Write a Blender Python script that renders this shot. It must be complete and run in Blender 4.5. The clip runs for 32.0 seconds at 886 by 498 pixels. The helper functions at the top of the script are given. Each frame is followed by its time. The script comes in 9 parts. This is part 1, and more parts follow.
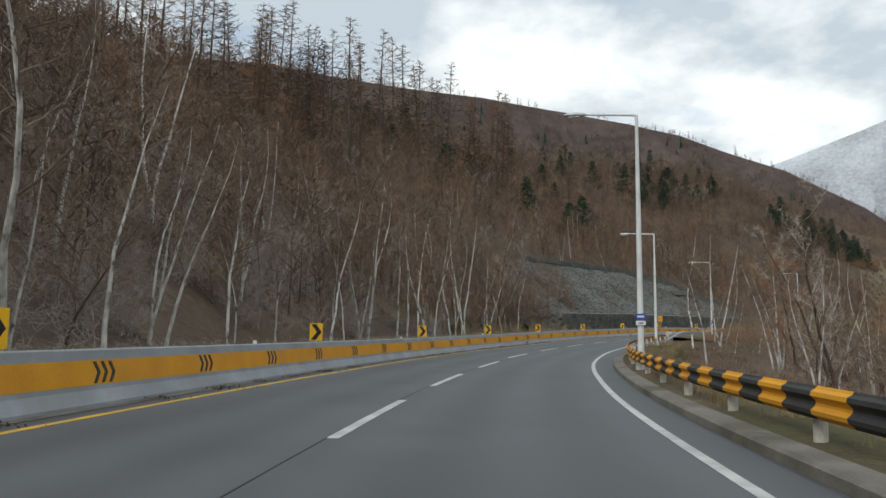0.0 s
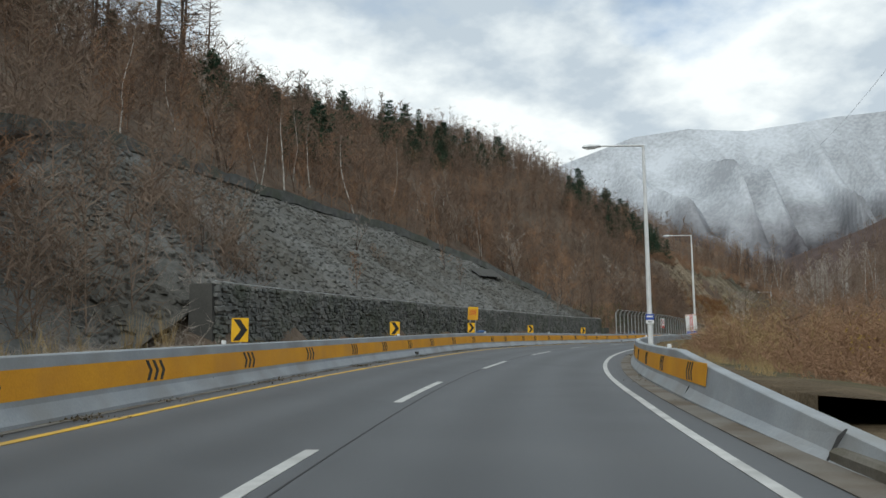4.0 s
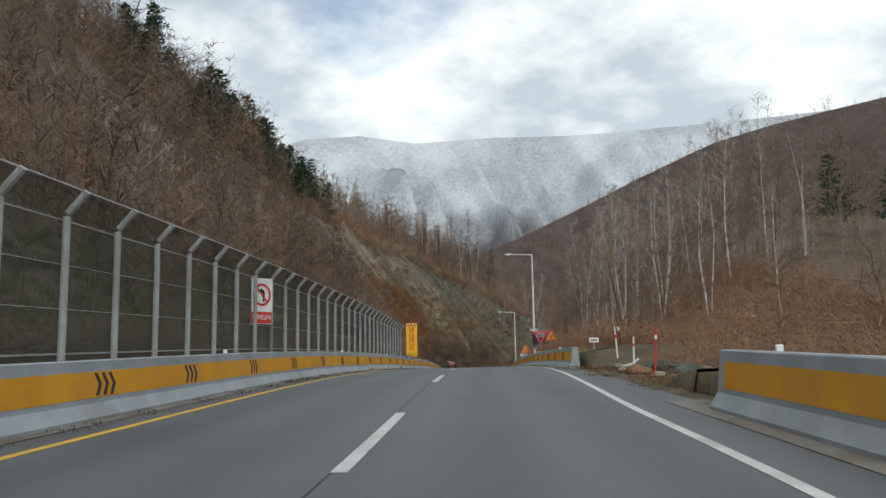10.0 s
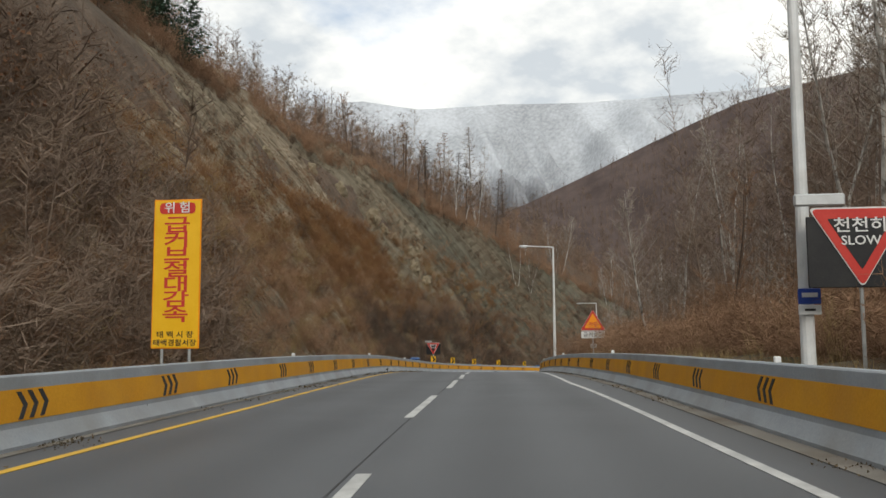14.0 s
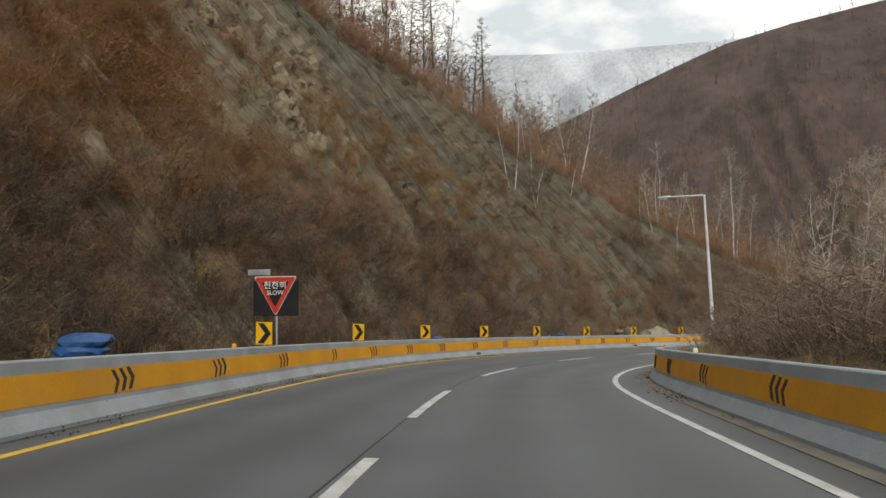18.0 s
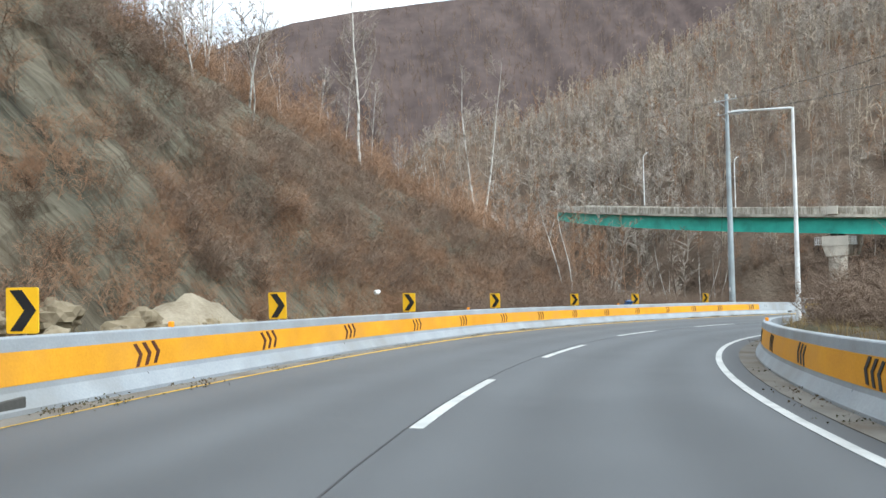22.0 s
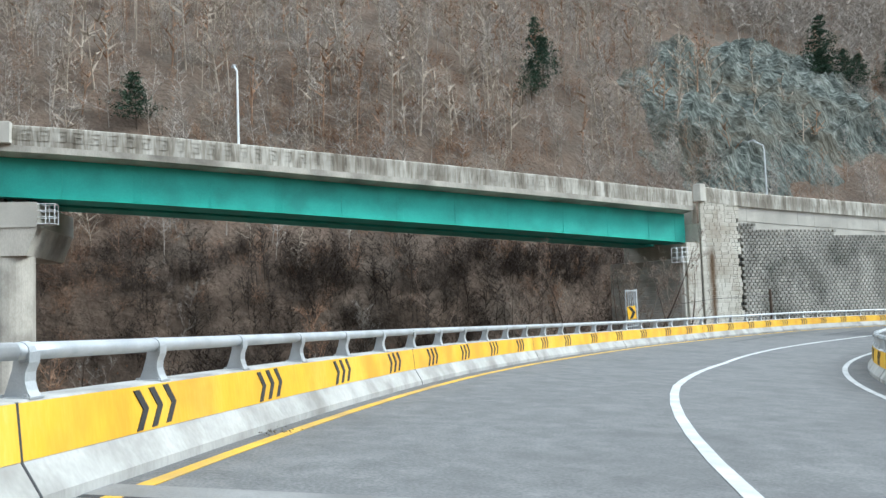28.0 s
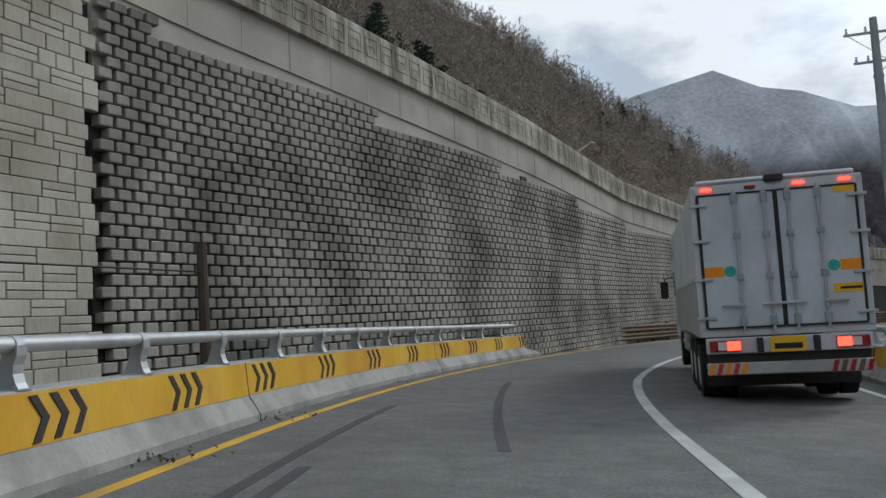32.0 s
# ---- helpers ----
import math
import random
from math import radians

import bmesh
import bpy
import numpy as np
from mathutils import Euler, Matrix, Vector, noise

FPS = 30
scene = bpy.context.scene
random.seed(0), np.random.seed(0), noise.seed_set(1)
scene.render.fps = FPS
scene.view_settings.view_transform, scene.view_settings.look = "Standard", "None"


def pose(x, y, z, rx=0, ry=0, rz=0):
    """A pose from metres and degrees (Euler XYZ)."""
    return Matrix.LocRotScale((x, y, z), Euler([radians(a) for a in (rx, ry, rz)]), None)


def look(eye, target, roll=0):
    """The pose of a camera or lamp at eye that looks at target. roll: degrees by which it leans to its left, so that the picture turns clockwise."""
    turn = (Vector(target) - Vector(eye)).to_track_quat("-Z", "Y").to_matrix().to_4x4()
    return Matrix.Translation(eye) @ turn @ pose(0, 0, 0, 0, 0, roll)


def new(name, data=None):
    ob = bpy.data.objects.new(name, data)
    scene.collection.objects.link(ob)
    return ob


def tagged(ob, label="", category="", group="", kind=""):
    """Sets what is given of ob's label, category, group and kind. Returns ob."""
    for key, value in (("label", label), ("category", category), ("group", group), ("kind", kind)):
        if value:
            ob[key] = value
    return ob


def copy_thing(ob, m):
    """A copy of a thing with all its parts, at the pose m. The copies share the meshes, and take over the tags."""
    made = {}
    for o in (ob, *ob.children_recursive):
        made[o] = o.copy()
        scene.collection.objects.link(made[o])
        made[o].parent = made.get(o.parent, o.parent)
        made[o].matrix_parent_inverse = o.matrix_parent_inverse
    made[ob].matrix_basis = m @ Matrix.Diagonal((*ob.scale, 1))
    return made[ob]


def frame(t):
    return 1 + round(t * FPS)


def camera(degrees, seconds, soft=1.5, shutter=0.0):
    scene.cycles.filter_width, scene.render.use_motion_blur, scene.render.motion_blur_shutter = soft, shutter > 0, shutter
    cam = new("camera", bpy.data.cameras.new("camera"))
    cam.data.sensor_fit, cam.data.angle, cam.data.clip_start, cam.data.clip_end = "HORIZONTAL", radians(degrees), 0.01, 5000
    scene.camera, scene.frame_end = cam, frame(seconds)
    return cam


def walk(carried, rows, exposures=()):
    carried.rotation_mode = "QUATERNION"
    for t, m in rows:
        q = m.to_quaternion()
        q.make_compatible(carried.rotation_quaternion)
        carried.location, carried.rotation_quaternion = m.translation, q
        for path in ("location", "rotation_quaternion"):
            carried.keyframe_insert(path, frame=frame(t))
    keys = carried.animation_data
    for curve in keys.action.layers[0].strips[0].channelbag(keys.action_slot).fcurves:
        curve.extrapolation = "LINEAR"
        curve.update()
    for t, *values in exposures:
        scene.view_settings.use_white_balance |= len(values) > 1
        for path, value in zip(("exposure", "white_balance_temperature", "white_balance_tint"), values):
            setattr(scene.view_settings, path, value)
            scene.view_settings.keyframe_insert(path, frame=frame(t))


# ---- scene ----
# camera -------------------------------------------------------------------
cam = camera(57.8, 32.0, soft=1.5)
PATH = [
    (0, (0.14, -0.02, 1.68), (96.44, 0.16, 0.43)),
    (0.5, (0.68, 8.94, 1.74), (96.52, -1.09, -0.08)),
    (1, (1.55, 17.85, 1.78), (96.86, -3.08, -0.48)),
    (1.5, (2.76, 26.52, 1.91), (96.97, -6.25, -0.58)),
    (2, (4.24, 35.29, 2.01), (97.06, -8.04, -0.63)),
    (2.5, (6.26, 43.91, 2.12), (97.30, -10.35, 0.10)),
    (3, (8.71, 52.31, 2.34), (97.44, -13.59, -0.24)),
    (3.5, (11.60, 60.57, 2.56), (97.31, -15.08, 0.08)),
    (4, (14.50, 68.85, 2.71), (97.05, -17.11, -0.40)),
    (4.5, (17.70, 77.01, 2.88), (96.97, -19.23, -0.68)),
    (5, (21.17, 85.00, 3.06), (97.11, -21.25, -0.87)),
    (5.5, (24.89, 92.78, 3.26), (97.36, -23.51, -0.97)),
    (6, (28.89, 100.27, 3.43), (97.35, -26.80, -0.92)),
    (6.5, (33.19, 107.51, 3.63), (97.30, -28.50, -0.88)),
    (7, (37.81, 114.42, 3.78), (97.31, -32.18, -1.51)),
    (7.5, (42.79, 121.12, 3.98), (97.13, -36.62, -2.19)),
    (8, (47.84, 127.48, 4.11), (96.98, -38.93, -2.59)),
    (8.5, (53.07, 133.42, 4.12), (97.07, -39.98, -2.63)),
    (9, (58.08, 138.90, 4.19), (97.10, -40.56, -2.40)),
    (9.5, (63.42, 144.90, 4.36), (97.19, -40.69, -1.53)),
    (10, (68.81, 150.86, 4.53), (97.22, -40.51, -0.95)),
    (10.5, (74.36, 156.62, 4.85), (97.21, -40.20, -0.64)),
    (11, (79.71, 162.30, 4.96), (97.22, -39.83, -0.38)),
    (11.5, (84.93, 167.96, 5.04), (97.26, -39.75, -0.50)),
    (12, (90.00, 173.63, 4.99), (97.04, -40.52, -0.65)),
    (12.5, (95.28, 179.44, 4.92), (96.52, -40.70, -0.52)),
    (13, (100.91, 185.37, 4.85), (95.62, -40.77, -0.45)),
    (13.5, (106.35, 191.17, 4.72), (95.44, -40.50, -0.42)),
    (14, (111.81, 196.88, 4.53), (95.21, -40.17, -0.32)),
    (14.5, (116.77, 202.41, 4.45), (95.04, -40.47, 0.15)),
    (15, (121.80, 207.63, 4.38), (94.77, -40.82, -0.36)),
    (15.5, (126.77, 212.81, 4.21), (94.27, -40.74, -0.61)),
    (16, (131.70, 217.96, 4.00), (93.73, -40.43, -0.71)),
    (16.5, (136.61, 223.16, 3.71), (93.40, -40.23, -0.65)),
    (17, (141.44, 228.47, 3.25), (93.30, -40.31, -0.38)),
    (17.5, (146.48, 233.84, 2.79), (92.66, -40.98, -0.43)),
    (18, (151.56, 239.02, 2.26), (92.23, -42.12, -0.77)),
    (18.5, (156.88, 244.11, 1.66), (92.11, -43.09, -1.33)),
    (19, (162.41, 248.95, 1.11), (92.04, -45.70, -1.79)),
    (19.5, (168.04, 253.35, 0.63), (91.72, -48.43, -2.23)),
    (20, (173.78, 257.19, 0.34), (91.29, -51.04, -2.18)),
    (20.5, (179.44, 260.14, -0.13), (90.89, -56.98, -2.46)),
    (21, (185.40, 263.17, -0.50), (90.63, -61.61, -2.05)),
    (21.5, (191.42, 265.99, -0.97), (90.51, -67.06, -1.65)),
    (22, (197.72, 268.18, -1.47), (90.81, -72.49, -1.45)),
    (22.5, (204.08, 269.74, -1.90), (91.62, -77.68, -1.40)),
    (23, (210.68, 270.62, -2.28), (91.80, -82.42, -1.11)),
    (23.5, (217.29, 271.10, -2.71), (91.95, -87.39, -1.29)),
    (24, (223.74, 271.04, -3.01), (91.82, -91.63, -1.26)),
    (24.5, (229.93, 270.56, -3.36), (91.88, -95.04, -1.80)),
    (25, (235.87, 269.59, -3.69), (92.07, -98.42, -1.60)),
    (25.5, (241.61, 268.31, -4.01), (92.30, -102.25, -1.30)),
    (26, (247.15, 266.70, -4.29), (92.54, -106.60, -1.00)),
    (26.5, (252.51, 264.72, -4.56), (92.84, -111.11, -0.45)),
    (27, (257.69, 262.25, -4.82), (93.06, -115.78, -0.78)),
    (27.5, (262.60, 259.42, -5.07), (93.22, -120.56, -1.60)),
    (28, (267.15, 256.19, -5.30), (93.81, -125.38, -2.11)),
    (28.5, (271.50, 252.62, -5.51), (94.05, -130.26, -1.94)),
    (29, (275.49, 248.72, -5.72), (94.10, -135.61, -1.71)),
    (29.5, (279.13, 244.41, -5.88), (94.27, -140.72, -2.19)),
    (30, (282.32, 239.84, -6.03), (94.41, -145.88, -2.47)),
    (30.5, (285.18, 234.81, -6.19), (94.51, -150.66, -2.44)),
    (31, (287.78, 229.52, -6.34), (94.66, -155.29, -2.39)),
    (31.5, (289.94, 223.88, -6.55), (94.78, -159.91, -2.95)),
    (32, (291.55, 218.14, -6.75), (94.94, -164.41, -3.20)),
]
walk(cam, [(t, pose(*eye, turn[0], 0, turn[1]) @ pose(0, 0, 0, 0, 0, turn[2])) for t, eye, turn in PATH],
     exposures=[(0.0, 0.40, 6350, 4), (6.0, 0.32, 6250, 3), (9.0, 0.36, 6300, 3), (13.0, 0.52, 6500, 6), (14.0, 0.52, 6800, 7), (17.0, 0.62, 6850, 6), (18.0, 0.62, 6950, 6), (19.0, 1.0, 6800, 6), (20.0, 1.56, 6200, 4), (22.0, 1.6, 5950, 3), (23.5, 1.74, 5800, 2), (27.0, 1.72, 5700, 2), (28.5, 1.5, 5650, 3), (30.0, 1.16, 5800, 4), (30.4, 0.95, 5850, 4), (31.0, 0.2, 5950, 5), (32.0, 0.1, 5950, 6)])

# world and sun --------------------------------------------------------------
SUN_EL, SUN_AZ = radians(34), radians(217)
world = bpy.data.worlds.new("world")
scene.world = world
world.use_nodes = True
wn, wl = world.node_tree.nodes, world.node_tree.links
wn.clear()
w_out = wn.new("ShaderNodeOutputWorld")
w_bg = wn.new("ShaderNodeBackground")
w_bg2 = wn.new("ShaderNodeBackground")
w_mix = wn.new("ShaderNodeMixShader")
w_sky = wn.new("ShaderNodeTexSky")
w_sky.sky_type, w_sky.sun_disc, w_sky.sun_elevation, w_sky.sun_rotation = "NISHITA", False, SUN_EL, SUN_AZ
w_sky.air_density, w_sky.dust_density = 1.0, 2.0
w_co = wn.new("ShaderNodeTexCoord")
w_sep = wn.new("ShaderNodeSeparateXYZ")
wl.new(w_co.outputs["Generated"], w_sep.inputs[0])
# cloud layer: direction projected on a flat ceiling
w_z = wn.new("ShaderNodeMath")
w_z.operation = "ADD"
w_z.inputs[1].default_value = 0.30
wl.new(w_sep.outputs[2], w_z.inputs[0])
w_zm = wn.new("ShaderNodeMath")
w_zm.operation = "MAXIMUM"
w_zm.inputs[1].default_value = 0.05
wl.new(w_z.outputs[0], w_zm.inputs[0])
w_dx = wn.new("ShaderNodeMath")
w_dx.operation = "DIVIDE"
w_dy = wn.new("ShaderNodeMath")
w_dy.operation = "DIVIDE"
wl.new(w_sep.outputs[0], w_dx.inputs[0])
wl.new(w_zm.outputs[0], w_dx.inputs[1])
wl.new(w_sep.outputs[1], w_dy.inputs[0])
wl.new(w_zm.outputs[0], w_dy.inputs[1])
w_com = wn.new("ShaderNodeCombineXYZ")
wl.new(w_dx.outputs[0], w_com.inputs[0])
wl.new(w_dy.outputs[0], w_com.inputs[1])
w_no = wn.new("ShaderNodeTexNoise")
w_no.inputs["Scale"].default_value = 1.5
w_no.inputs["Detail"].default_value = 8
w_no.inputs["Roughness"].default_value = 0.55
wl.new(w_com.outputs[0], w_no.inputs["Vector"])
w_no2 = wn.new("ShaderNodeTexNoise")
w_no2.inputs["Scale"].default_value = 2.1
w_no2.inputs["Detail"].default_value = 8
w_no2.inputs["Roughness"].default_value = 0.56
w_add = wn.new("ShaderNodeVectorMath")
w_add.inputs[1].default_value = (7.3, 2.1, 4.4)
wl.new(w_com.outputs[0], w_add.inputs[0])
wl.new(w_add.outputs[0], w_no2.inputs["Vector"])
w_cr = wn.new("ShaderNodeValToRGB")  # how thick the cloud is
w_cr.color_ramp.elements[0].position, w_cr.color_ramp.elements[0].color = 0.27, (0, 0, 0, 1)
w_cr.color_ramp.elements[1].position, w_cr.color_ramp.elements[1].color = 0.43, (1, 1, 1, 1)
wl.new(w_no.outputs[0], w_cr.inputs[0])
w_cc = wn.new("ShaderNodeValToRGB")  # cloud colour, grey bellies to bright tops
w_cc.color_ramp.elements[0].position, w_cc.color_ramp.elements[0].color = 0.42, (1.0, 1.0, 1.0, 1)
w_cc.color_ramp.elements[1].position, w_cc.color_ramp.elements[1].color = 0.56, (0.56, 0.61, 0.68, 1)
wl.new(w_no2.outputs[0], w_cc.inputs[0])
wl.new(w_sky.outputs[0], w_bg.inputs[0])
w_bg.inputs[1].default_value = 0.12
wl.new(w_cc.outputs[0], w_bg2.inputs[0])
w_bg2.inputs[1].default_value = 0.82
wl.new(w_cr.outputs[0], w_mix.inputs[0])
wl.new(w_bg.outputs[0], w_mix.inputs[1])
wl.new(w_bg2.outputs[0], w_mix.inputs[2])
wl.new(w_mix.outputs[0], w_out.inputs[0])

sun = new("sun", bpy.data.lights.new("sun", "SUN"))
sun.data.energy, sun.data.angle, sun.data.color = 1.15, radians(16), (1.0, 0.965, 0.92)
sun.matrix_world = look((0, 0, 50), (-math.sin(SUN_AZ) * math.cos(SUN_EL) * 50, -math.cos(SUN_AZ) * math.cos(SUN_EL) * 50, 50 - 50 * math.sin(SUN_EL)))

# materials ------------------------------------------------------------------
def ramp_set(node, stops):
    el = node.color_ramp.elements
    while len(el) > len(stops):
        el.remove(el[-1])
    while len(el) < len(stops):
        el.new(1.0)
    for e, (p, c) in zip(el, stops):
        e.position, e.color = p, (*c, 1)


def material(name, stops, scale=4.0, detail=6, rough=0.85, metal=0.0, fine=60.0, bump=0.25, bump_scale=None, stain=None, stretch=(1, 1, 1), spec=0.3, vary=0.0, dist=0.02, coarse=0.35, attr=""):
    """Two scales of noise drive the colour between the stops; fine noise gives relief. stain: colour, scale, amount of a broad second tone."""
    m = bpy.data.materials.new(name)
    m.use_nodes = True
    n, l = m.node_tree.nodes, m.node_tree.links
    b = n["Principled BSDF"]
    b.inputs["Metallic"].default_value = metal
    b.inputs["Specular IOR Level"].default_value = spec
    co = n.new("ShaderNodeTexCoord")
    mp = n.new("ShaderNodeMapping")
    mp.inputs["Scale"].default_value = stretch
    geo = n.new("ShaderNodeNewGeometry")
    place = geo.outputs["Position"]
    if attr:  # a field laid on the mesh instead of the world's axes
        at_node = n.new("ShaderNodeAttribute")
        at_node.attribute_name = attr
        place = at_node.outputs["Vector"]
    l.new(place, mp.inputs[0])
    a = n.new("ShaderNodeTexNoise")
    a.inputs["Scale"].default_value, a.inputs["Detail"].default_value = scale, detail
    l.new(mp.outputs[0], a.inputs["Vector"])
    c = n.new("ShaderNodeTexNoise")
    c.inputs["Scale"].default_value, c.inputs["Detail"].default_value = fine, 3
    l.new(mp.outputs[0], c.inputs["Vector"])
    mx = n.new("ShaderNodeMix")
    mx.inputs[0].default_value = coarse
    l.new(a.outputs[0], mx.inputs[2])
    l.new(c.outputs[0], mx.inputs[3])
    src = mx.outputs[0]
    if vary:
        oi = n.new("ShaderNodeObjectInfo")
        ma = n.new("ShaderNodeMath")
        ma.operation = "MULTIPLY_ADD"
        ma.inputs[1].default_value = vary
        l.new(oi.outputs["Random"], ma.inputs[0])
        l.new(src, ma.inputs[2])
        mb = n.new("ShaderNodeMath")
        mb.operation = "SUBTRACT"
        mb.inputs[1].default_value = vary / 2
        l.new(ma.outputs[0], mb.inputs[0])
        src = mb.outputs[0]
    r = n.new("ShaderNodeValToRGB")
    ramp_set(r, stops)
    l.new(src, r.inputs[0])
    col = r.outputs[0]
    if stain:
        sc, ss, sa = stain
        d = n.new("ShaderNodeTexNoise")
        d.inputs["Scale"].default_value, d.inputs["Detail"].default_value = ss, 5
        l.new(place, d.inputs["Vector"])
        dr = n.new("ShaderNodeValToRGB")
        ramp_set(dr, [(0.45, (0, 0, 0)), (0.68, (sa, sa, sa))])
        l.new(d.outputs[0], dr.inputs[0])
        sx = n.new("ShaderNodeMix")
        sx.data_type = "RGBA"
        sx.inputs[7].default_value = (*sc, 1)
        l.new(dr.outputs[0], sx.inputs[0])
        l.new(col, sx.inputs[6])
        col = sx.outputs[2]
    l.new(col, b.inputs["Base Color"])
    rr = n.new("ShaderNodeMapRange")
    rr.inputs[3].default_value, rr.inputs[4].default_value = max(0.05, rough - 0.12), min(1, rough + 0.1)
    l.new(a.outputs[0], rr.inputs[0])
    l.new(rr.outputs[0], b.inputs["Roughness"])
    if bump:
        bn = n.new("ShaderNodeTexNoise")
        bn.inputs["Scale"].default_value, bn.inputs["Detail"].default_value = bump_scale or fine, 6
        l.new(mp.outputs[0], bn.inputs["Vector"])
        bp = n.new("ShaderNodeBump")
        bp.inputs["Strength"].default_value, bp.inputs["Distance"].default_value = bump, dist
        l.new(bn.outputs[0], bp.inputs["Height"])
        l.new(bp.outputs[0], b.inputs["Normal"])
    return m


def lamp_glow(name, colour, power):
    m = bpy.data.materials.new(name)
    m.use_nodes = True
    b = m.node_tree.nodes["Principled BSDF"]
    b.inputs["Base Color"].default_value = (*colour, 1)
    b.inputs["Emission Color"].default_value = (*colour, 1)
    b.inputs["Emission Strength"].default_value = power
    return m


M_ASPHALT = material("asphalt", [(0.3, (0.066, 0.071, 0.076)), (0.55, (0.087, 0.092, 0.098)), (0.75, (0.110, 0.114, 0.118))], 0.5, 6, 0.62, fine=90, bump=0.35, bump_scale=130, dist=0.01, stain=((0.066, 0.070, 0.075), 0.22, 0.6), spec=0.4)
M_DECK = material("bridge_asphalt", [(0.32, (0.098, 0.098, 0.096)), (0.5, (0.150, 0.149, 0.145)), (0.68, (0.215, 0.212, 0.204))], 2.6, 10, 0.9, fine=30, bump=0.5, bump_scale=90, dist=0.012, stain=((0.105, 0.104, 0.102), 0.55, 0.5), spec=0.2, coarse=0.55)
M_JOINT = material("joint_concrete", [(0.3, (0.17, 0.168, 0.16)), (0.7, (0.28, 0.275, 0.26))], 1.5, 7, 0.9, fine=40, bump=0.3, stain=((0.14, 0.137, 0.13), 1.1, 0.9))
M_SHOULDER = material("gutter_concrete", [(0.3, (0.13, 0.12, 0.105)), (0.7, (0.22, 0.205, 0.18))], 1.4, 6, 0.9, fine=40, bump=0.4, stain=((0.10, 0.075, 0.05), 0.8, 0.8))
M_WHITE = material("white_road_paint", [(0.3, (0.390, 0.398, 0.390)), (0.6, (0.546, 0.546, 0.530))], 3, 6, 0.7, fine=60, bump=0.2, stain=((0.32, 0.32, 0.31), 1.6, 0.7))
M_YELLOWLINE = material("yellow_road_paint", [(0.3, (0.50, 0.30, 0.03)), (0.6, (0.68, 0.42, 0.05))], 3, 6, 0.7, fine=60, bump=0.2, stain=((0.30, 0.22, 0.10), 1.5, 0.7))
M_BARRIER = material("grey_barrier_paint", [(0.3, (0.255, 0.281, 0.306)), (0.6, (0.340, 0.365, 0.391)), (0.8, (0.425, 0.442, 0.459))], 1.2, 6, 0.8, fine=25, bump=0.2, stain=((0.24, 0.24, 0.23), 0.7, 0.7))
M_ORANGE = material("orange_barrier_paint", [(0.3, (0.558, 0.242, 0.011)), (0.6, (0.707, 0.335, 0.019)), (0.8, (0.763, 0.391, 0.037))], 1.0, 6, 0.7, fine=25, bump=0.15, stain=((0.55, 0.27, 0.05), 0.8, 0.6))
M_YELLOW = material("yellow_barrier_paint", [(0.3, (0.60, 0.335, 0.014)), (0.5, (0.70, 0.415, 0.028)), (0.64, (0.74, 0.47, 0.06)), (0.8, (0.76, 0.58, 0.20))], 1.3, 8, 0.75, fine=25, bump=0.15, stain=((0.58, 0.27, 0.03), 1.0, 0.7), stretch=(1, 1, 0.22), coarse=0.25)
M_BLACK = material("black_paint", [(0.3, (0.022, 0.022, 0.024)), (0.7, (0.06, 0.058, 0.055))], 3, 5, 0.75, fine=30, bump=0.15)
M_SANDHEAP = material("heaped_sand", [(0.3, (0.20, 0.165, 0.115)), (0.6, (0.32, 0.275, 0.205)), (0.8, (0.42, 0.37, 0.29))], 2.0, 9, 0.95, fine=14, bump=0.7, bump_scale=12, dist=0.05, spec=0.1)
M_FADED = material("faded_brown_paint", [(0.3, (0.050, 0.017, 0.010)), (0.7, (0.115, 0.040, 0.020))], 3, 5, 0.75, fine=30, bump=0.15)
M_CONC = material("weathered_concrete", [(0.3, (0.343, 0.312, 0.260)), (0.55, (0.514, 0.478, 0.410)), (0.8, (0.685, 0.644, 0.560))], 0.9, 7, 0.9, fine=20, bump=0.3, stain=((0.13, 0.115, 0.095), 0.45, 0.75), stretch=(1, 1, 0.35))
M_CONC2 = material("pale_concrete", [(0.3, (0.423, 0.396, 0.344)), (0.6, (0.579, 0.546, 0.472)), (0.8, (0.669, 0.631, 0.551))], 1.2, 6, 0.9, fine=22, bump=0.25, stain=((0.24, 0.22, 0.19), 0.6, 0.6))
M_PARAPET = material("streaked_parapet_concrete", [(0.34, (0.135, 0.115, 0.088)), (0.46, (0.33, 0.30, 0.245)), (0.56, (0.53, 0.50, 0.43)), (0.7, (0.70, 0.67, 0.60))], 2.0, 9, 0.95, fine=9, bump=0.3, bump_scale=20, stain=((0.17, 0.145, 0.11), 0.5, 0.6), stretch=(1, 1, 0.13), coarse=0.35)
M_KERBCONC = material("streaked_kerb_concrete", [(0.3, (0.31, 0.305, 0.285)), (0.6, (0.44, 0.432, 0.402)), (0.8, (0.53, 0.52, 0.48))], 1.4, 7, 0.9, fine=22, bump=0.3, stain=((0.17, 0.16, 0.14), 1.3, 0.7), stretch=(1, 1, 0.35))
M_FENCE = material("fence_post_zinc", [(0.3, (0.30, 0.31, 0.31)), (0.7, (0.44, 0.445, 0.44))], 4, 5, 0.6, 0.0, fine=40, bump=0.06, spec=0.4, stain=((0.22, 0.20, 0.17), 1.4, 0.5))
M_GALV = material("galvanised_steel", [(0.3, (0.42, 0.44, 0.45)), (0.7, (0.58, 0.59, 0.59))], 5, 5, 0.5, 0.55, fine=60, bump=0.08, spec=0.5, stain=((0.30, 0.29, 0.27), 1.5, 0.5))
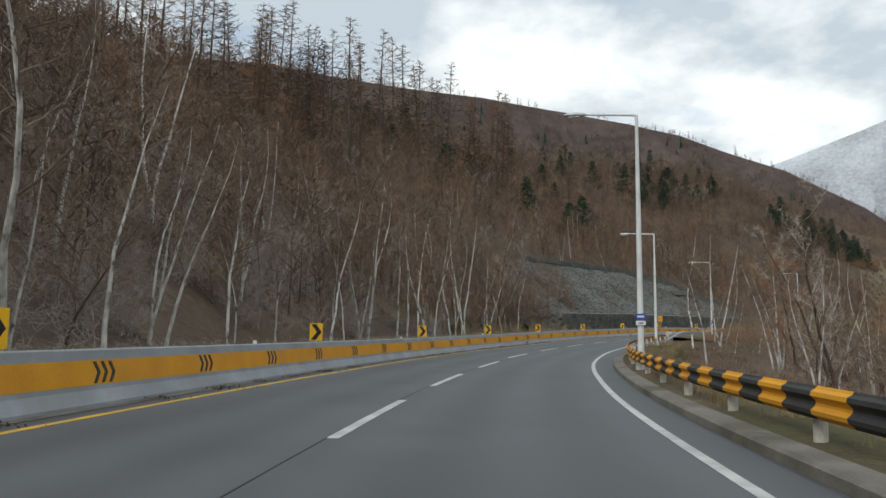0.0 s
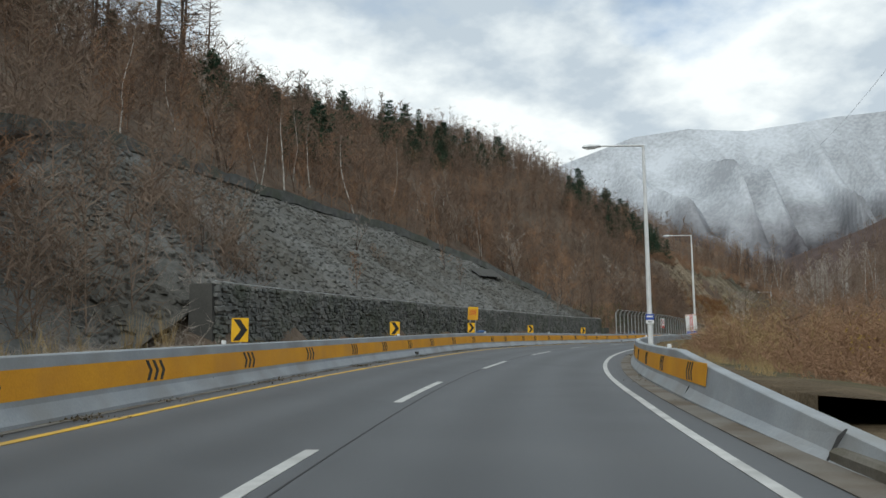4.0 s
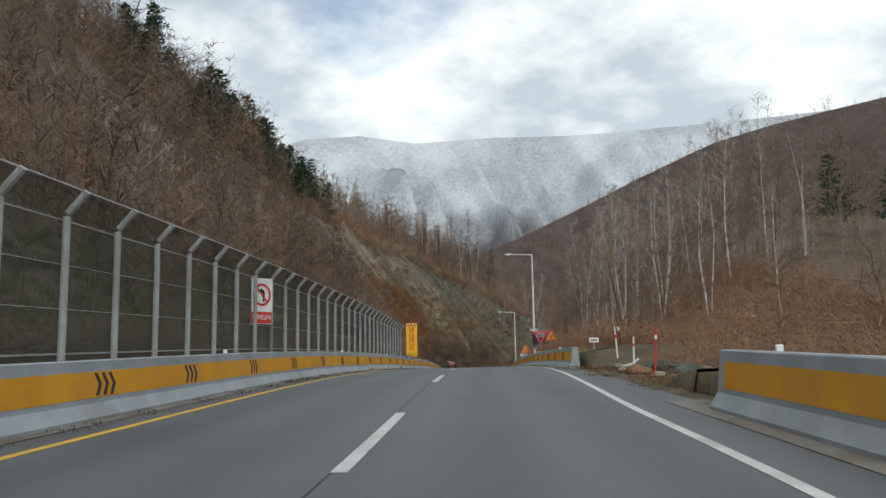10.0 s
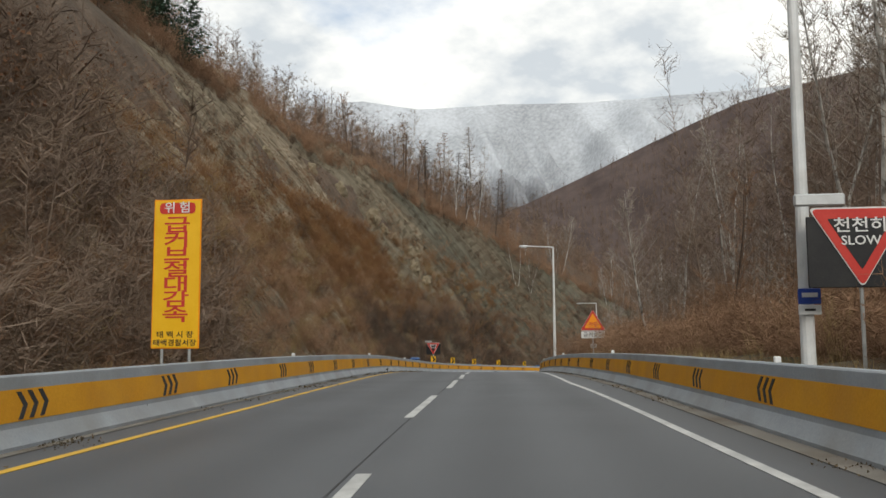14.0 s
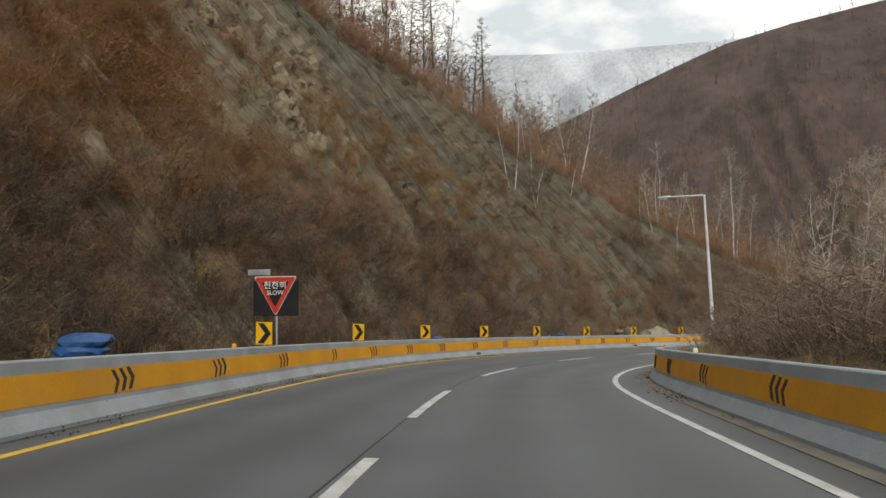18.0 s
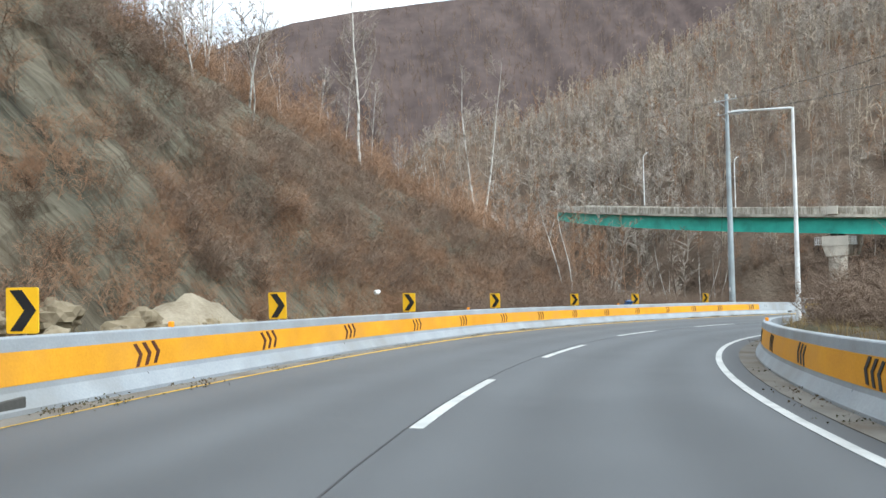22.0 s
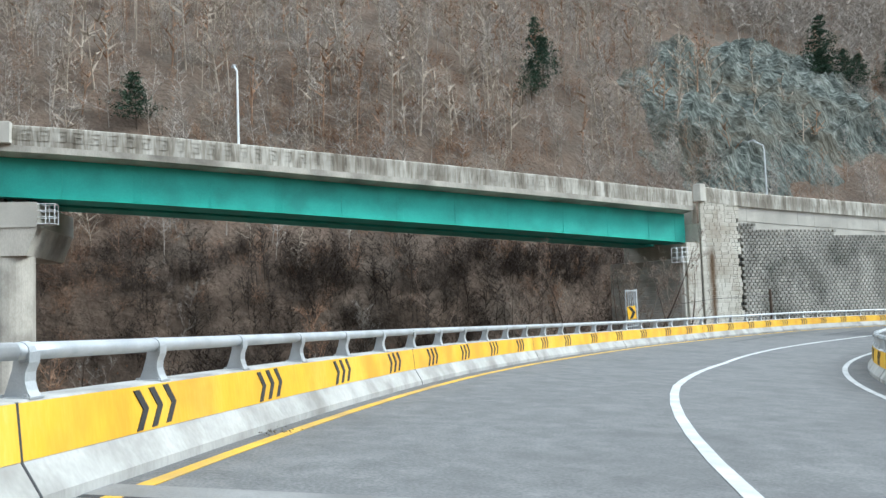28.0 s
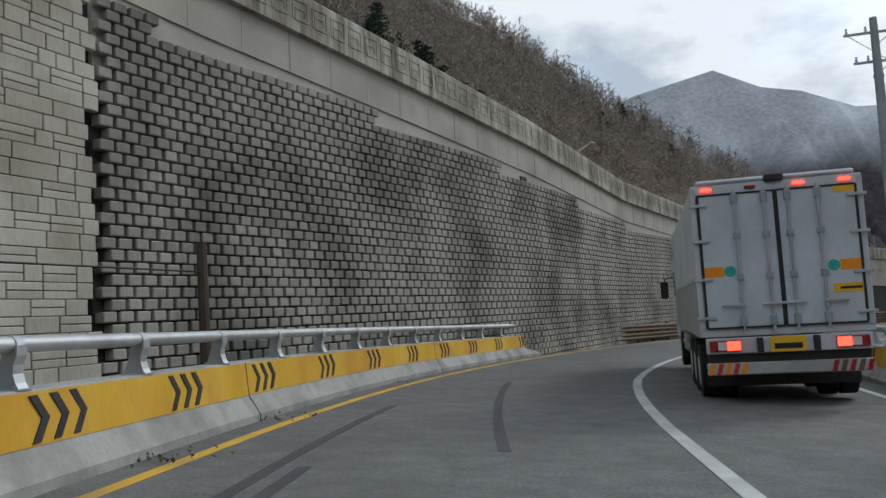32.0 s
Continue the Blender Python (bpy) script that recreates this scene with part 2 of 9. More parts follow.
M_POLE = material("painted_steel_pole", [(0.3, (0.598, 0.621, 0.632)), (0.7, (0.782, 0.793, 0.793))], 3, 5, 0.5, 0.0, fine=40, bump=0.06, spec=0.5, stain=((0.38, 0.36, 0.33), 1.2, 0.4))
M_GREEN = material("green_girder_paint", [(0.3, (0.042, 0.37, 0.29)), (0.6, (0.062, 0.48, 0.385)), (0.8, (0.095, 0.55, 0.45))], 0.7, 6, 0.55, fine=12, bump=0.06, spec=0.4, stain=((0.03, 0.20, 0.16), 0.5, 0.5))
M_BOLT = material("dull_green_bolts", [(0.3, (0.02, 0.16, 0.125)), (0.7, (0.04, 0.25, 0.20))], 3, 4, 0.6, fine=30, bump=0.05)
M_SIGNYEL = material("sign_yellow", [(0.3, (0.78, 0.42, 0.008)), (0.7, (0.86, 0.50, 0.02))], 3, 4, 0.5, fine=30, bump=0.03, spec=0.5)
M_SIGNBLK = material("sign_black", [(0.3, (0.015, 0.015, 0.018)), (0.7, (0.03, 0.03, 0.03))], 4, 4, 0.5, fine=30, bump=0.03)
M_SIGNWHT = material("sign_white", [(0.3, (0.66, 0.67, 0.67)), (0.7, (0.78, 0.78, 0.77))], 3, 4, 0.5, fine=30, bump=0.03, stain=((0.5, 0.49, 0.46), 2, 0.4))
M_SIGNRED = material("sign_red", [(0.3, (0.48, 0.035, 0.03)), (0.7, (0.60, 0.06, 0.045))], 3, 4, 0.5, fine=30, bump=0.03)
M_SIGNORG = material("sign_orange", [(0.3, (0.80, 0.26, 0.01)), (0.7, (0.88, 0.33, 0.015))], 3, 4, 0.5, fine=30, bump=0.03)
M_SIGNBLUE = material("sign_blue", [(0.3, (0.03, 0.07, 0.33)), (0.7, (0.05, 0.10, 0.42))], 3, 4, 0.5, fine=30, bump=0.03)
M_GROUND = material("leaf_litter_ground", [(0.25, (0.056, 0.041, 0.032)), (0.45, (0.109, 0.080, 0.059)), (0.6, (0.154, 0.112, 0.083)), (0.8, (0.217, 0.165, 0.120))], 0.35, 9, 0.95, fine=3.5, bump=0.9, bump_scale=1.6, dist=0.35, stain=((0.135, 0.115, 0.092), 0.12, 0.55), spec=0.1)
M_FAR = material("bare_wood_hillside", [(0.3, (0.034, 0.025, 0.023)), (0.5, (0.060, 0.042, 0.036)), (0.7, (0.10, 0.066, 0.052))], 0.03, 12, 1.0, fine=0.25, bump=1.0, bump_scale=0.12, dist=6.0, stain=((0.075, 0.050, 0.035), 0.008, 0.7), spec=0.05)

# the road's course: the lane line, every 20 m -----------------------------------
ROAD = [(-3.6, -40, 0.15), (-2.9, -20, 0.25), (-1.9, 0.1, 0.40), (-0.1, 20, 0.52), (3.4, 39.7, 0.76), (9.1, 58.8, 1.17), (16.1, 77.6, 1.59),
        (24.5, 95.7, 2.02), (34.8, 112.8, 2.49), (47.1, 128.6, 2.84), (60.3, 143.6, 3.11), (74, 158.2, 3.47), (87.6, 172.9, 3.65), (101.3, 187.4, 3.46),
        (115, 202.1, 3.06), (128.8, 216.5, 2.54), (142.4, 231.2, 1.69), (156.3, 245.5, 0.42), (171.6, 258.4, -0.93), (189.5, 267.1, -2.27), (209, 271.5, -3.50),
        (228.9, 271.2, -4.59), (248.1, 265.8, -5.68), (265.2, 255.5, -6.68), (279.2, 241.3, -7.37), (288.5, 223.7, -7.95), (292.3, 204.1, -8.25), (290.5, 184.2, -8.66),
        (283.5, 165.5, -9.06), (271, 150, -9.36), (255, 138, -9.66)]
# fall of the carriageway to the right, for each metre across
BANK = [(-40, 0.02), (20, 0.01), (60, 0.002), (90, 0.02), (120, 0.037), (150, 0.02), (175, 0.002), (240, -0.01), (275, 0.0), (300, 0.012), (350, 0.018), (400, 0.03), (425, 0.05), (470, 0.05), (555, 0.05)]
S0, S1, STEP = -40.0, 555.0, 1.0


def catmull(q):
    u = min(max((q + 40.0) / 20.0, 0.0), len(ROAD) - 1.001)
    i = int(u)
    f = u - i
    p = [np.array(ROAD[min(max(i + k, 0), len(ROAD) - 1)], float) for k in (-1, 0, 1, 2)]
    return 0.5 * (2 * p[1] + (p[2] - p[0]) * f + (2 * p[0] - 5 * p[1] + 4 * p[2] - p[3]) * f * f + (3 * p[1] - p[0] - 3 * p[2] + p[3]) * f ** 3)


RS = np.arange(S0, S1 + 0.01, STEP)
RP = np.array([catmull(q) for q in RS])
RT = np.gradient(RP, axis=0)
RT[:, 2] = 0
RT /= np.linalg.norm(RT, axis=1)[:, None]
RN = np.stack([RT[:, 1], -RT[:, 0], 0 * RT[:, 0]], -1)  # to the right


def at(s, d=0.0, h=0.0):
    """The place s metres along the lane line, d to its right, h over the road."""
    p = np.array([np.interp(s, RS, RP[:, k]) for k in range(3)])
    n = np.array([np.interp(s, RS, RN[:, k]) for k in range(3)])
    n /= np.linalg.norm(n)
    fall = np.interp(s, [r[0] for r in BANK], [r[1] for r in BANK]) * min(max(d, -7.0), 7.0)
    return Vector((p[0] + d * n[0], p[1] + d * n[1], p[2] + h - fall))


def heading(s):
    """Degrees by which the road's direction is turned to the left from +y."""
    tx, ty = np.interp(s, RS, RT[:, 0]), np.interp(s, RS, RT[:, 1])
    return math.degrees(math.atan2(-tx, ty))


def stand(s, d, h=0.0, turn=0.0, lean=0.0):
    """A pose on the road: x to the right, y along it."""
    return pose(*at(s, d, h), 0, lean, heading(s) + turn)


def mesh(name, verts, faces, mat, smooth=False):
    me = bpy.data.meshes.new(name)
    me.from_pydata([tuple(v) for v in verts], [], [tuple(f) for f in faces])
    for m in mat if isinstance(mat, (list, tuple)) else [mat]:
        me.materials.append(m)
    if smooth:
        me.polygons.foreach_set("use_smooth", [True] * len(me.polygons))
    me.update()
    return me


def part(name, data, mat=None, parent=None, label="", m=None):
    """A bmesh or a mesh as one mesh object, under parent if there is one."""
    if isinstance(data, bmesh.types.BMesh):
        me = bpy.data.meshes.new(name)
        data.to_mesh(me)
        data.free()
        me.materials.append(mat)
        data = me
    ob = new(name, data)
    ob.parent = parent
    if m is not None:
        ob.matrix_basis = m
    if label:
        ob["label"] = label
    return ob


def thing(name, m, label, category, group=""):
    ob = new(name)
    ob.empty_display_size = 0.2
    ob.matrix_basis = m
    return tagged(ob, label, category, group)


def loft(sections, closed=True, caps=True):
    """Quads between sections of equal length."""
    k = len(sections[0])
    verts = [v for sec in sections for v in sec]
    faces = []
    for i in range(len(sections) - 1):
        for j in range(k if closed else k - 1):
            a, b = i * k + j, i * k + (j + 1) % k
            faces.append((a, b, b + k, a + k))
    if caps and closed:
        faces.append(tuple(range(k))[::-1])
        faces.append(tuple((len(sections) - 1) * k + j for j in range(k)))
    return verts, faces


def along(s0, s1, profile, step=2.0, closed=True, h=None):
    """Sections of a profile of (d, h) swept along the road."""
    step = 1.0 if step < 1.5 else 2.0
    mid = [step * i for i in range(math.ceil((s0 + 0.01) / step), math.floor((s1 - 0.01) / step) + 1)]
    return [[at(s, d, z) for d, z in profile] for s in (s0, *mid, s1)]


def swept(name, s0, s1, profile, mat, parent=None, label="", step=2.0, closed=True, smooth=False):
    v, f = loft(along(s0, s1, profile, step), closed)
    return part(name, mesh(name, v, f, mat, smooth), parent=parent, label=label)


def box(bm, c, size, m=None, bevel=0.0):
    r = bmesh.ops.create_cube(bm, size=1.0, matrix=(m or Matrix()) @ Matrix.LocRotScale(c, None, size))
    if bevel:
        bmesh.ops.bevel(bm, geom=[e for e in {e for v in r["verts"] for e in v.link_edges}], offset=bevel, segments=1, affect="EDGES")
    return bm


def boxed(*boxes, bevel=0.0):
    bm = bmesh.new()
    for c, size in boxes:
        box(bm, c, size, None, bevel)
    return bm


def tube(points, radii, sides=8, bm=None):
    """A bmesh tube along points."""
    bm = bm or bmesh.new()
    rings = []
    pts = [Vector(p) for p in points]
    for i, p in enumerate(pts):
        t = (pts[min(i + 1, len(pts) - 1)] - pts[max(i - 1, 0)]).normalized()
        u = t.cross(Vector((0, 0, 1)) if abs(t.z) < 0.95 else Vector((1, 0, 0))).normalized()
        w = t.cross(u)
        r = radii[i] if isinstance(radii, (list, tuple)) else radii
        rings.append([bm.verts.new(p + r * (math.cos(2 * math.pi * k / sides) * u + math.sin(2 * math.pi * k / sides) * w)) for k in range(sides)])
    for a, b in zip(rings, rings[1:]):
        for k in range(sides):
            bm.faces.new((a[k], a[(k + 1) % sides], b[(k + 1) % sides], b[k]))
    bm.faces.new(rings[0][::-1])
    bm.faces.new(rings[-1])
    bmesh.ops.recalc_face_normals(bm, faces=bm.faces)
    return bm


# terrain ----------------------------------------------------------------------
def table(s, rows, k):
    return np.interp(s, [r[0] for r in rows], [r[k] for r in rows])


# left of the road: s, width of the flat verge, foot slope, where it eases, upper slope, crest height over the road
LEFT = [(-40, 2.5, 0.80, 30, 0.68, 95), (40, 2.5, 0.80, 30, 0.64, 85), (70, 3.5, 0.68, 16, 0.62, 66), (130, 3.0, 0.74, 12, 0.64, 58), (160, 3.0, 0.66, 12, 0.70, 48),
        (180, 3.0, 0.55, 10, 0.72, 48), (215, 2.5, 0.85, 14, 0.80, 54), (235, 2.0, 1.15, 20, 0.75, 58), (270, 2.0, 1.6, 15, 0.85, 62), (330, 2.0, 1.95, 12, 0.85, 60), (360, 2.5, 1.5, 13, 0.8, 52),
        (385, 3.5, 1.0, 12, 0.6, 36), (402, 4.5, 0.62, 10, 0.35, 14), (416, 4.5, 0.10, 8, 0.0, 1.0)]
# right: verge, slope, height to which it climbs or falls
RIGHT = [(-40, 2.0, -0.30, -4), (70, 2.0, -0.30, -4), (110, 3.0, -0.05, -1), (165, 4.0, 0.0, 0.2), (195, 3.0, 0.10, 1.2), (215, 3.0, 0.30, 4), (228, 2.0, 0.50, 8), (245, 2.0, 0.62, 13), (265, 2.0, 0.62, 14), (285, 2.0, 0.55, 12),
         (310, 1.5, 0.6, 9), (350, 1.5, 0.55, 6), (395, 2.5, 0.3, 3), (412, 2.5, 0.0, 0), (555, 2.5, 0, 0)]


def wobble(x, y, scale, seed):
    """Cheap smooth noise, about -1 to 1."""
    r = np.random.RandomState(seed)
    out = 0.0
    for k in range(6):
        a, b, c = r.uniform(0, 6.28, 3)
        f = (1.0 + 0.6 * k) / scale
        out = out + np.sin(x * f * math.cos(a) + y * f * math.sin(a) + b) * np.cos(x * f * 0.7 * math.sin(c) - y * f * 0.7 * math.cos(c) + a) / (1 + 0.5 * k)
    return out / 2.0


def nearest(x, y):
    """Along and across the road for arrays of places."""
    x, y = np.asarray(x, float), np.asarray(y, float)
    best = np.full(x.shape, 1e18)
    idx = np.zeros(x.shape, int)
    for i in range(0, len(RS), 3):
        d2 = (x - RP[i, 0]) ** 2 + (y - RP[i, 1]) ** 2
        k = d2 < best
        best[k], idx[k] = d2[k], i
    dx, dy = x - RP[idx, 0], y - RP[idx, 1]
    fwd = dx * RT[idx, 0] + dy * RT[idx, 1]
    lat = dx * RN[idx, 0] + dy * RN[idx, 1]
    return RS[idx] + np.clip(fwd, -3, 3), np.sign(lat) * np.sqrt(best), RP[idx, 2]


def far_hill(x, y):
    """The hillside behind the bridge: rises away from a line beyond the upper road."""
    a = [np.array(q, float) for q in ((185, -110), (236, -40), (274, 40), (298, 115), (315, 185), (320, 215), (338, 262), (420, 330))]
    best = np.full(np.shape(x), 1e9)
    for p, q in zip(a, a[1:]):
        t = q - p
        ln = np.linalg.norm(t)
        t = t / ln
        u = np.clip((x - p[0]) * t[0] + (y - p[1]) * t[1], 0, ln)
        dx, dy = x - p[0] - u * t[0], y - p[1] - u * t[1]
        side = np.where(dx * t[1] - dy * t[0] > 0, 1, -1)
        dd = np.hypot(dx, dy) * side
        best = np.where(np.abs(dd) < np.abs(best), dd, best)
    return best


def height(x, y):
    x, y = np.asarray(x, float), np.asarray(y, float)
    s, d, z = nearest(x, y)
    dl = np.maximum(-d - 6.0, 0)
    v, f1, e, f2, top = (table(s, LEFT, k) for k in range(1, 6))
    u = np.maximum(dl - v, 0)
    rise = f1 * np.minimum(u, e) + f2 * np.maximum(u - e, 0)
    rise = rise / (1 + (rise / np.maximum(top, 0.5)) ** 4) ** 0.25
    # the terrace behind the stone wall, and the ground left free under the rock sheet
    rise = rise + 2.5 * np.clip((dl - 2.6) / 0.8, 0, 1) * np.clip((s - 95) / 2, 0, 1) * np.clip((174 - s) / 4, 0, 1)
    rise = rise - 1.6 * np.clip((dl - 2.0) / 3, 0, 1) * np.clip((s - 238) / 8, 0, 1) * np.clip((404 - s) / 8, 0, 1) * np.clip((40 - dl) / 6, 0, 1)
    rise = rise - 1.3 * np.clip((dl - 3.2) / 2, 0, 1) * np.clip((s - 86) / 6, 0, 1) * np.clip((178 - s) / 6, 0, 1) * np.clip((15.5 - dl) / 3, 0, 1)
    rise = rise + np.clip(u / 12, 0, 1) * wobble(x, y, 14, 5) * np.clip(top / 40, 0.1, 1) * 1.1
    dr = np.maximum(d - 6.5, 0)
    rv, rf, rt = (table(s, RIGHT, k) for k in range(1, 4))
    ur = np.maximum(dr - rv, 0)
    g = np.where(rt >= 0, np.minimum(ur * np.abs(rf), np.abs(rt)), -np.minimum(ur * np.abs(rf), np.abs(rt)))
    g = g + np.clip(ur / 10, 0, 1) * wobble(x, y, 9, 8) * 0.7
    base = z - 0.06 + np.where(d < 0, rise, g)
    # under the road and its verges
    base = np.where(np.abs(d) < 6.6, z - 0.5, base)
    # the creek bed under the bridge, left of the last stretch
    k = np.clip((s - 412) / 8, 0, 1) * np.clip((-d - 6.2) / 3.5, 0, 1) * np.clip((500 - s) / 6, 0, 1)
    base = base * (1 - k) + k * (z - 5.0)
    fh = far_hill(x, y)
    hill = -6.0 + 1.1 * np.clip(fh, 0, 25) + (0.74 + 0.14 * np.clip((150 - y) / 100, 0, 1)) * np.maximum(fh - 25, 0) + wobble(x, y, 22, 3) * np.clip(fh / 25, 0, 1) * 2.0
    hill = np.minimum(hill, 150 + 12 * wobble(x, y, 90, 4))
    hill = np.minimum(hill, 78 - 0.38 * np.maximum(y - 262, 0) + 3 * wobble(x, y, 40, 12) + 400 * np.clip((250 - y) / 10, 0, 1))
    # the spur that falls westwards, south of the bridge
    hill = np.minimum(hill, 16 + 0.66 * (x - 256) + 1.4 * np.maximum(y + 75, 0) - 0.6 * np.maximum(-75 - y, 0) + 2.5 * wobble(x, y, 30, 6))
    base = np.where(fh > 0, np.maximum(base, hill), base)
    return base


def lines(lo, hi, step, out, grow):
    a = list(np.arange(lo, hi + step / 2, step))
    q = step
    while a[-1] < out[1]:
        q *= grow
        a.append(a[-1] + q)
    q = step
    while a[0] > out[0]:
        q *= grow
        a.insert(0, a[0] - q)
    return np.array(a)


gx, gy = lines(-70, 400, 2.5, (-3500, 3500), 1.3), lines(-50, 350, 2.5, (-3500, 3500), 1.3)
GX, GY = np.meshgrid(gx, gy)
GZ = height(GX, GY)
far_off = np.clip((np.hypot(GX - 150, GY - 170) - 400) / 220, 0, 1)
GZ = GZ * (1 - far_off) + far_off * np.minimum(GZ, 10.0)
nx = len(gx)
gv = np.stack([GX.ravel(), GY.ravel(), GZ.ravel()], -1)
gf = [(j * nx + i, j * nx + i + 1, (j + 1) * nx + i + 1, (j + 1) * nx + i) for j in range(len(gy) - 1) for i in range(nx - 1)]
ground = tagged(new("ground", mesh("ground", gv, gf, M_GROUND, True)), "brown leaf-littered hillside ground", "ground", kind="structure")


def ground_z(x, y):
    """The height of the ground sheet at a place, as its facets lie."""
    i = int(np.clip(np.searchsorted(gx, x) - 1, 0, nx - 2))
    j = int(np.clip(np.searchsorted(gy, y) - 1, 0, len(gy) - 2))
    u, w = (x - gx[i]) / (gx[i + 1] - gx[i]), (y - gy[j]) / (gy[j + 1] - gy[j])
    return float((1 - w) * ((1 - u) * GZ[j, i] + u * GZ[j, i + 1]) + w * ((1 - u) * GZ[j + 1, i] + u * GZ[j + 1, i + 1]))


# distant ranges: azimuth (degrees to the right of +y), elevation of the skyline, all seen from the middle of the place
def mountain(name, rows, far, near, mat, label, seed, rough, slant=9.0):
    cx, cy = 130.0, 190.0
    az = np.arange(rows[0][0], rows[-1][0] + 0.01, 0.25)
    el = np.interp(az, [r[0] for r in rows], [r[1] for r in rows])
    k = 40
    verts, faces = [], []
    for i, (a, e) in enumerate(zip(az, el)):
        top = far * math.tan(radians(e))
        for j in range(k + 1):
            f = j / k
            r = near + (far - near) * f
            z = -30 + (top + 30) * f ** 1.1
            n = noise.fractal(Vector((a * 0.12, f * 1.6, seed)), 1.0, 2.1, 5)
            w = a + 2.6 * noise.noise(Vector((a * 0.09, f * 1.3, seed + 5.0))) + slant * f
            spur = 1 - abs(noise.noise(Vector((w * 0.20, f * 0.35, seed + 9.0)))) * 1.9
            side = 1 - abs(noise.noise(Vector((w * 0.62, f * 0.9, seed + 3.0)))) * 1.9
            small = noise.noise(Vector((w * 1.7, f * 4.0, seed + 7.0)))
            z += rough * (0.4 * n + 0.75 * (spur - 0.75) + 0.36 * (side - 0.75) + 0.10 * small) * min(1.0, 2.2 * f) * (1.0 - f ** 5) * top
            verts.append((cx + r * math.sin(radians(a)), cy + r * math.cos(radians(a)), z))
    for i in range(len(az) - 1):
        for j in range(k):
            p = i * (k + 1) + j
            faces.append((p, p + 1, p + k + 2, p + k + 1))
    ob = new(name, mesh(name, verts, faces, mat, True))
    return tagged(ob, label, "mountain", kind="structure")


def mountain_material(name, snow_from, snow_to, base, haze):
    m = material(name, base, 0.012, 12, 1.0, fine=0.06, bump=0.35, bump_scale=0.09, dist=4.0, spec=0.02, coarse=0.45)
    n, l = m.node_tree.nodes, m.node_tree.links
    b = n["Principled BSDF"]
    col = b.inputs["Base Color"].links[0].from_socket
    geo = n.new("ShaderNodeNewGeometry")
    sep = n.new("ShaderNodeSeparateXYZ")
    l.new(geo.outputs["Position"], sep.inputs[0])
    no = n.new("ShaderNodeTexNoise")
    no.inputs["Scale"].default_value, no.inputs["Detail"].default_value = 0.006, 10
    l.new(geo.outputs["Position"], no.inputs["Vector"])
    ad = n.new("ShaderNodeMath")
    ad.operation = "MULTIPLY_ADD"
    ad.inputs[1].default_value = (snow_to - snow_from) * 1.4
    l.new(no.outputs[0], ad.inputs[0])
    l.new(sep.outputs[2], ad.inputs[2])
    mr = n.new("ShaderNodeMapRange")
    mr.inputs[1].default_value, mr.inputs[2].default_value = snow_from + (snow_to - snow_from) * 0.7, snow_to + (snow_to - snow_from) * 0.7
    l.new(ad.outputs[0], mr.inputs[0])
    fl = n.new("ShaderNodeTexNoise")
    fl.inputs["Scale"].default_value, fl.inputs["Detail"].default_value = 0.09, 6
    l.new(geo.outputs["Position"], fl.inputs["Vector"])
    fr = n.new("ShaderNodeValToRGB")
    ramp_set(fr, [(0.0, tuple(0.60 * v for v in haze)), (1.0, tuple(1.08 * v for v in haze))])
    big = n.new("ShaderNodeTexNoise")  # broad tree stands, darkened and lightened to paint form shading
    big.inputs["Scale"].default_value, big.inputs["Detail"].default_value = 0.0042, 5
    l.new(geo.outputs["Position"], big.inputs["Vector"])
    bm_ = n.new("ShaderNodeMath")
    bm_.operation = "MULTIPLY_ADD"
    bm_.inputs[1].default_value = 1.8
    l.new(big.outputs[0], bm_.inputs[0])
    l.new(fl.outputs[0], bm_.inputs[2])
    bm_r = n.new("ShaderNodeMapRange")
    bm_r.inputs[1].default_value, bm_r.inputs[2].default_value = 1.05, 1.75
    l.new(bm_.outputs[0], bm_r.inputs[0])
    l.new(bm_r.outputs[0], fr.inputs[0])
    mx = n.new("ShaderNodeMix")
    mx.data_type = "RGBA"
    l.new(mr.outputs[0], mx.inputs[0])
    l.new(col, mx.inputs[6])
    l.new(fr.outputs[0], mx.inputs[7])
    l.new(mx.outputs[2], b.inputs["Base Color"])
    return m


M_SNOWY = mountain_material("snow_dusted_forest", 250, 430, [(0.35, (0.05, 0.045, 0.05)), (0.65, (0.10, 0.09, 0.095))], (0.50, 0.525, 0.56))
M_DARK = mountain_material("bare_forest_mountain", 330, 480, [(0.35, (0.062, 0.048, 0.046)), (0.65, (0.118, 0.090, 0.082))], (0.40, 0.40, 0.43))
mountain("mountain_snowy", [(-25, 9), (10, 9.8), (22, 12.8), (30, 15.4), (34, 15.7), (38, 15.2), (44, 15.5), (50, 15.4), (56, 15.5), (70, 15.4), (95, 14)], 2600, 1700, M_SNOWY, "snow-dusted mountain ridge under grey cloud", 2.0, 0.34)
dark = mountain("mountain_dark", [(33, 3.0), (36, 4.8), (40, 6.8), (45, 8.6), (50, 10.8), (54, 12.6), (57.5, 14.0), (60, 14.9), (64, 15.7), (68, 16.2), (74, 16.8), (80, 18.6), (88, 22), (100, 25), (115, 24), (125, 20)], 1000, 560, M_DARK, "dark brown bare-wooded mountain side", 5.0, 0.11)
north = mountain("mountain_north", [(-75, 14), (-50, 20), (-25, 22), (-6, 20.9), (1.5, 19.8), (7, 18.8), (11.5, 17.7), (15.2, 16.2), (20, 14.4), (26, 11), (32, 6)], 800, 440, M_DARK, "brown wooded mountain side", 8.0, 0.26)
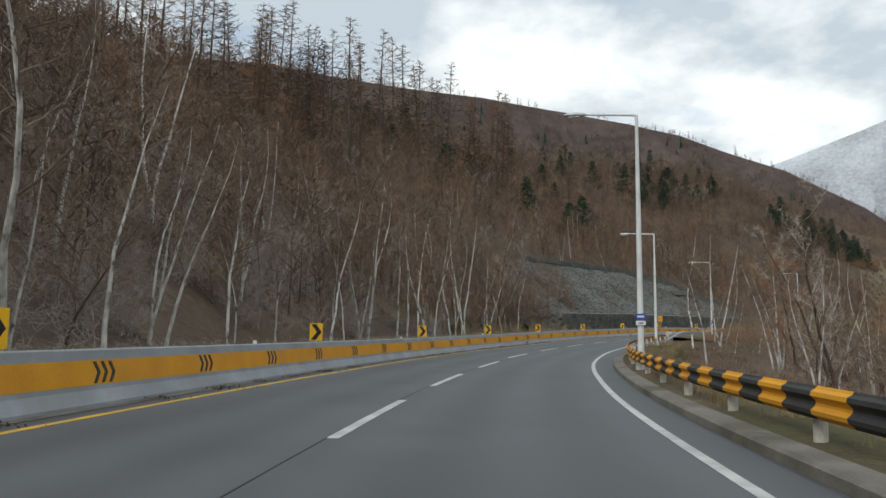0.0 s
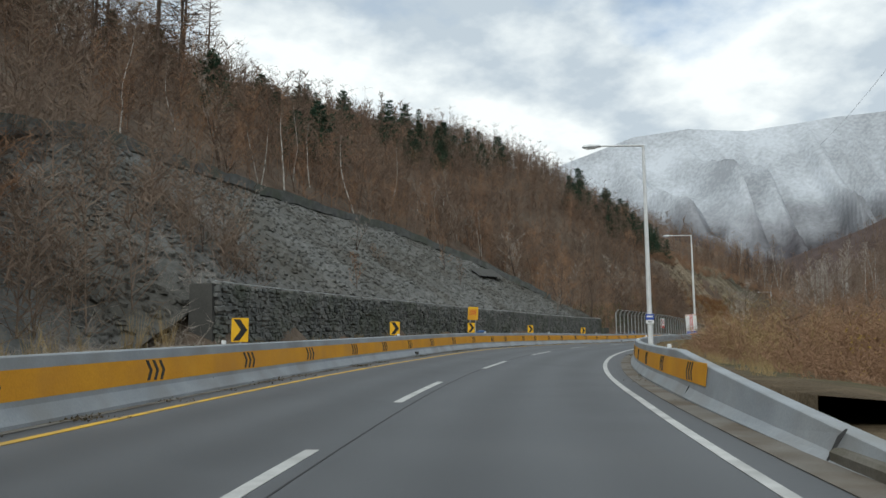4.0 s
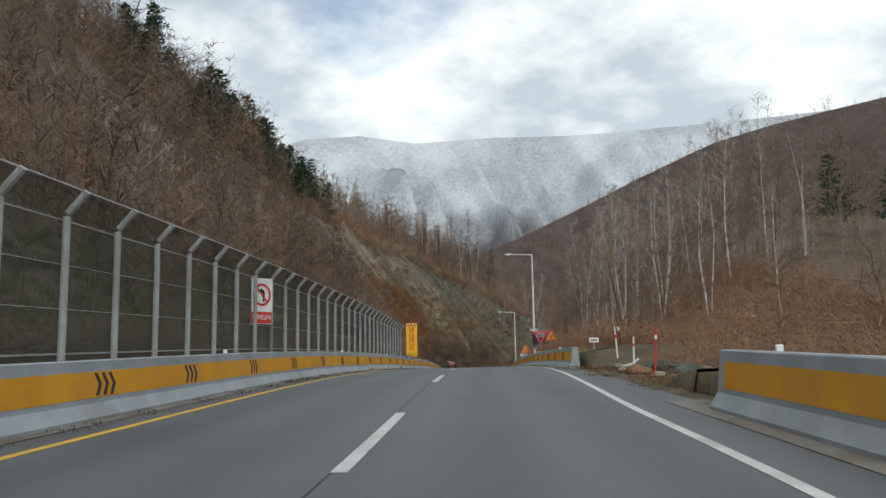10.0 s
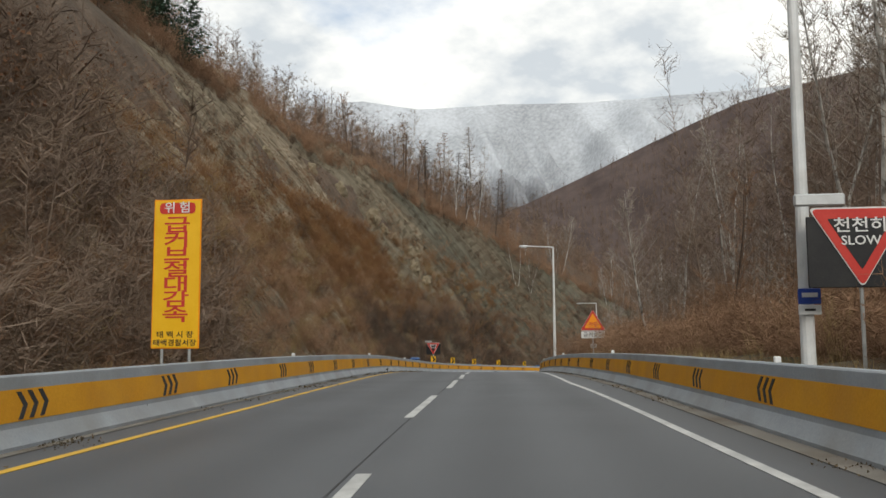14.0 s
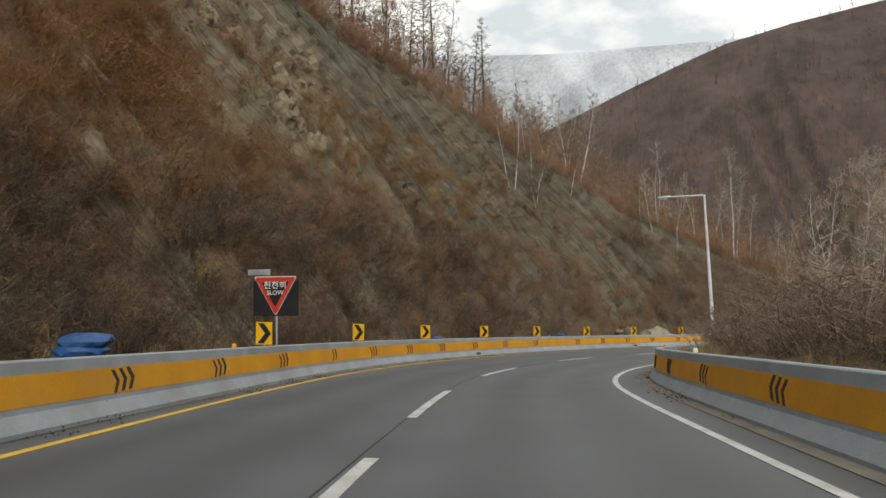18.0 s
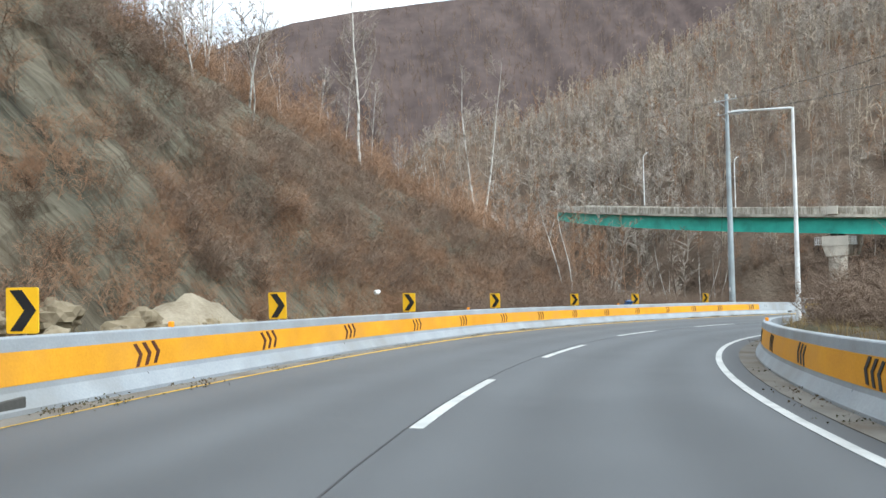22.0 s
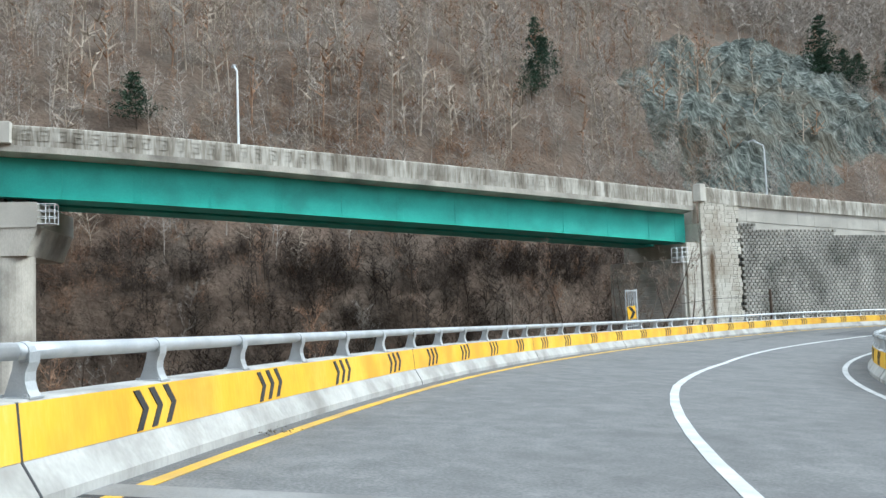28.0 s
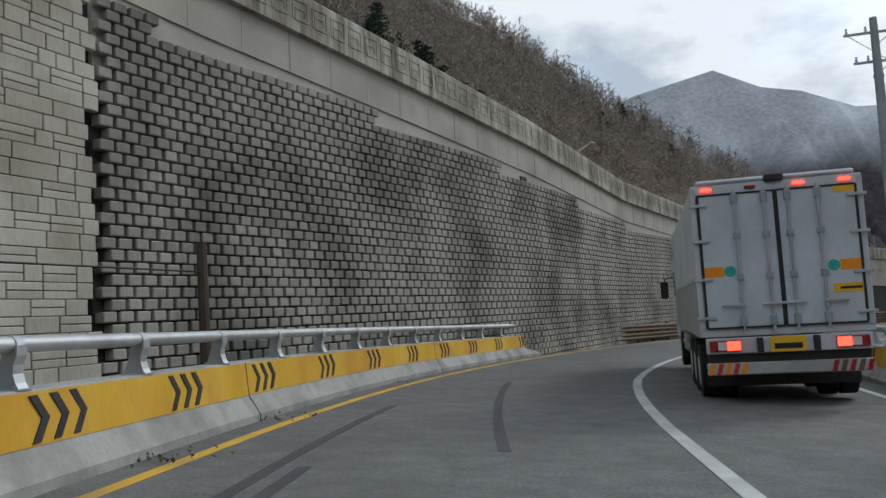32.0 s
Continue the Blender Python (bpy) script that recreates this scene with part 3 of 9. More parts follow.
peak = mountain("mountain_peak", [(150, 8), (165, 11.5), (172, 13.6), (174.6, 14.5), (177.5, 15.1), (180, 15.6), (183, 14.1), (185.5, 13.5), (188.7, 12), (200, 11), (225, 10), (250, 10)], 2300, 1500, M_SNOWY, "pale snow-dusted mountain peak", 11.0, 0.30)
mountain("mountain_behind", [(225, 8), (255, 14), (290, 12), (320, 8)], 1600, 1000, M_DARK, "brown wooded mountain side", 14.0, 0.2)

# more materials ---------------------------------------------------------------
M_VERGE = material("verge_soil", [(0.25, (0.045, 0.034, 0.022)), (0.45, (0.095, 0.072, 0.046)), (0.65, (0.15, 0.115, 0.075)), (0.85, (0.22, 0.18, 0.12))], 1.0, 8, 0.95, fine=14, bump=0.9, bump_scale=9, dist=0.06, stain=((0.05, 0.065, 0.025), 0.3, 0.6), spec=0.1)
M_KERB = material("old_kerb_concrete", [(0.3, (0.13, 0.12, 0.105)), (0.7, (0.25, 0.235, 0.205))], 1.5, 7, 0.95, fine=30, bump=0.5, stain=((0.08, 0.07, 0.045), 0.7, 0.8))
M_TAR = material("tar_seam", [(0.3, (0.036, 0.036, 0.038)), (0.7, (0.06, 0.06, 0.062))], 5, 5, 0.7, fine=50, bump=0.2)
M_SKID = material("skid_rubber", [(0.3, (0.05, 0.05, 0.052)), (0.7, (0.085, 0.085, 0.086))], 4, 5, 0.8, fine=50, bump=0.2)
M_STONE = material("wall_stone", [(0.2, (0.034, 0.036, 0.036)), (0.45, (0.078, 0.081, 0.079)), (0.65, (0.13, 0.133, 0.127)), (0.85, (0.22, 0.218, 0.20))], 1.6, 7, 0.92, fine=14, bump=0.5, bump_scale=9, dist=0.03, stain=((0.065, 0.08, 0.045), 0.6, 0.55), vary=0.45)
M_SCREE = material("netted_stone_slope", [(0.2, (0.072, 0.073, 0.070)), (0.45, (0.138, 0.139, 0.132)), (0.7, (0.220, 0.220, 0.209)), (0.9, (0.319, 0.314, 0.297))], 0.9, 9, 0.95, fine=5, bump=1.0, bump_scale=4.5, dist=0.12, stain=((0.075, 0.066, 0.05), 0.15, 0.6), spec=0.1, coarse=0.6)
M_ROCK = material("cliff_rock", [(0.28, (0.043, 0.034, 0.025)), (0.40, (0.140, 0.112, 0.080)), (0.52, (0.256, 0.208, 0.147)), (0.64, (0.362, 0.304, 0.225)), (0.76, (0.500, 0.440, 0.350))], 1.1, 12, 0.95, fine=7.0, bump=1.0, bump_scale=3.6, dist=0.5, stain=((0.135, 0.122, 0.088), 0.055, 0.6), spec=0.1, coarse=0.55, attr="strata")
M_ROCKGREY = material("grey_green_rock", [(0.28, (0.022, 0.021, 0.016)), (0.40, (0.072, 0.069, 0.052)), (0.52, (0.130, 0.122, 0.092)), (0.64, (0.190, 0.177, 0.136)), (0.76, (0.28, 0.258, 0.203))], 1.1, 12, 0.95, fine=7.0, bump=1.0, bump_scale=3.6, dist=0.5, stain=((0.150, 0.105, 0.068), 0.07, 0.8), spec=0.1, coarse=0.55, attr="strata")
M_FARPINE = material("far_pines", [(0.25, (0.036, 0.069, 0.043)), (0.5, (0.065, 0.119, 0.071)), (0.75, (0.113, 0.175, 0.107))], 0.3, 5, 0.95, fine=2, bump=0, spec=0.1)
# brighter copy of the twig tone, to paint light onto the far hillside
M_TWIGLIT = material("lightened_twigs", [(0.25, (0.228, 0.187, 0.145)), (0.5, (0.353, 0.295, 0.233)), (0.75, (0.477, 0.405, 0.322))], 0.2, 5, 0.95, fine=0.8, bump=0, spec=0.05, coarse=0.4)
M_ROCKPALE = material("pale_fresh_rock", [(0.3, (0.150, 0.118, 0.074)), (0.6, (0.265, 0.222, 0.155)), (0.8, (0.36, 0.315, 0.23))], 0.9, 8, 0.95, fine=7, bump=0.8, bump_scale=3, dist=0.1, spec=0.1)
M_OUTCROP = material("grey_green_outcrop", [(0.34, (0.021, 0.024, 0.020)), (0.47, (0.078, 0.087, 0.075)), (0.56, (0.150, 0.162, 0.141)), (0.66, (0.276, 0.288, 0.258))], 0.35, 12, 0.95, fine=1.6, bump=1.0, bump_scale=0.8, dist=0.9, stain=((0.12, 0.10, 0.07), 0.09, 0.7), stretch=(1, 1.6, 0.5), spec=0.1, coarse=0.5)
M_BARK = material("dark_bark", [(0.3, (0.060, 0.046, 0.036)), (0.55, (0.106, 0.079, 0.062)), (0.8, (0.174, 0.138, 0.110))], 2.5, 6, 0.95, fine=22, bump=0.5, stretch=(1, 1, 0.3), spec=0.1)
M_BRUSH = material("dark_dry_brush", [(0.25, (0.062, 0.042, 0.030)), (0.5, (0.115, 0.080, 0.056)), (0.75, (0.19, 0.137, 0.098))], 0.15, 5, 0.95, fine=0.8, bump=0, spec=0.05, coarse=0.4)
M_TWIG = material("brown_twigs", [(0.25, (0.120, 0.088, 0.069)), (0.5, (0.199, 0.147, 0.113)), (0.75, (0.297, 0.227, 0.172))], 0.12, 5, 0.95, fine=0.6, bump=0, spec=0.05, coarse=0.4)
M_TWIGRED = material("russet_twigs", [(0.25, (0.173, 0.106, 0.068)), (0.5, (0.275, 0.168, 0.107)), (0.75, (0.385, 0.250, 0.162))], 0.1, 5, 0.95, fine=0.6, bump=0, spec=0.05, coarse=0.4)
# twig tone darkened to stand for the shade under the bridge
M_GULLY = material("shade_dark_brush", [(0.25, (0.028, 0.021, 0.017)), (0.5, (0.052, 0.040, 0.032)), (0.75, (0.088, 0.068, 0.054))], 0.15, 5, 0.95, fine=0.8, bump=0, spec=0.05, coarse=0.4)
M_WOODS = material("dark_brown_woods", [(0.25, (0.088, 0.063, 0.048)), (0.5, (0.150, 0.108, 0.082)), (0.75, (0.235, 0.175, 0.132))], 0.12, 5, 0.95, fine=0.6, bump=0, spec=0.05, coarse=0.4)
M_RUSTBRUSH = material("rust_brush", [(0.25, (0.125, 0.064, 0.030)), (0.5, (0.225, 0.120, 0.056)), (0.75, (0.33, 0.195, 0.10))], 0.2, 5, 0.95, fine=0.8, bump=0, spec=0.05, coarse=0.4)
M_TWIGGREY = material("grey_twigs", [(0.25, (0.207, 0.179, 0.154)), (0.5, (0.337, 0.296, 0.255)), (0.75, (0.496, 0.439, 0.380))], 0.15, 5, 0.95, fine=0.6, bump=0, spec=0.05, coarse=0.4)
M_STRAW = material("dry_grass", [(0.25, (0.180, 0.126, 0.060)), (0.5, (0.312, 0.228, 0.114)), (0.75, (0.456, 0.360, 0.198))], 0.3, 5, 0.95, fine=1.5, bump=0, spec=0.05, coarse=0.4)
M_GRASS = material("winter_grass", [(0.25, (0.035, 0.055, 0.015)), (0.5, (0.075, 0.10, 0.03)), (0.75, (0.15, 0.145, 0.055))], 0.5, 5, 0.95, fine=2, bump=0, spec=0.05)
M_DEADLEAF = material("dead_leaves", [(0.25, (0.098, 0.048, 0.029)), (0.5, (0.168, 0.087, 0.050)), (0.75, (0.247, 0.146, 0.082))], 0.4, 5, 0.9, fine=2, bump=0, spec=0.1)
M_YLEAF = material("yellow_leaves", [(0.25, (0.20, 0.13, 0.025)), (0.5, (0.33, 0.22, 0.045)), (0.75, (0.45, 0.33, 0.09))], 0.4, 5, 0.9, fine=2, bump=0, spec=0.1)
M_NEEDLE = material("pine_needles", [(0.25, (0.017, 0.033, 0.021)), (0.5, (0.035, 0.061, 0.038)), (0.75, (0.071, 0.105, 0.061))], 0.5, 5, 0.9, fine=3, bump=0, spec=0.15)
M_BIRCH = material("birch_bark", [(0.37, (0.085, 0.075, 0.065)), (0.45, (0.38, 0.36, 0.33)), (0.6, (0.60, 0.58, 0.54)), (0.8, (0.70, 0.68, 0.64))], 4.0, 5, 0.85, fine=9, bump=0.3, stretch=(1, 1, 0.55), spec=0.15, coarse=0.3)
M_TARP = material("blue_tarpaulin", [(0.3, (0.015, 0.055, 0.16)), (0.7, (0.03, 0.11, 0.30))], 4, 5, 0.45, fine=20, bump=0.5, bump_scale=12, dist=0.03, spec=0.5)
M_RUST = material("rusty_guardrail", [(0.3, (0.11, 0.075, 0.05)), (0.7, (0.22, 0.16, 0.11))], 2, 6, 0.8, 0.3, fine=25, bump=0.2)
M_GREYPOLE = material("grey_utility_pole", [(0.3, (0.26, 0.31, 0.34)), (0.7, (0.38, 0.43, 0.45))], 1.5, 5, 0.55, 0.25, fine=25, bump=0.08, stain=((0.24, 0.24, 0.23), 0.8, 0.5))
M_CABLE = material("cable", [(0.3, (0.02, 0.02, 0.02)), (0.7, (0.05, 0.05, 0.05))], 3, 3, 0.6, bump=0)
M_BLOCK = material("precast_block", [(0.2, (0.211, 0.200, 0.170)), (0.45, (0.347, 0.326, 0.282)), (0.7, (0.487, 0.458, 0.396))], 0.8, 7, 0.92, fine=20, bump=0.35, stain=((0.075, 0.078, 0.062), 0.35, 0.7), stretch=(1, 1, 0.3), vary=0.25)
# dark tone for shade in gaps and openings; also damp joints and bearings
M_RECESS = material("recess_shade_dark_parts", [(0.3, (0.055, 0.054, 0.05)), (0.7, (0.10, 0.098, 0.09))], 1, 6, 0.95, fine=15, bump=0.3)
M_ASHLAR = material("ashlar_facing", [(0.25, (0.390, 0.358, 0.293)), (0.5, (0.546, 0.514, 0.436)), (0.75, (0.676, 0.643, 0.559))], 0.8, 7, 0.92, fine=18, bump=0.4, stain=((0.21, 0.15, 0.09), 0.35, 0.6), stretch=(1, 1, 0.3), vary=0.2)


def rust_streak(m, y0, z1):
    """A brown streak of running water down the facing below height z1, about y0."""
    n, l = m.node_tree.nodes, m.node_tree.links
    b = n["Principled BSDF"]
    col = b.inputs["Base Color"].links[0].from_socket
    geo = n.new("ShaderNodeNewGeometry")
    sep = n.new("ShaderNodeSeparateXYZ")
    l.new(geo.outputs["Position"], sep.inputs[0])
    mp = n.new("ShaderNodeMapping")
    mp.inputs["Scale"].default_value = (1, 1, 0.22)
    l.new(geo.outputs["Position"], mp.inputs[0])
    no = n.new("ShaderNodeTexNoise")
    no.inputs["Scale"].default_value, no.inputs["Detail"].default_value = 3.0, 6
    l.new(mp.outputs[0], no.inputs["Vector"])
    ops = (("SUBTRACT", sep.outputs[1], y0), ("ABSOLUTE", None, 0), ("MULTIPLY_ADD", None, -2.2))
    cur = None
    for op, src, v in ops:
        q = n.new("ShaderNodeMath")
        q.operation = op
        l.new(src or cur, q.inputs[0])
        q.inputs[1].default_value = v
        cur = q.outputs[0]
    l.new(no.outputs[0], q.inputs[2])
    mr = n.new("ShaderNodeMapRange")
    mr.inputs[1].default_value, mr.inputs[2].default_value = -0.45, 0.40
    l.new(cur, mr.inputs[0])
    zr = n.new("ShaderNodeMapRange")
    zr.inputs[1].default_value, zr.inputs[2].default_value = z1 + 0.4, z1 - 0.6
    l.new(sep.outputs[2], zr.inputs[0])
    mu = n.new("ShaderNodeMath")
    mu.operation = "MULTIPLY"
    l.new(mr.outputs[0], mu.inputs[0])
    l.new(zr.outputs[0], mu.inputs[1])
    mx = n.new("ShaderNodeMix")
    mx.data_type = "RGBA"
    mx.inputs[7].default_value = (0.12, 0.075, 0.04, 1)
    l.new(mu.outputs[0], mx.inputs[0])
    l.new(col, mx.inputs[6])
    l.new(mx.outputs[2], b.inputs["Base Color"])


rust_streak(M_ASHLAR, 208.9, -2.2)


def net_material():
    """A dark wire net: a lattice of wires with open mesh between them."""
    m = bpy.data.materials.new("green_wire_net")
    m.use_nodes = True
    n, l = m.node_tree.nodes, m.node_tree.links
    b = n["Principled BSDF"]
    b.inputs["Base Color"].default_value = (0.030, 0.046, 0.036, 1)
    b.inputs["Roughness"].default_value = 0.7
    geo = n.new("ShaderNodeNewGeometry")
    sep = n.new("ShaderNodeSeparateXYZ")
    l.new(geo.outputs["Position"], sep.inputs[0])
    ad = n.new("ShaderNodeMath")
    ad.operation = "ADD"
    l.new(sep.outputs[0], ad.inputs[0])
    l.new(sep.outputs[1], ad.inputs[1])
    gates = []
    for sign in (1, -1):
        q = n.new("ShaderNodeMath")
        q.operation = "MULTIPLY_ADD"
        q.inputs[1].default_value = sign * 1.0
        l.new(sep.outputs[2], q.inputs[0])
        k = n.new("ShaderNodeMath")
        k.operation = "MULTIPLY"
        k.inputs[1].default_value = 0.7
        l.new(ad.outputs[0], k.inputs[0])
        l.new(k.outputs[0], q.inputs[2])
        s_ = n.new("ShaderNodeMath")
        s_.operation = "PINGPONG"
        s_.inputs[1].default_value = 0.03
        l.new(q.outputs[0], s_.inputs[0])
        g = n.new("ShaderNodeMath")
        g.operation = "LESS_THAN"
        g.inputs[1].default_value = 0.0095
        l.new(s_.outputs[0], g.inputs[0])
        gates.append(g)
    mx = n.new("ShaderNodeMath")
    mx.operation = "MAXIMUM"
    l.new(gates[0].outputs[0], mx.inputs[0])
    l.new(gates[1].outputs[0], mx.inputs[1])
    l.new(mx.outputs[0], b.inputs["Alpha"])
    return m


M_NET = net_material()


def pick(rows, s):
    return float(np.interp(s, [r[0] for r in rows], [r[1] for r in rows]))


# road, verges, markings ----------------------------------------------------------
JOINT = 426.8
YELLOW = [(-40, -4.1), (27, -4.05), (49, -4.3), (76, -4.1), (106, -3.8), (124, -3.85), (134, -4.2), (150, -4.2), (175, -3.85), (208, -4.05), (223, -4.3), (250, -3.75), (280, -4.0), (297, -3.85), (317, -4.25), (340, -4.6), (357, -4.6), (370, -4.5), (392, -4.45), (403, -4.55), (411, -4.78), (420, -5.0), (427, -4.93), (435, -4.78), (450, -4.55), (460, -4.62), (473, -4.4), (485, -4.5), (555, -4.5)]
WHITE = [(-40, 4.2), (25, 4.24), (43, 4.07), (50, 3.92), (67, 3.85), (76, 4.0), (88, 4.1), (105, 3.93), (120, 3.85), (135, 3.6), (163, 3.6), (185, 3.75), (200, 4.3), (211, 4.55), (217, 4.6), (228, 4.18), (249, 3.95), (261, 3.75), (278, 4.3), (297, 4.25), (305, 4.1), (313, 3.95), (328, 4.08), (340, 4.4), (346, 4.4), (360, 4.32), (384, 4.14), (412, 4.2), (430, 4.1), (555, 4.1)]


def line_strip(name, s0, s1, rows, wide, mat, h=0.008, parent=None, step=2.0, label=""):
    n = max(1, int((s1 - s0) / step))
    secs = []
    for i in range(n + 1):
        s = s0 + (s1 - s0) * i / n
        d = pick(rows, s)
        secs.append([at(s, d - wide / 2, 0.002), at(s, d + wide / 2, 0.002), at(s, d + wide / 2, h), at(s, d - wide / 2, h)])
    v, f = loft(secs)
    return part(name, mesh(name, v, f, mat), parent=parent, label=label)


road = tagged(swept("road", S0, JOINT, [(-5.6, -0.3), (-5.6, 0), (0, 0), (5.5, 0), (5.5, -0.3)], M_ASPHALT), "grey worn asphalt road with a tar seam", "road", kind="structure")
# across and along the road, for the worn wheel tracks
vc = np.array([v.co[:] for v in road.data.vertices])
ni = np.array([np.argmin((RP[:, 0] - x) ** 2 + (RP[:, 1] - y) ** 2) for x, y, _ in vc])
lane_field = road.data.attributes.new("lane", "FLOAT_VECTOR", "POINT")
lane_field.data.foreach_set("vector", np.stack([((vc[:, :2] - RP[ni][:, :2]) * RN[ni][:, :2]).sum(1), RS[ni] * 0.05, 0 * vc[:, 0]], -1).astype(np.float32).ravel())


def wheel_tracks(m):
    """Bands along the road where tyres have polished and darkened the asphalt."""
    n, l = m.node_tree.nodes, m.node_tree.links
    b = n["Principled BSDF"]
    col = b.inputs["Base Color"].links[0].from_socket
    a = n.new("ShaderNodeAttribute")
    a.attribute_name = "lane"
    no = n.new("ShaderNodeTexNoise")
    no.inputs["Scale"].default_value, no.inputs["Detail"].default_value = 1.1, 5
    l.new(a.outputs["Vector"], no.inputs["Vector"])
    sp = n.new("ShaderNodeSeparateXYZ")
    l.new(a.outputs["Vector"], sp.inputs[0])
    cur = sp.outputs[0]
    for op, v in (("ABSOLUTE", 0), ("MULTIPLY", 3.59), ("SINE", 0), ("MULTIPLY", 0.5)):
        q = n.new("ShaderNodeMath")
        q.operation = op
        l.new(cur, q.inputs[0])
        q.inputs[1].default_value = v
        cur = q.outputs[0]
    ad = n.new("ShaderNodeMath")
    l.new(cur, ad.inputs[0])
    l.new(no.outputs[0], ad.inputs[1])
    mr = n.new("ShaderNodeMapRange")
    mr.inputs[1].default_value, mr.inputs[2].default_value, mr.inputs[3].default_value, mr.inputs[4].default_value = -0.1, 1.1, 0.86, 1.13
    l.new(ad.outputs[0], mr.inputs[0])
    mx = n.new("ShaderNodeVectorMath")
    mx.operation = "SCALE"
    l.new(col, mx.inputs[0])
    l.new(mr.outputs[0], mx.inputs["Scale"])
    l.new(mx.outputs[0], b.inputs["Base Color"])


wheel_tracks(M_ASPHALT)
deck = tagged(swept("road_bridge", JOINT, S1, [(-5.7, -0.7), (-5.7, 0), (0, 0), (5.9, 0), (5.9, -0.7)], M_DECK), "pale worn asphalt bridge deck", "road", kind="structure")
swept("expansion_joint", JOINT - 0.50, JOINT - 0.05, [(-5.2, 0.004), (-5.2, 0.010), (5.2, 0.010), (5.2, 0.004)], M_JOINT, road, "pale concrete joint strip", 0.3)
swept("expansion_joint", JOINT + 0.05, JOINT + 0.45, [(-5.2, 0.004), (-5.2, 0.010), (5.2, 0.010), (5.2, 0.004)], M_JOINT, road, "pale concrete joint strip", 0.3)
swept("joint_bar", JOINT - 0.05, JOINT + 0.05, [(-5.2, 0.002), (-5.2, 0.006), (5.2, 0.006), (5.2, 0.002)], M_TAR, road, "dark rubber gap between the strips", 0.2)
tagged(line_strip("road_marking", S0, 555, WHITE, 0.15, M_WHITE), "white painted edge line", "road marking", kind="structure")
tagged(line_strip("road_marking", S0, 555, YELLOW, 0.15, M_YELLOWLINE), "yellow painted edge line", "road marking", kind="structure")
lane = tagged(line_strip("lane_marking", 421.5, 555, [(0, -0.5), (420, -0.45), (427, 0.0), (440, 0.05), (450, 0.46), (462, 0.25), (473, 0.4), (484, 0.0), (555, 0.0)], 0.17, M_WHITE), "solid white lane line, cracked, on the bridge deck", "road marking", kind="structure")
line_strip("tar_seam", S0, 415, [(0, -0.16)], 0.022, M_TAR, 0.006, lane, label="dark tar seam beside the dashes")
for e in (-4.5, 5.3, 15.9, 26.2, 36.8, 47.0, 57.9, 68.5, 80.2, 92, 105.1, 119.1, 133.7, 148.7, 160.2, 170.3, 184.4, 200.5, 217, 231, 242.2, 254.1, 263.6, 271.5, 279.8, 290.2, 300.6, 310.6, 323.3, 338.1, 352.0, 363.0, 374.8, 387.5, 399.8, 412.9):
    w = pick([(0, -0.06), (37, -0.1), (47, -0.32), (58, -0.4), (92, -0.45), (105, -0.14), (119, -0.02), (134, -0.35), (160, -0.45), (170, -0.12), (200, -0.05), (214, -0.23), (231, -0.1), (242, 0.0), (254, -0.2), (280, 0.2), (290, 0.22), (300, 0.0), (310, -0.1), (321, 0.0), (334, -0.3), (345, -0.25), (363, -0.05), (375, 0.05), (388, -0.3), (413, -0.45)], e)
    line_strip("dash", e - 5.9, e, [(0, w)], 0.16, M_WHITE, parent=lane, step=1.0)
# gutters and verges
swept("gutter", 78, 186, [(4.55, 0.004), (4.55, 0.012), (5.3, 0.03), (5.3, 0.0)], M_SHOULDER, road, "dirty concrete gutter strip")
swept("gutter", 206, 412, [(4.75, 0.004), (4.75, 0.012), (5.5, 0.03), (5.5, 0.0)], M_SHOULDER, road, "dirty concrete gutter strip")
swept("gutter", S0, 398, [(-4.85, 0.0), (-4.85, 0.03), (-4.55, 0.012), (-4.55, 0.004)], M_SHOULDER, road, "dirt along the barrier's foot")
rng = random.Random(7)


def rough_strip(name, s0, s1, rows, mat, label, step=1.5, jit=0.06, category="verge", cols=None):
    """A lumpy strip of ground; rows of (d, h)."""
    n = int((s1 - s0) / step)
    secs = [[at(s0 + (s1 - s0) * i / n, d + rng.uniform(-jit, jit), h + (rng.uniform(-jit, jit) if 0 < k < len(rows) - 1 else 0)) for k, (d, h) in enumerate(rows)] for i in range(n + 1)]
    v, f = loft(secs, closed=False)
    return tagged(part(name, mesh(name, v, f, mat, True)), label, category, kind="structure")


rough_strip("verge_left", 402, 417, [(-5.75, 0.0), (-5.8, 0.62), (-6.5, 0.70), (-7.4, 0.72), (-8.2, 0.62), (-9.2, 0.55), (-11, -0.6)], M_VERGE, "brown earth verge behind the barrier")
rough_strip("verge_left", S0, 403, [(-5.2, 0.0), (-5.25, 0.62), (-6.0, 0.70), (-7.0, 0.72), (-8.0, 0.62), (-9.2, 0.55), (-11, -0.6)], M_VERGE, "brown earth verge behind the barrier")
rough_strip("verge_right", S0, 84, [(5.38, 0.10), (5.9, 0.14), (7.2, 0.10), (8.2, -0.05), (9.5, -0.6), (12, -1.8)], M_VERGE, "brown earth verge under the guardrail")
rough_strip("verge_right", 82, 188, [(5.5, 0.0), (5.6, 0.5), (6.6, 0.5), (8.0, 0.35), (10, 0.1), (13, -0.7)], M_VERGE, "brown earth verge behind the barrier")
rough_strip("verge_right", 183, 210, [(5.2, 0.0), (5.6, 0.03), (6.6, 0.12), (8.0, 0.16), (10, 0.15), (13, -0.6)], M_VERGE, "bare earth lay-by with rubble", jit=0.09)
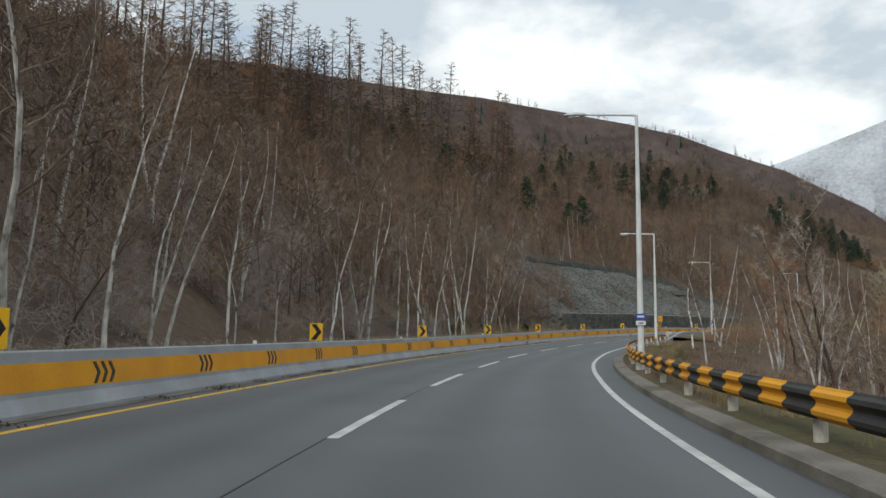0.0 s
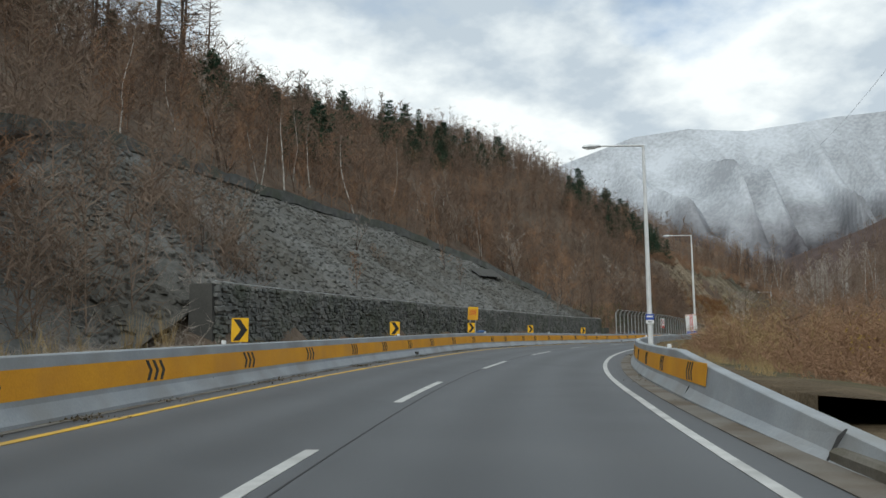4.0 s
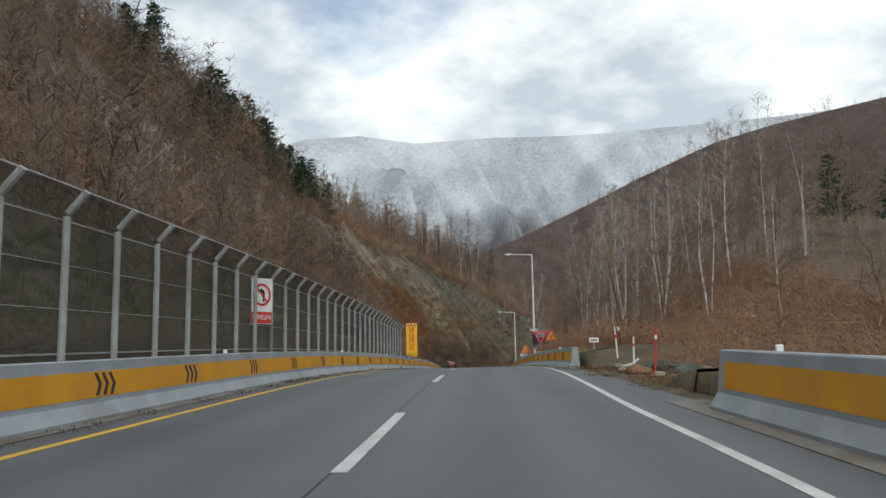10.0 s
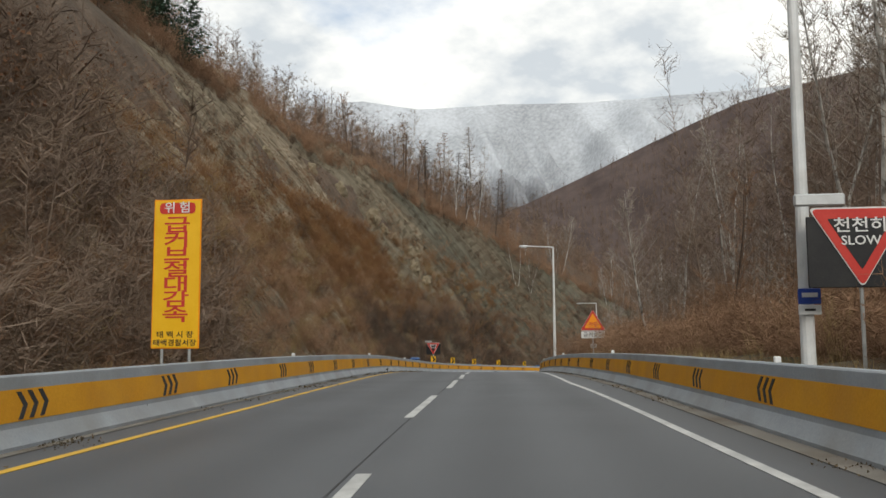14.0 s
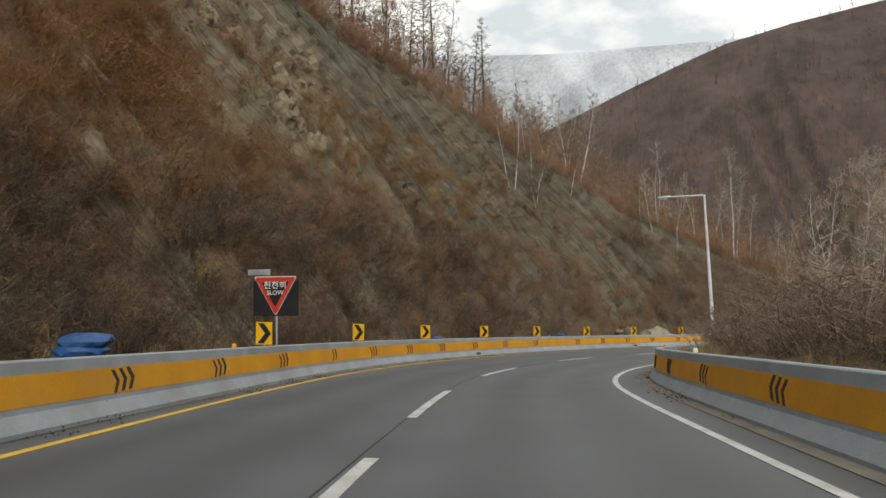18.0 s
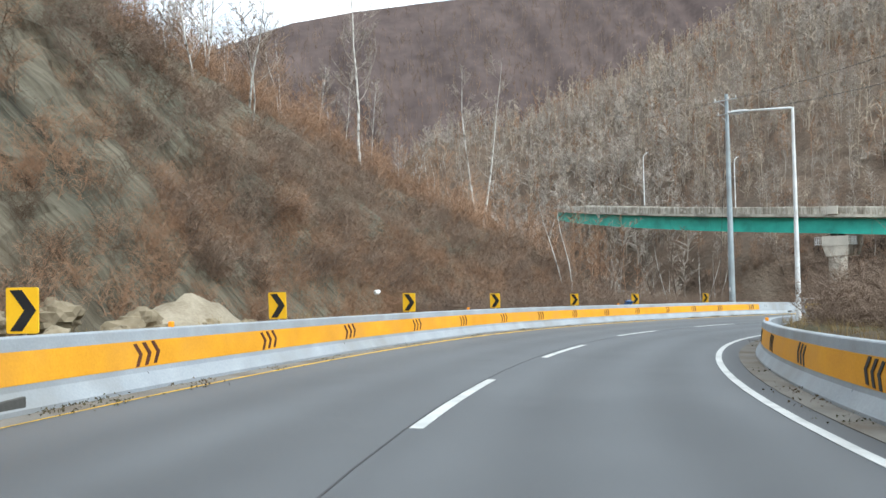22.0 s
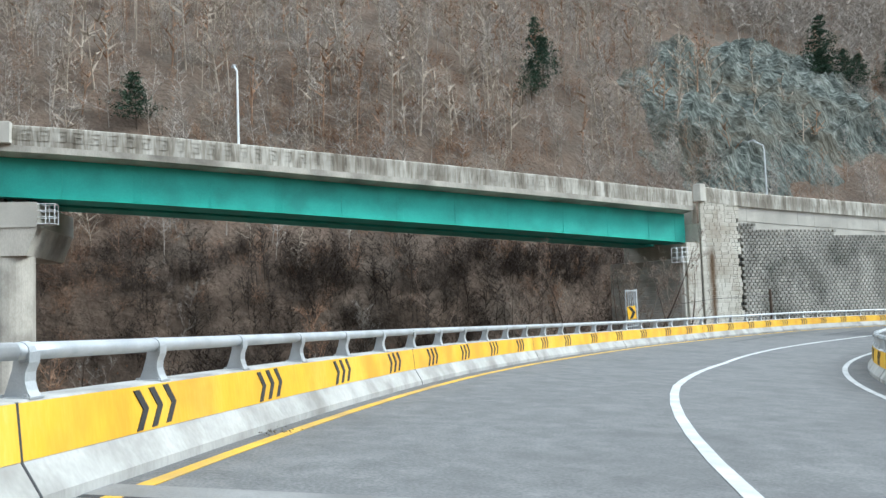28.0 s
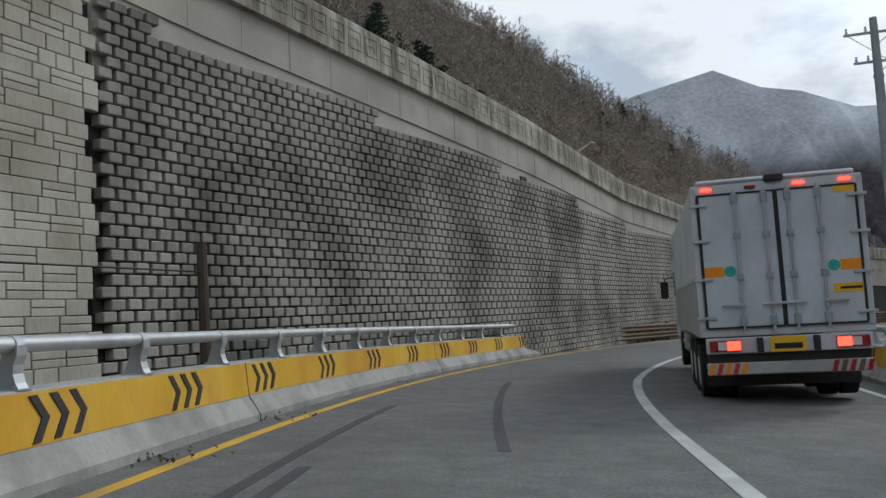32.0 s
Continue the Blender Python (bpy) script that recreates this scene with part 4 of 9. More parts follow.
rough_strip("verge_right", 207, 412, [(5.8, 0.0), (5.85, 0.72), (6.8, 0.85), (8.0, 0.95), (10, 1.0), (12, 0.2)], M_VERGE, "brown earth bank behind the barrier", jit=0.1)
tagged(swept("kerb", S0, 80, [(4.98, -0.2), (4.98, 0.12), (5.03, 0.16), (5.38, 0.16), (5.41, -0.2)], M_KERB), "low dirty concrete kerb", "kerb", kind="structure")


def bank_end(s0, low, s1, high):
    """Earth sloping between two heights of the verge."""
    v, f = loft([[at(s0 + (s1 - s0) * k / 4, a[0] + (b[0] - a[0]) * k / 4 + rng.uniform(-0.05, 0.05), a[1] + (b[1] - a[1]) * (k / 4) ** 1.3) for a, b in zip(low, high)] for k in range(5)], closed=False)
    return tagged(part("verge_right", mesh("verge_right", v, f, M_VERGE, True)), "earth bank sloping down to the lay-by", "verge", kind="structure")


bank_end(201.5, [(5.6, 0.0), (5.8, 0.02), (6.6, 0.10), (8.0, 0.14), (10, 0.13), (13, -0.8)], 207.2, [(5.8, 0.0), (5.85, 0.74), (6.8, 0.88), (8.0, 0.98), (10, 1.03), (13, -0.4)])
bank_end(193.0, [(5.6, 0.0), (5.8, 0.02), (6.6, 0.10), (8.0, 0.14), (10, 0.13), (13, -0.8)], 187.5, [(5.5, 0.0), (5.6, 0.52), (6.6, 0.53), (8.0, 0.4), (10, 0.2), (13, -0.7)])

# barriers --------------------------------------------------------------------------
FACE = [(0.00, -0.2), (0.00, 0.07), (-0.13, 0.28), (-0.21, 0.93), (-0.23, 0.95), (-0.42, 0.95), (-0.44, 0.93), (-0.50, 0.2), (-0.50, -0.2)]


def face_at(h):
    return float(np.interp(h, [0.07, 0.28, 0.93], [0.0, -0.13, -0.21]))


def chevron_mesh(name, mat, wide, tall, step, count, thick, point):
    """Three bent strokes side by side on the plane y = 0, z up."""
    bm = bmesh.new()
    for k in range(count):
        x = (k - (count - 1) / 2) * step
        pts = [(x - point / 2, tall / 2), (x - point / 2 + wide, tall / 2), (x + point / 2 + wide, 0), (x - point / 2 + wide, -tall / 2), (x - point / 2, -tall / 2), (x + point / 2, 0)]
        a = [bm.verts.new((px, 0, pz)) for px, pz in pts]
        b = [bm.verts.new((px, -thick, pz)) for px, pz in pts]
        bm.faces.new((b[0], b[1], b[2], b[5]))
        bm.faces.new((b[5], b[2], b[3], b[4]))
        for i in range(6):
            j = (i + 1) % 6
            bm.faces.new((a[i], a[j], b[j], b[i]))
    bmesh.ops.recalc_face_normals(bm, faces=bm.faces)
    me = bpy.data.meshes.new(name)
    bm.to_mesh(me)
    bm.free()
    me.materials.append(mat)
    return me


MARK = chevron_mesh("chevron_mark", M_BLACK, 0.095, 0.36, 0.25, 3, 0.010, 0.13)
MARK_BROWN = chevron_mesh("chevron_mark", M_FADED, 0.095, 0.36, 0.25, 3, 0.010, 0.13)
MARK_BIG = chevron_mesh("chevron_mark", M_BLACK, 0.10, 0.37, 0.27, 3, 0.010, 0.14)


def along_rows(s0, s1, prof, drows, step=2.0):
    """As along(), with the profile's place across the road taken from rows of (s, d)."""
    mid = [step * i for i in range(math.ceil((s0 + 0.01) / step), math.floor((s1 - 0.01) / step) + 1)]
    return [[at(s, pick(drows, s) + d, h) for d, h in prof] for s in (s0, *mid, s1)]


def barrier(s0, s1, drows, side, marks, band=True, b1=None, ramp=0.0, tail=None, label="grey concrete safety barrier with an orange band and black chevrons"):
    d = 0.0
    prof = [(side * a, h) for a, h in FACE]
    prof = prof if side > 0 else prof[::-1]
    secs = along_rows(s0, s1, prof, drows)
    if ramp:  # the end slopes to the ground
        for i, sec in enumerate(secs[:7]):
            k = 0.06 + 0.94 * i / 7
            base = min(v.z for v in sec) + 0.2
            for v in sec:
                v.z = base + (v.z - base) * k if v.z > base else v.z
    if tail:  # the top sinks to meet the lower bridge barrier
        for sec, q in zip(secs[-6:], np.linspace(1.0, 0.85, 6)):
            base = min(v.z for v in sec) + 0.2
            for v in sec:
                v.z = base + (v.z - base) * q if v.z > base else v.z
    v, f = loft(secs)
    ob = tagged(part("concrete_barrier", mesh("concrete_barrier", v, f, M_BARRIER)), label, "barrier", "barriers along the road")
    if band:
        lo, hi = 0.36, 0.77
        a0, a1 = d + side * (face_at(lo) + 0.004), d + side * (face_at(hi) + 0.004)
        bv, bf = loft(along_rows(s0 + (10 if ramp else 0.3), (b1 or s1) - 0.3, [(a0, lo), (a1, hi), (a1 - side * 0.01, hi), (a0 - side * 0.01, lo)], drows))
        part("orange_band", mesh("orange_band", bv, bf, M_ORANGE), parent=ob, label="orange painted band")
        for s in marks:
            m = stand(s, pick(drows, s) + side * (face_at(0.565) + 0.004), 0.565) @ pose(0, 0, 0, 0, 0, 90 if side > 0 else -90) @ pose(0, 0, 0, -7.0)
            part("chevron_mark", MARK_BROWN if side > 0 and 312 < s < 404 else MARK, parent=ob, m=m if side > 0 else m @ Matrix.Diagonal((-1, 1, 1, 1)))
    # casting joints and drain holes
    for s in np.arange(math.ceil(s0 / 8.0) * 8.0, s1 - 1, 8.0):
        d = pick(drows, s)
        q = (d + side * 0.003, d + side * (-0.13 + 0.003), d + side * (-0.21 + 0.003))
        sec = [[at(s + o, q[0], 0.03), at(s + o, q[1], 0.28), at(s + o, q[2], 0.35), at(s + o, q[2] - side * 0.02, 0.35), at(s + o, q[0] - side * 0.02, 0.03)] for o in (-0.008, 0.008)]
        vv, ff = loft(sec)
        part("joint", mesh("joint", vv, ff, M_TAR), parent=ob)
    return ob


MARK_AT = [(0, -37.7), (19, 43.1), (23, 58.9), (24, 64.0), (26, 71.5), (32, 99.4), (35, 111.2), (38, 124.1), (39, 127.2), (40, 131.8), (41, 135.1), (43, 143.5), (44, 148.3), (45, 152.1), (47, 160.9), (48, 166.2), (51, 178.9), (52, 184.1), (53, 188.1), (56, 202.7), (59, 215.7), (62, 230.4), (65, 244.5), (66, 249.0), (67, 252.6), (68, 257.1), (69, 260.8), (71, 269.6), (74, 283.8), (82, 317), (85, 328.6), (87, 337.0), (88, 341.5), (89, 348.0), (92, 360), (94, 368.4), (95, 373.1), (102, 401.0), (104, 408.3), (105, 412.6)]
LEFT_MARKS = [pick(MARK_AT, k) for k in range(106)]
LEFT_D = [(-40, -4.75), (28, -4.7), (125, -4.65), (176, -4.75), (230, -4.75), (296, -4.5), (320, -4.75), (357, -4.95), (385, -4.85), (400, -4.98), (412, -5.3), (420, -5.38)]
RIGHT_D = [(80, 4.95), (140, 4.95), (185, 4.85)]
INNER_D = [(206, 5.1), (300, 5.0), (330, 5.05), (404, 5.3)]
left_barrier = barrier(S0, 419.85, LEFT_D, 1, LEFT_MARKS, b1=414.0, tail=True)
for s in (67.1, 108, 167, 232, 281, 333, 357, 417.6):  # drain openings at the barrier's foot: dark boxes coloured as the shade inside
    q = part("drain_opening", boxed(((0, 0, 0.13), (0.5, 0.06, 0.17)), bevel=0.01), M_RECESS, left_barrier, "drain opening, its shade shown by a dark box", stand(s, pick(LEFT_D, s) - 0.035, 0.0) @ pose(0, 0, 0, 0, 0, 90))
right_barrier = barrier(76.4, 184.2, RIGHT_D, -1, [pick([(0, 88), (5, 109), (9, 125.5), (12, 139), (14, 148.3), (18, 164.7), (22, 181.4)], k) for k in range(22)], ramp=1, label="grey concrete barrier with an orange band and a ramped end")
inner_barrier = barrier(206.7, 404.5, INNER_D, -1, [pick([(0, 210.8), (2, 219.6), (8, 246), (14, 270), (17, 281.2), (21, 299), (28, 331.4), (34, 359.1), (41, 390.5), (43, 399.5)], k) for k in range(44)], label="grey concrete barrier with an orange band on the inner side")
# little reflectors on the tops
REFL = bmesh.new()
box(REFL, (0, 0, 0.05), (0.10, 0.06, 0.10), None, 0.015)
refl_me = bpy.data.meshes.new("reflector")
REFL.to_mesh(refl_me)
REFL.free()
refl_me.materials.append(M_SIGNWHT)
refl_orange = refl_me.copy()
refl_orange.materials[0] = M_SIGNORG
for k, s in enumerate(np.arange(4, 412, 17.0)):
    part("reflector", refl_orange if s > 300 else refl_me, parent=left_barrier, m=stand(s, pick(LEFT_D, s) - 0.33, 0.945))
for k, s in enumerate(np.arange(92, 183, 15.0)):
    part("reflector", refl_me, parent=right_barrier, m=stand(s, pick(RIGHT_D, s) + 0.33, 0.945))
for k, s in enumerate(np.arange(214, 402, 16.0)):
    part("reflector", refl_orange if s > 310 else refl_me, parent=inner_barrier, m=stand(s, pick(INNER_D, s) + 0.33, 0.945))

# bridge barrier with a steel rail
BFACE = [(0.0, -0.6), (0.0, 0.09), (-0.15, 0.32), (-0.19, 0.745), (-0.21, 0.76), (-0.48, 0.76), (-0.50, 0.74), (-0.50, -0.6)]
BRIDGE_D = [(412, -5.32), (420, -5.38), (427, -5.2), (435, -5.1), (460, -5.0), (473, -4.82), (485, -4.95), (500, -5.0)]


def rail_post_mesh():
    """A bracket with a hollow-curved flange to the road, a web behind it, and a clamp round the rail."""
    bm = bmesh.new()
    front = [(-0.03, 0.0), (-0.065, 0.06), (-0.085, 0.13), (-0.080, 0.20), (-0.050, 0.27), (-0.045, 0.35)]
    prof = front + [(-0.19, 0.35), (-0.21, 0.22), (-0.25, 0.10), (-0.29, 0.0)]
    a = [bm.verts.new((x, -0.012, z)) for x, z in prof]
    b = [bm.verts.new((x, 0.012, z)) for x, z in prof]
    bm.faces.new(a)
    bm.faces.new(b[::-1])
    for i in range(len(prof)):
        j = (i + 1) % len(prof)
        bm.faces.new((a[i], b[i], b[j], a[j]))
    strip = [[bm.verts.new((x + o, y, z)) for y in (-0.065, 0.065) for o in (0.0, 0.016)] for x, z in front]
    for p, q in zip(strip, strip[1:]):
        for u, v in ((0, 1), (1, 3), (3, 2), (2, 0)):
            bm.faces.new((p[u], p[v], q[v], q[u]))
    bm.faces.new([strip[0][k] for k in (0, 1, 3, 2)])
    bm.faces.new([strip[-1][k] for k in (0, 2, 3, 1)])
    tube([(-0.12, -0.045, 0.35), (-0.12, 0.045, 0.35)], 0.079, 12, bm)
    box(bm, (-0.16, 0, 0.008), (0.30, 0.18, 0.016))
    for x in (-0.06, -0.27):
        for y in (-0.06, 0.06):
            box(bm, (x, y, 0.026), (0.03, 0.03, 0.022))
    bmesh.ops.recalc_face_normals(bm, faces=bm.faces)
    me = bpy.data.meshes.new("rail_post")
    bm.to_mesh(me)
    bm.free()
    me.materials.append(M_GALV)
    return me


RAIL_POST = rail_post_mesh()


def bridge_barrier(s0, s1, rows, side, marks, posts, label):
    prof = [(side * a, h) for a, h in BFACE]
    v, f = loft(along_rows(s0, s1, prof if side > 0 else prof[::-1], rows, 1.0))
    ob = tagged(part("bridge_barrier", mesh("bridge_barrier", v, f, M_KERBCONC)), label, "barrier", "barriers along the road")
    a0, a1 = side * (-0.15 + 0.004), side * (-0.19 + 0.004)
    v, f = loft(along_rows(s0 + 0.02, s1 - 0.02, [(a0, 0.328), (a1, 0.742), (a1 - side * 0.01, 0.742), (a0 - side * 0.01, 0.328)], rows, 1.0))
    part("yellow_band", mesh("yellow_band", v, f, M_YELLOW), parent=ob, label="yellow painted band, streaked")
    for s in marks:
        m = stand(s, pick(rows, s) + side * (-0.169 + 0.003), 0.535) @ pose(0, 0, 0, 0, 0, 90 if side > 0 else -90) @ pose(0, 0, 0, -5.1)
        part("chevron_mark", MARK_BIG, parent=ob, m=m if side > 0 else m @ Matrix.Diagonal((-1, 1, 1, 1)))
    for s in posts:
        m = stand(s, pick(rows, s) - side * 0.18, 0.76)
        part("rail_post", RAIL_POST, parent=ob, m=m if side > 0 else m @ pose(0, 0, 0, 0, 0, 180))
    for e0, e1 in ((s0 - 0.08, JOINT - 0.30), (JOINT - 0.28, s1 - 0.1)):
        ring = [(-side * 0.30 + 0.068 * math.cos(a), 1.11 + 0.068 * math.sin(a)) for a in np.linspace(0, 2 * math.pi, 13)[:-1]]
        v, f = loft(along_rows(e0, e1, ring, rows, 1.0))
        part("rail", mesh("rail", v, f, M_GALV, True), parent=ob, label="round galvanised steel rail")
    for s in (JOINT - 0.4, *np.arange(s0 + 17.3, s1 - 3, 9.7)):  # open joints across the face
        d = pick(rows, s)
        sec = [[at(s + o, d + side * x, h) for x, h in ((0.005, 0.0), (0.005, 0.09), (-0.144, 0.32), (-0.184, 0.75), (-0.22, 0.75), (-0.22, 0.0))] for o in (-0.012, 0.012)]
        part("joint", mesh("joint", *loft(sec), M_TAR), parent=ob)
    return ob


outer = bridge_barrier(419.9, 497.5, BRIDGE_D, 1, [pick([(0, 420.4), (1, 422.95), (6, 436.0), (12, 450.4), (16, 462.1), (20, 472.2), (22, 476.5), (25, 484.0), (30, 496.0)], k) for k in range(31)],
                       [420.1, 421.9, 423.7, 425.5] + [426.62 + 1.81 * k for k in range(39)], "concrete bridge barrier painted yellow with a steel rail")
part("dark_plate", boxed(((0, 0, 0), (0.34, 0.012, 0.34)), bevel=0.004), M_TAR, outer, "dark green metal plate", stand(421.25, pick(BRIDGE_D, 421.25) - 0.158, 0.535) @ pose(0, 0, 0, 0, 0, 90) @ pose(0, 0, 0, -5.1))
bridge_barrier(408, 505, [(408, 4.75)], -1, [410 + 2.8 * k for k in range(33)], [408.5 + 1.85 * k for k in range(52)], "concrete bridge barrier painted yellow on the inner side")
tagged(swept("bridge_edge", 419, 500, [(-5.7, -1.4), (-5.7, 0.02), (-6.0, 0.02), (-6.0, -1.4)], M_CONC), "grey concrete edge of the bridge deck", "bridge deck", kind="structure")
tagged(swept("bridge_edge", 406, 508, [(5.9, 0.02), (5.9, -1.4), (6.2, -1.4), (6.2, 0.02)], M_CONC), "grey concrete edge of the bridge deck", "bridge deck", kind="structure")

# guardrail of a folded steel beam with warning stripes ---------------------------------
WBEAM = [(0.0, 0.42), (-0.02, 0.45), (-0.075, 0.48), (-0.085, 0.53), (-0.03, 0.58), (-0.02, 0.61), (-0.03, 0.64), (-0.085, 0.69), (-0.075, 0.74), (-0.02, 0.77), (0.0, 0.80)]
WB = WBEAM + [(a + 0.012, h) for a, h in WBEAM[::-1]]
guard = thing("guardrail", stand(20, 5.6), "steel guardrail with black and yellow stripes on short posts", "guardrail")
inv = guard.matrix_basis.inverted()


def swept_in(name, s0, s1, profile, mat, parent, step, label=""):
    secs = [[inv @ v for v in sec] for sec in along(s0, s1, profile, step)]
    v, f = loft(secs)
    return part(name, mesh(name, v, f, mat, False), parent=parent, label=label)


k = 0
s = -24.0
while s < 76.3:
    swept_in("stripe_black" if k % 2 else "stripe_yellow", s, s + 1.02, [(5.6 + a, h) for a, h in WB], M_BLACK if k % 2 else M_ORANGE, guard, 0.51)
    s += 1.02
    k += 1
for k, s in enumerate(np.arange(-22, 76.5, 4.0)):
    bm = tube([(0, 0, -0.6), (0, 0, 0.72)], 0.085, 12)
    m = inv @ stand(s, 5.74)
    part("post", bm, M_CONC2, guard, "", m)
    part("post_collar", tube([(0, 0, 0.40), (0, 0, 0.56)], 0.095, 12), M_YELLOW if k % 3 == 1 else M_SIGNWHT, guard, "", m)
part("end_plate", boxed(((0, 0, 0.6), (0.28, 0.04, 0.42)), bevel=0.01), M_SIGNWHT, guard, "white end plate", inv @ stand(76.9, 5.6))
# rusty beam at the foot of the great wall
low = thing("guardrail", stand(500, -5.1), "rusty brown steel guardrail by the wall's foot", "guardrail")
inv = low.matrix_basis.inverted()
for h0 in (0.0, 0.42):
    swept_in("beam", 497.8, 552, [(-5.15 - a, h + h0 - 0.28) for a, h in WB], M_RUST, low, 2.0)
for s in np.arange(498, 552, 2.0):
    part("post", boxed(((0, 0, 0.4), (0.12, 0.12, 1.2))), M_RUST, low, "", inv @ stand(s, -5.3))

# skid marks on the deck
for s0, s1, d0, d1 in ((474, 483, -1.5, -2.6), (464.5, 473, -2.9, -3.2), (470, 478, -3.4, -3.6)):
    line_strip("skid_mark", s0, s1, [(s0, d0), (s1, d1)], 0.13, M_SKID, 0.005, deck, 1.0, "dark rubber skid mark")

# writing ----------------------------------------------------------------------------
def lettering(text, size, mat, parent, m, name="lettering", squeeze=1.0):
    cu = bpy.data.curves.new(name, "FONT")
    cu.body, cu.size, cu.align_x, cu.align_y, cu.extrude, cu.resolution_u = text, size, "CENTER", "CENTER", 0.002, 3
    cu.offset = 0.012 * size
    tmp = bpy.data.objects.new(name, cu)
    scene.collection.objects.link(tmp)
    me = bpy.data.meshes.new_from_object(tmp.evaluated_get(bpy.context.evaluated_depsgraph_get()))
    bpy.data.objects.remove(tmp)
    me.materials.clear()
    me.materials.append(mat)
    # letters lie in xy; stand them up to face -y
    me.transform(Matrix.Rotation(radians(90), 4, "X") @ Matrix.Diagonal((squeeze, 1, 1, 1)))
    return part(name, me, parent=parent, m=m)


def plate(pts, y0, y1):
    """A prism from (x, z) points between two depths."""
    bm = bmesh.new()
    a = [bm.verts.new((x, y0, z)) for x, z in pts]
    b = [bm.verts.new((x, y1, z)) for x, z in pts]
    bm.faces.new(a)
    bm.faces.new(b[::-1])
    for i in range(len(pts)):
        j = (i + 1) % len(pts)
        bm.faces.new((a[i], b[i], b[j], a[j]))
    bmesh.ops.recalc_face_normals(bm, faces=bm.faces)
    return bm


def rounded(pts, r=0.06, n=4):
    out = []
    k = len(pts)
    for i in range(k):
        p, a, b = Vector(pts[i]), Vector(pts[i - 1]), Vector(pts[(i + 1) % k])
        u, w = (a - p).normalized(), (b - p).normalized()
        for j in range(n + 1):
            f = j / n
            out.append(tuple(p + u * r * (1 - f) ** 2 + w * r * f ** 2))
    return out


def tri(half, tall, z, down=False, r=0.06):
    p = [(-half, z + tall), (half, z + tall), (0, z)] if down else [(-half, z), (half, z), (0, z + tall)]
    return rounded(p, r)


def poles(parent, xs, tall, y=0.035, r=0.03, mat=None):
    for x in xs:
        part("post", tube([(x, y, -0.4), (x, y, tall)], r, 8), mat or M_GALV, parent)


# street lamps -------------------------------------------------------------------------
def street_lamp(s, d, tall=9.3, lean=0.0, plates=False):
    lamp = thing("street_lamp", stand(s, d, 0.0, 0, lean), "tall pale steel street lamp with one arm over the road", "street lamp", "lamps along the road")
    part("base", tube([(0, 0, -0.4), (0, 0, 0.35), (0, 0, 0.45)], [0.19, 0.19, 0.13], 12), M_POLE, lamp)
    part("pole", tube([(0, 0, 0.3), (0, 0, tall * 0.35), (0, 0, tall * 0.7), (0, 0, tall)], [0.115, 0.10, 0.078, 0.058], 12), M_POLE, lamp)
    part("arm", tube([(0.05, 0, tall - 0.04), (-0.12, 0, tall + 0.0), (-0.9, 0, tall + 0.04), (-1.95, 0, tall + 0.09)], [0.05, 0.05, 0.042, 0.036], 8), M_POLE, lamp)
    head = bmesh.new()
    prof = [(-1.80, 0.06, 0.05), (-1.95, 0.10, 0.09), (-2.25, 0.145, 0.11), (-2.52, 0.12, 0.09), (-2.62, 0.05, 0.04)]
    rings = [[head.verts.new((x, w * math.cos(a), tall + 0.07 + h * (math.sin(a) if math.sin(a) > 0 else 0.6 * math.sin(a)))) for a in np.linspace(0, 2 * math.pi, 13)[:-1]] for x, w, h in prof]
    for p, q in zip(rings, rings[1:]):
        for i in range(12):
            head.faces.new((p[i], p[(i + 1) % 12], q[(i + 1) % 12], q[i]))
    head.faces.new(rings[0])
    head.faces.new(rings[-1][::-1])
    bmesh.ops.recalc_face_normals(head, faces=head.faces)
    hd = part("lamp_head", head, M_GALV, lamp)
    part("lens", boxed(((-2.25, 0, tall + 0.0), (0.42, 0.18, 0.04)), bevel=0.015), M_SIGNWHT, hd, "frosted lens")
    if plates:
        p = part("number_plate", boxed(((0, -0.14, 1.95), (0.34, 0.03, 0.24)), bevel=0.005), M_SIGNBLUE, lamp, "blue number plate")
        part("number_bar", boxed(((0, -0.157, 1.97), (0.24, 0.004, 0.07))), M_SIGNWHT, p)
        q = part("number_plate", boxed(((0, -0.14, 1.74), (0.34, 0.03, 0.15)), bevel=0.005), M_SIGNWHT, lamp, "white number plate")
        part("number_bar", boxed(((0, -0.157, 1.74), (0.16, 0.004, 0.035))), M_SIGNBLK, q)
    return lamp


for s, d, tall, pl in ((29.6, 5.82, 9.3, True), (66.2, 5.78, 8.8, False), (107, 5.8, 9.4, True), (151.4, 5.7, 10.2, False), (247, 6.2, 10.45, True), (296, 6.25, 9.6, False), (341.4, 5.75, 9.3, True), (387.8, 5.8, 9.9, False), (432, 5.6, 9.0, True), (476.8, 5.25, 9.6, False)):
    street_lamp(s, d, tall, -2.2 if s == 341.4 else 0.0, pl)

# chevron boards ------------------------------------------------------------------------
ARROW = [(-0.17, 0.27), (0.0, 0.27), (0.20, 0.0), (0.0, -0.27), (-0.17, -0.27), (0.03, 0.0)]


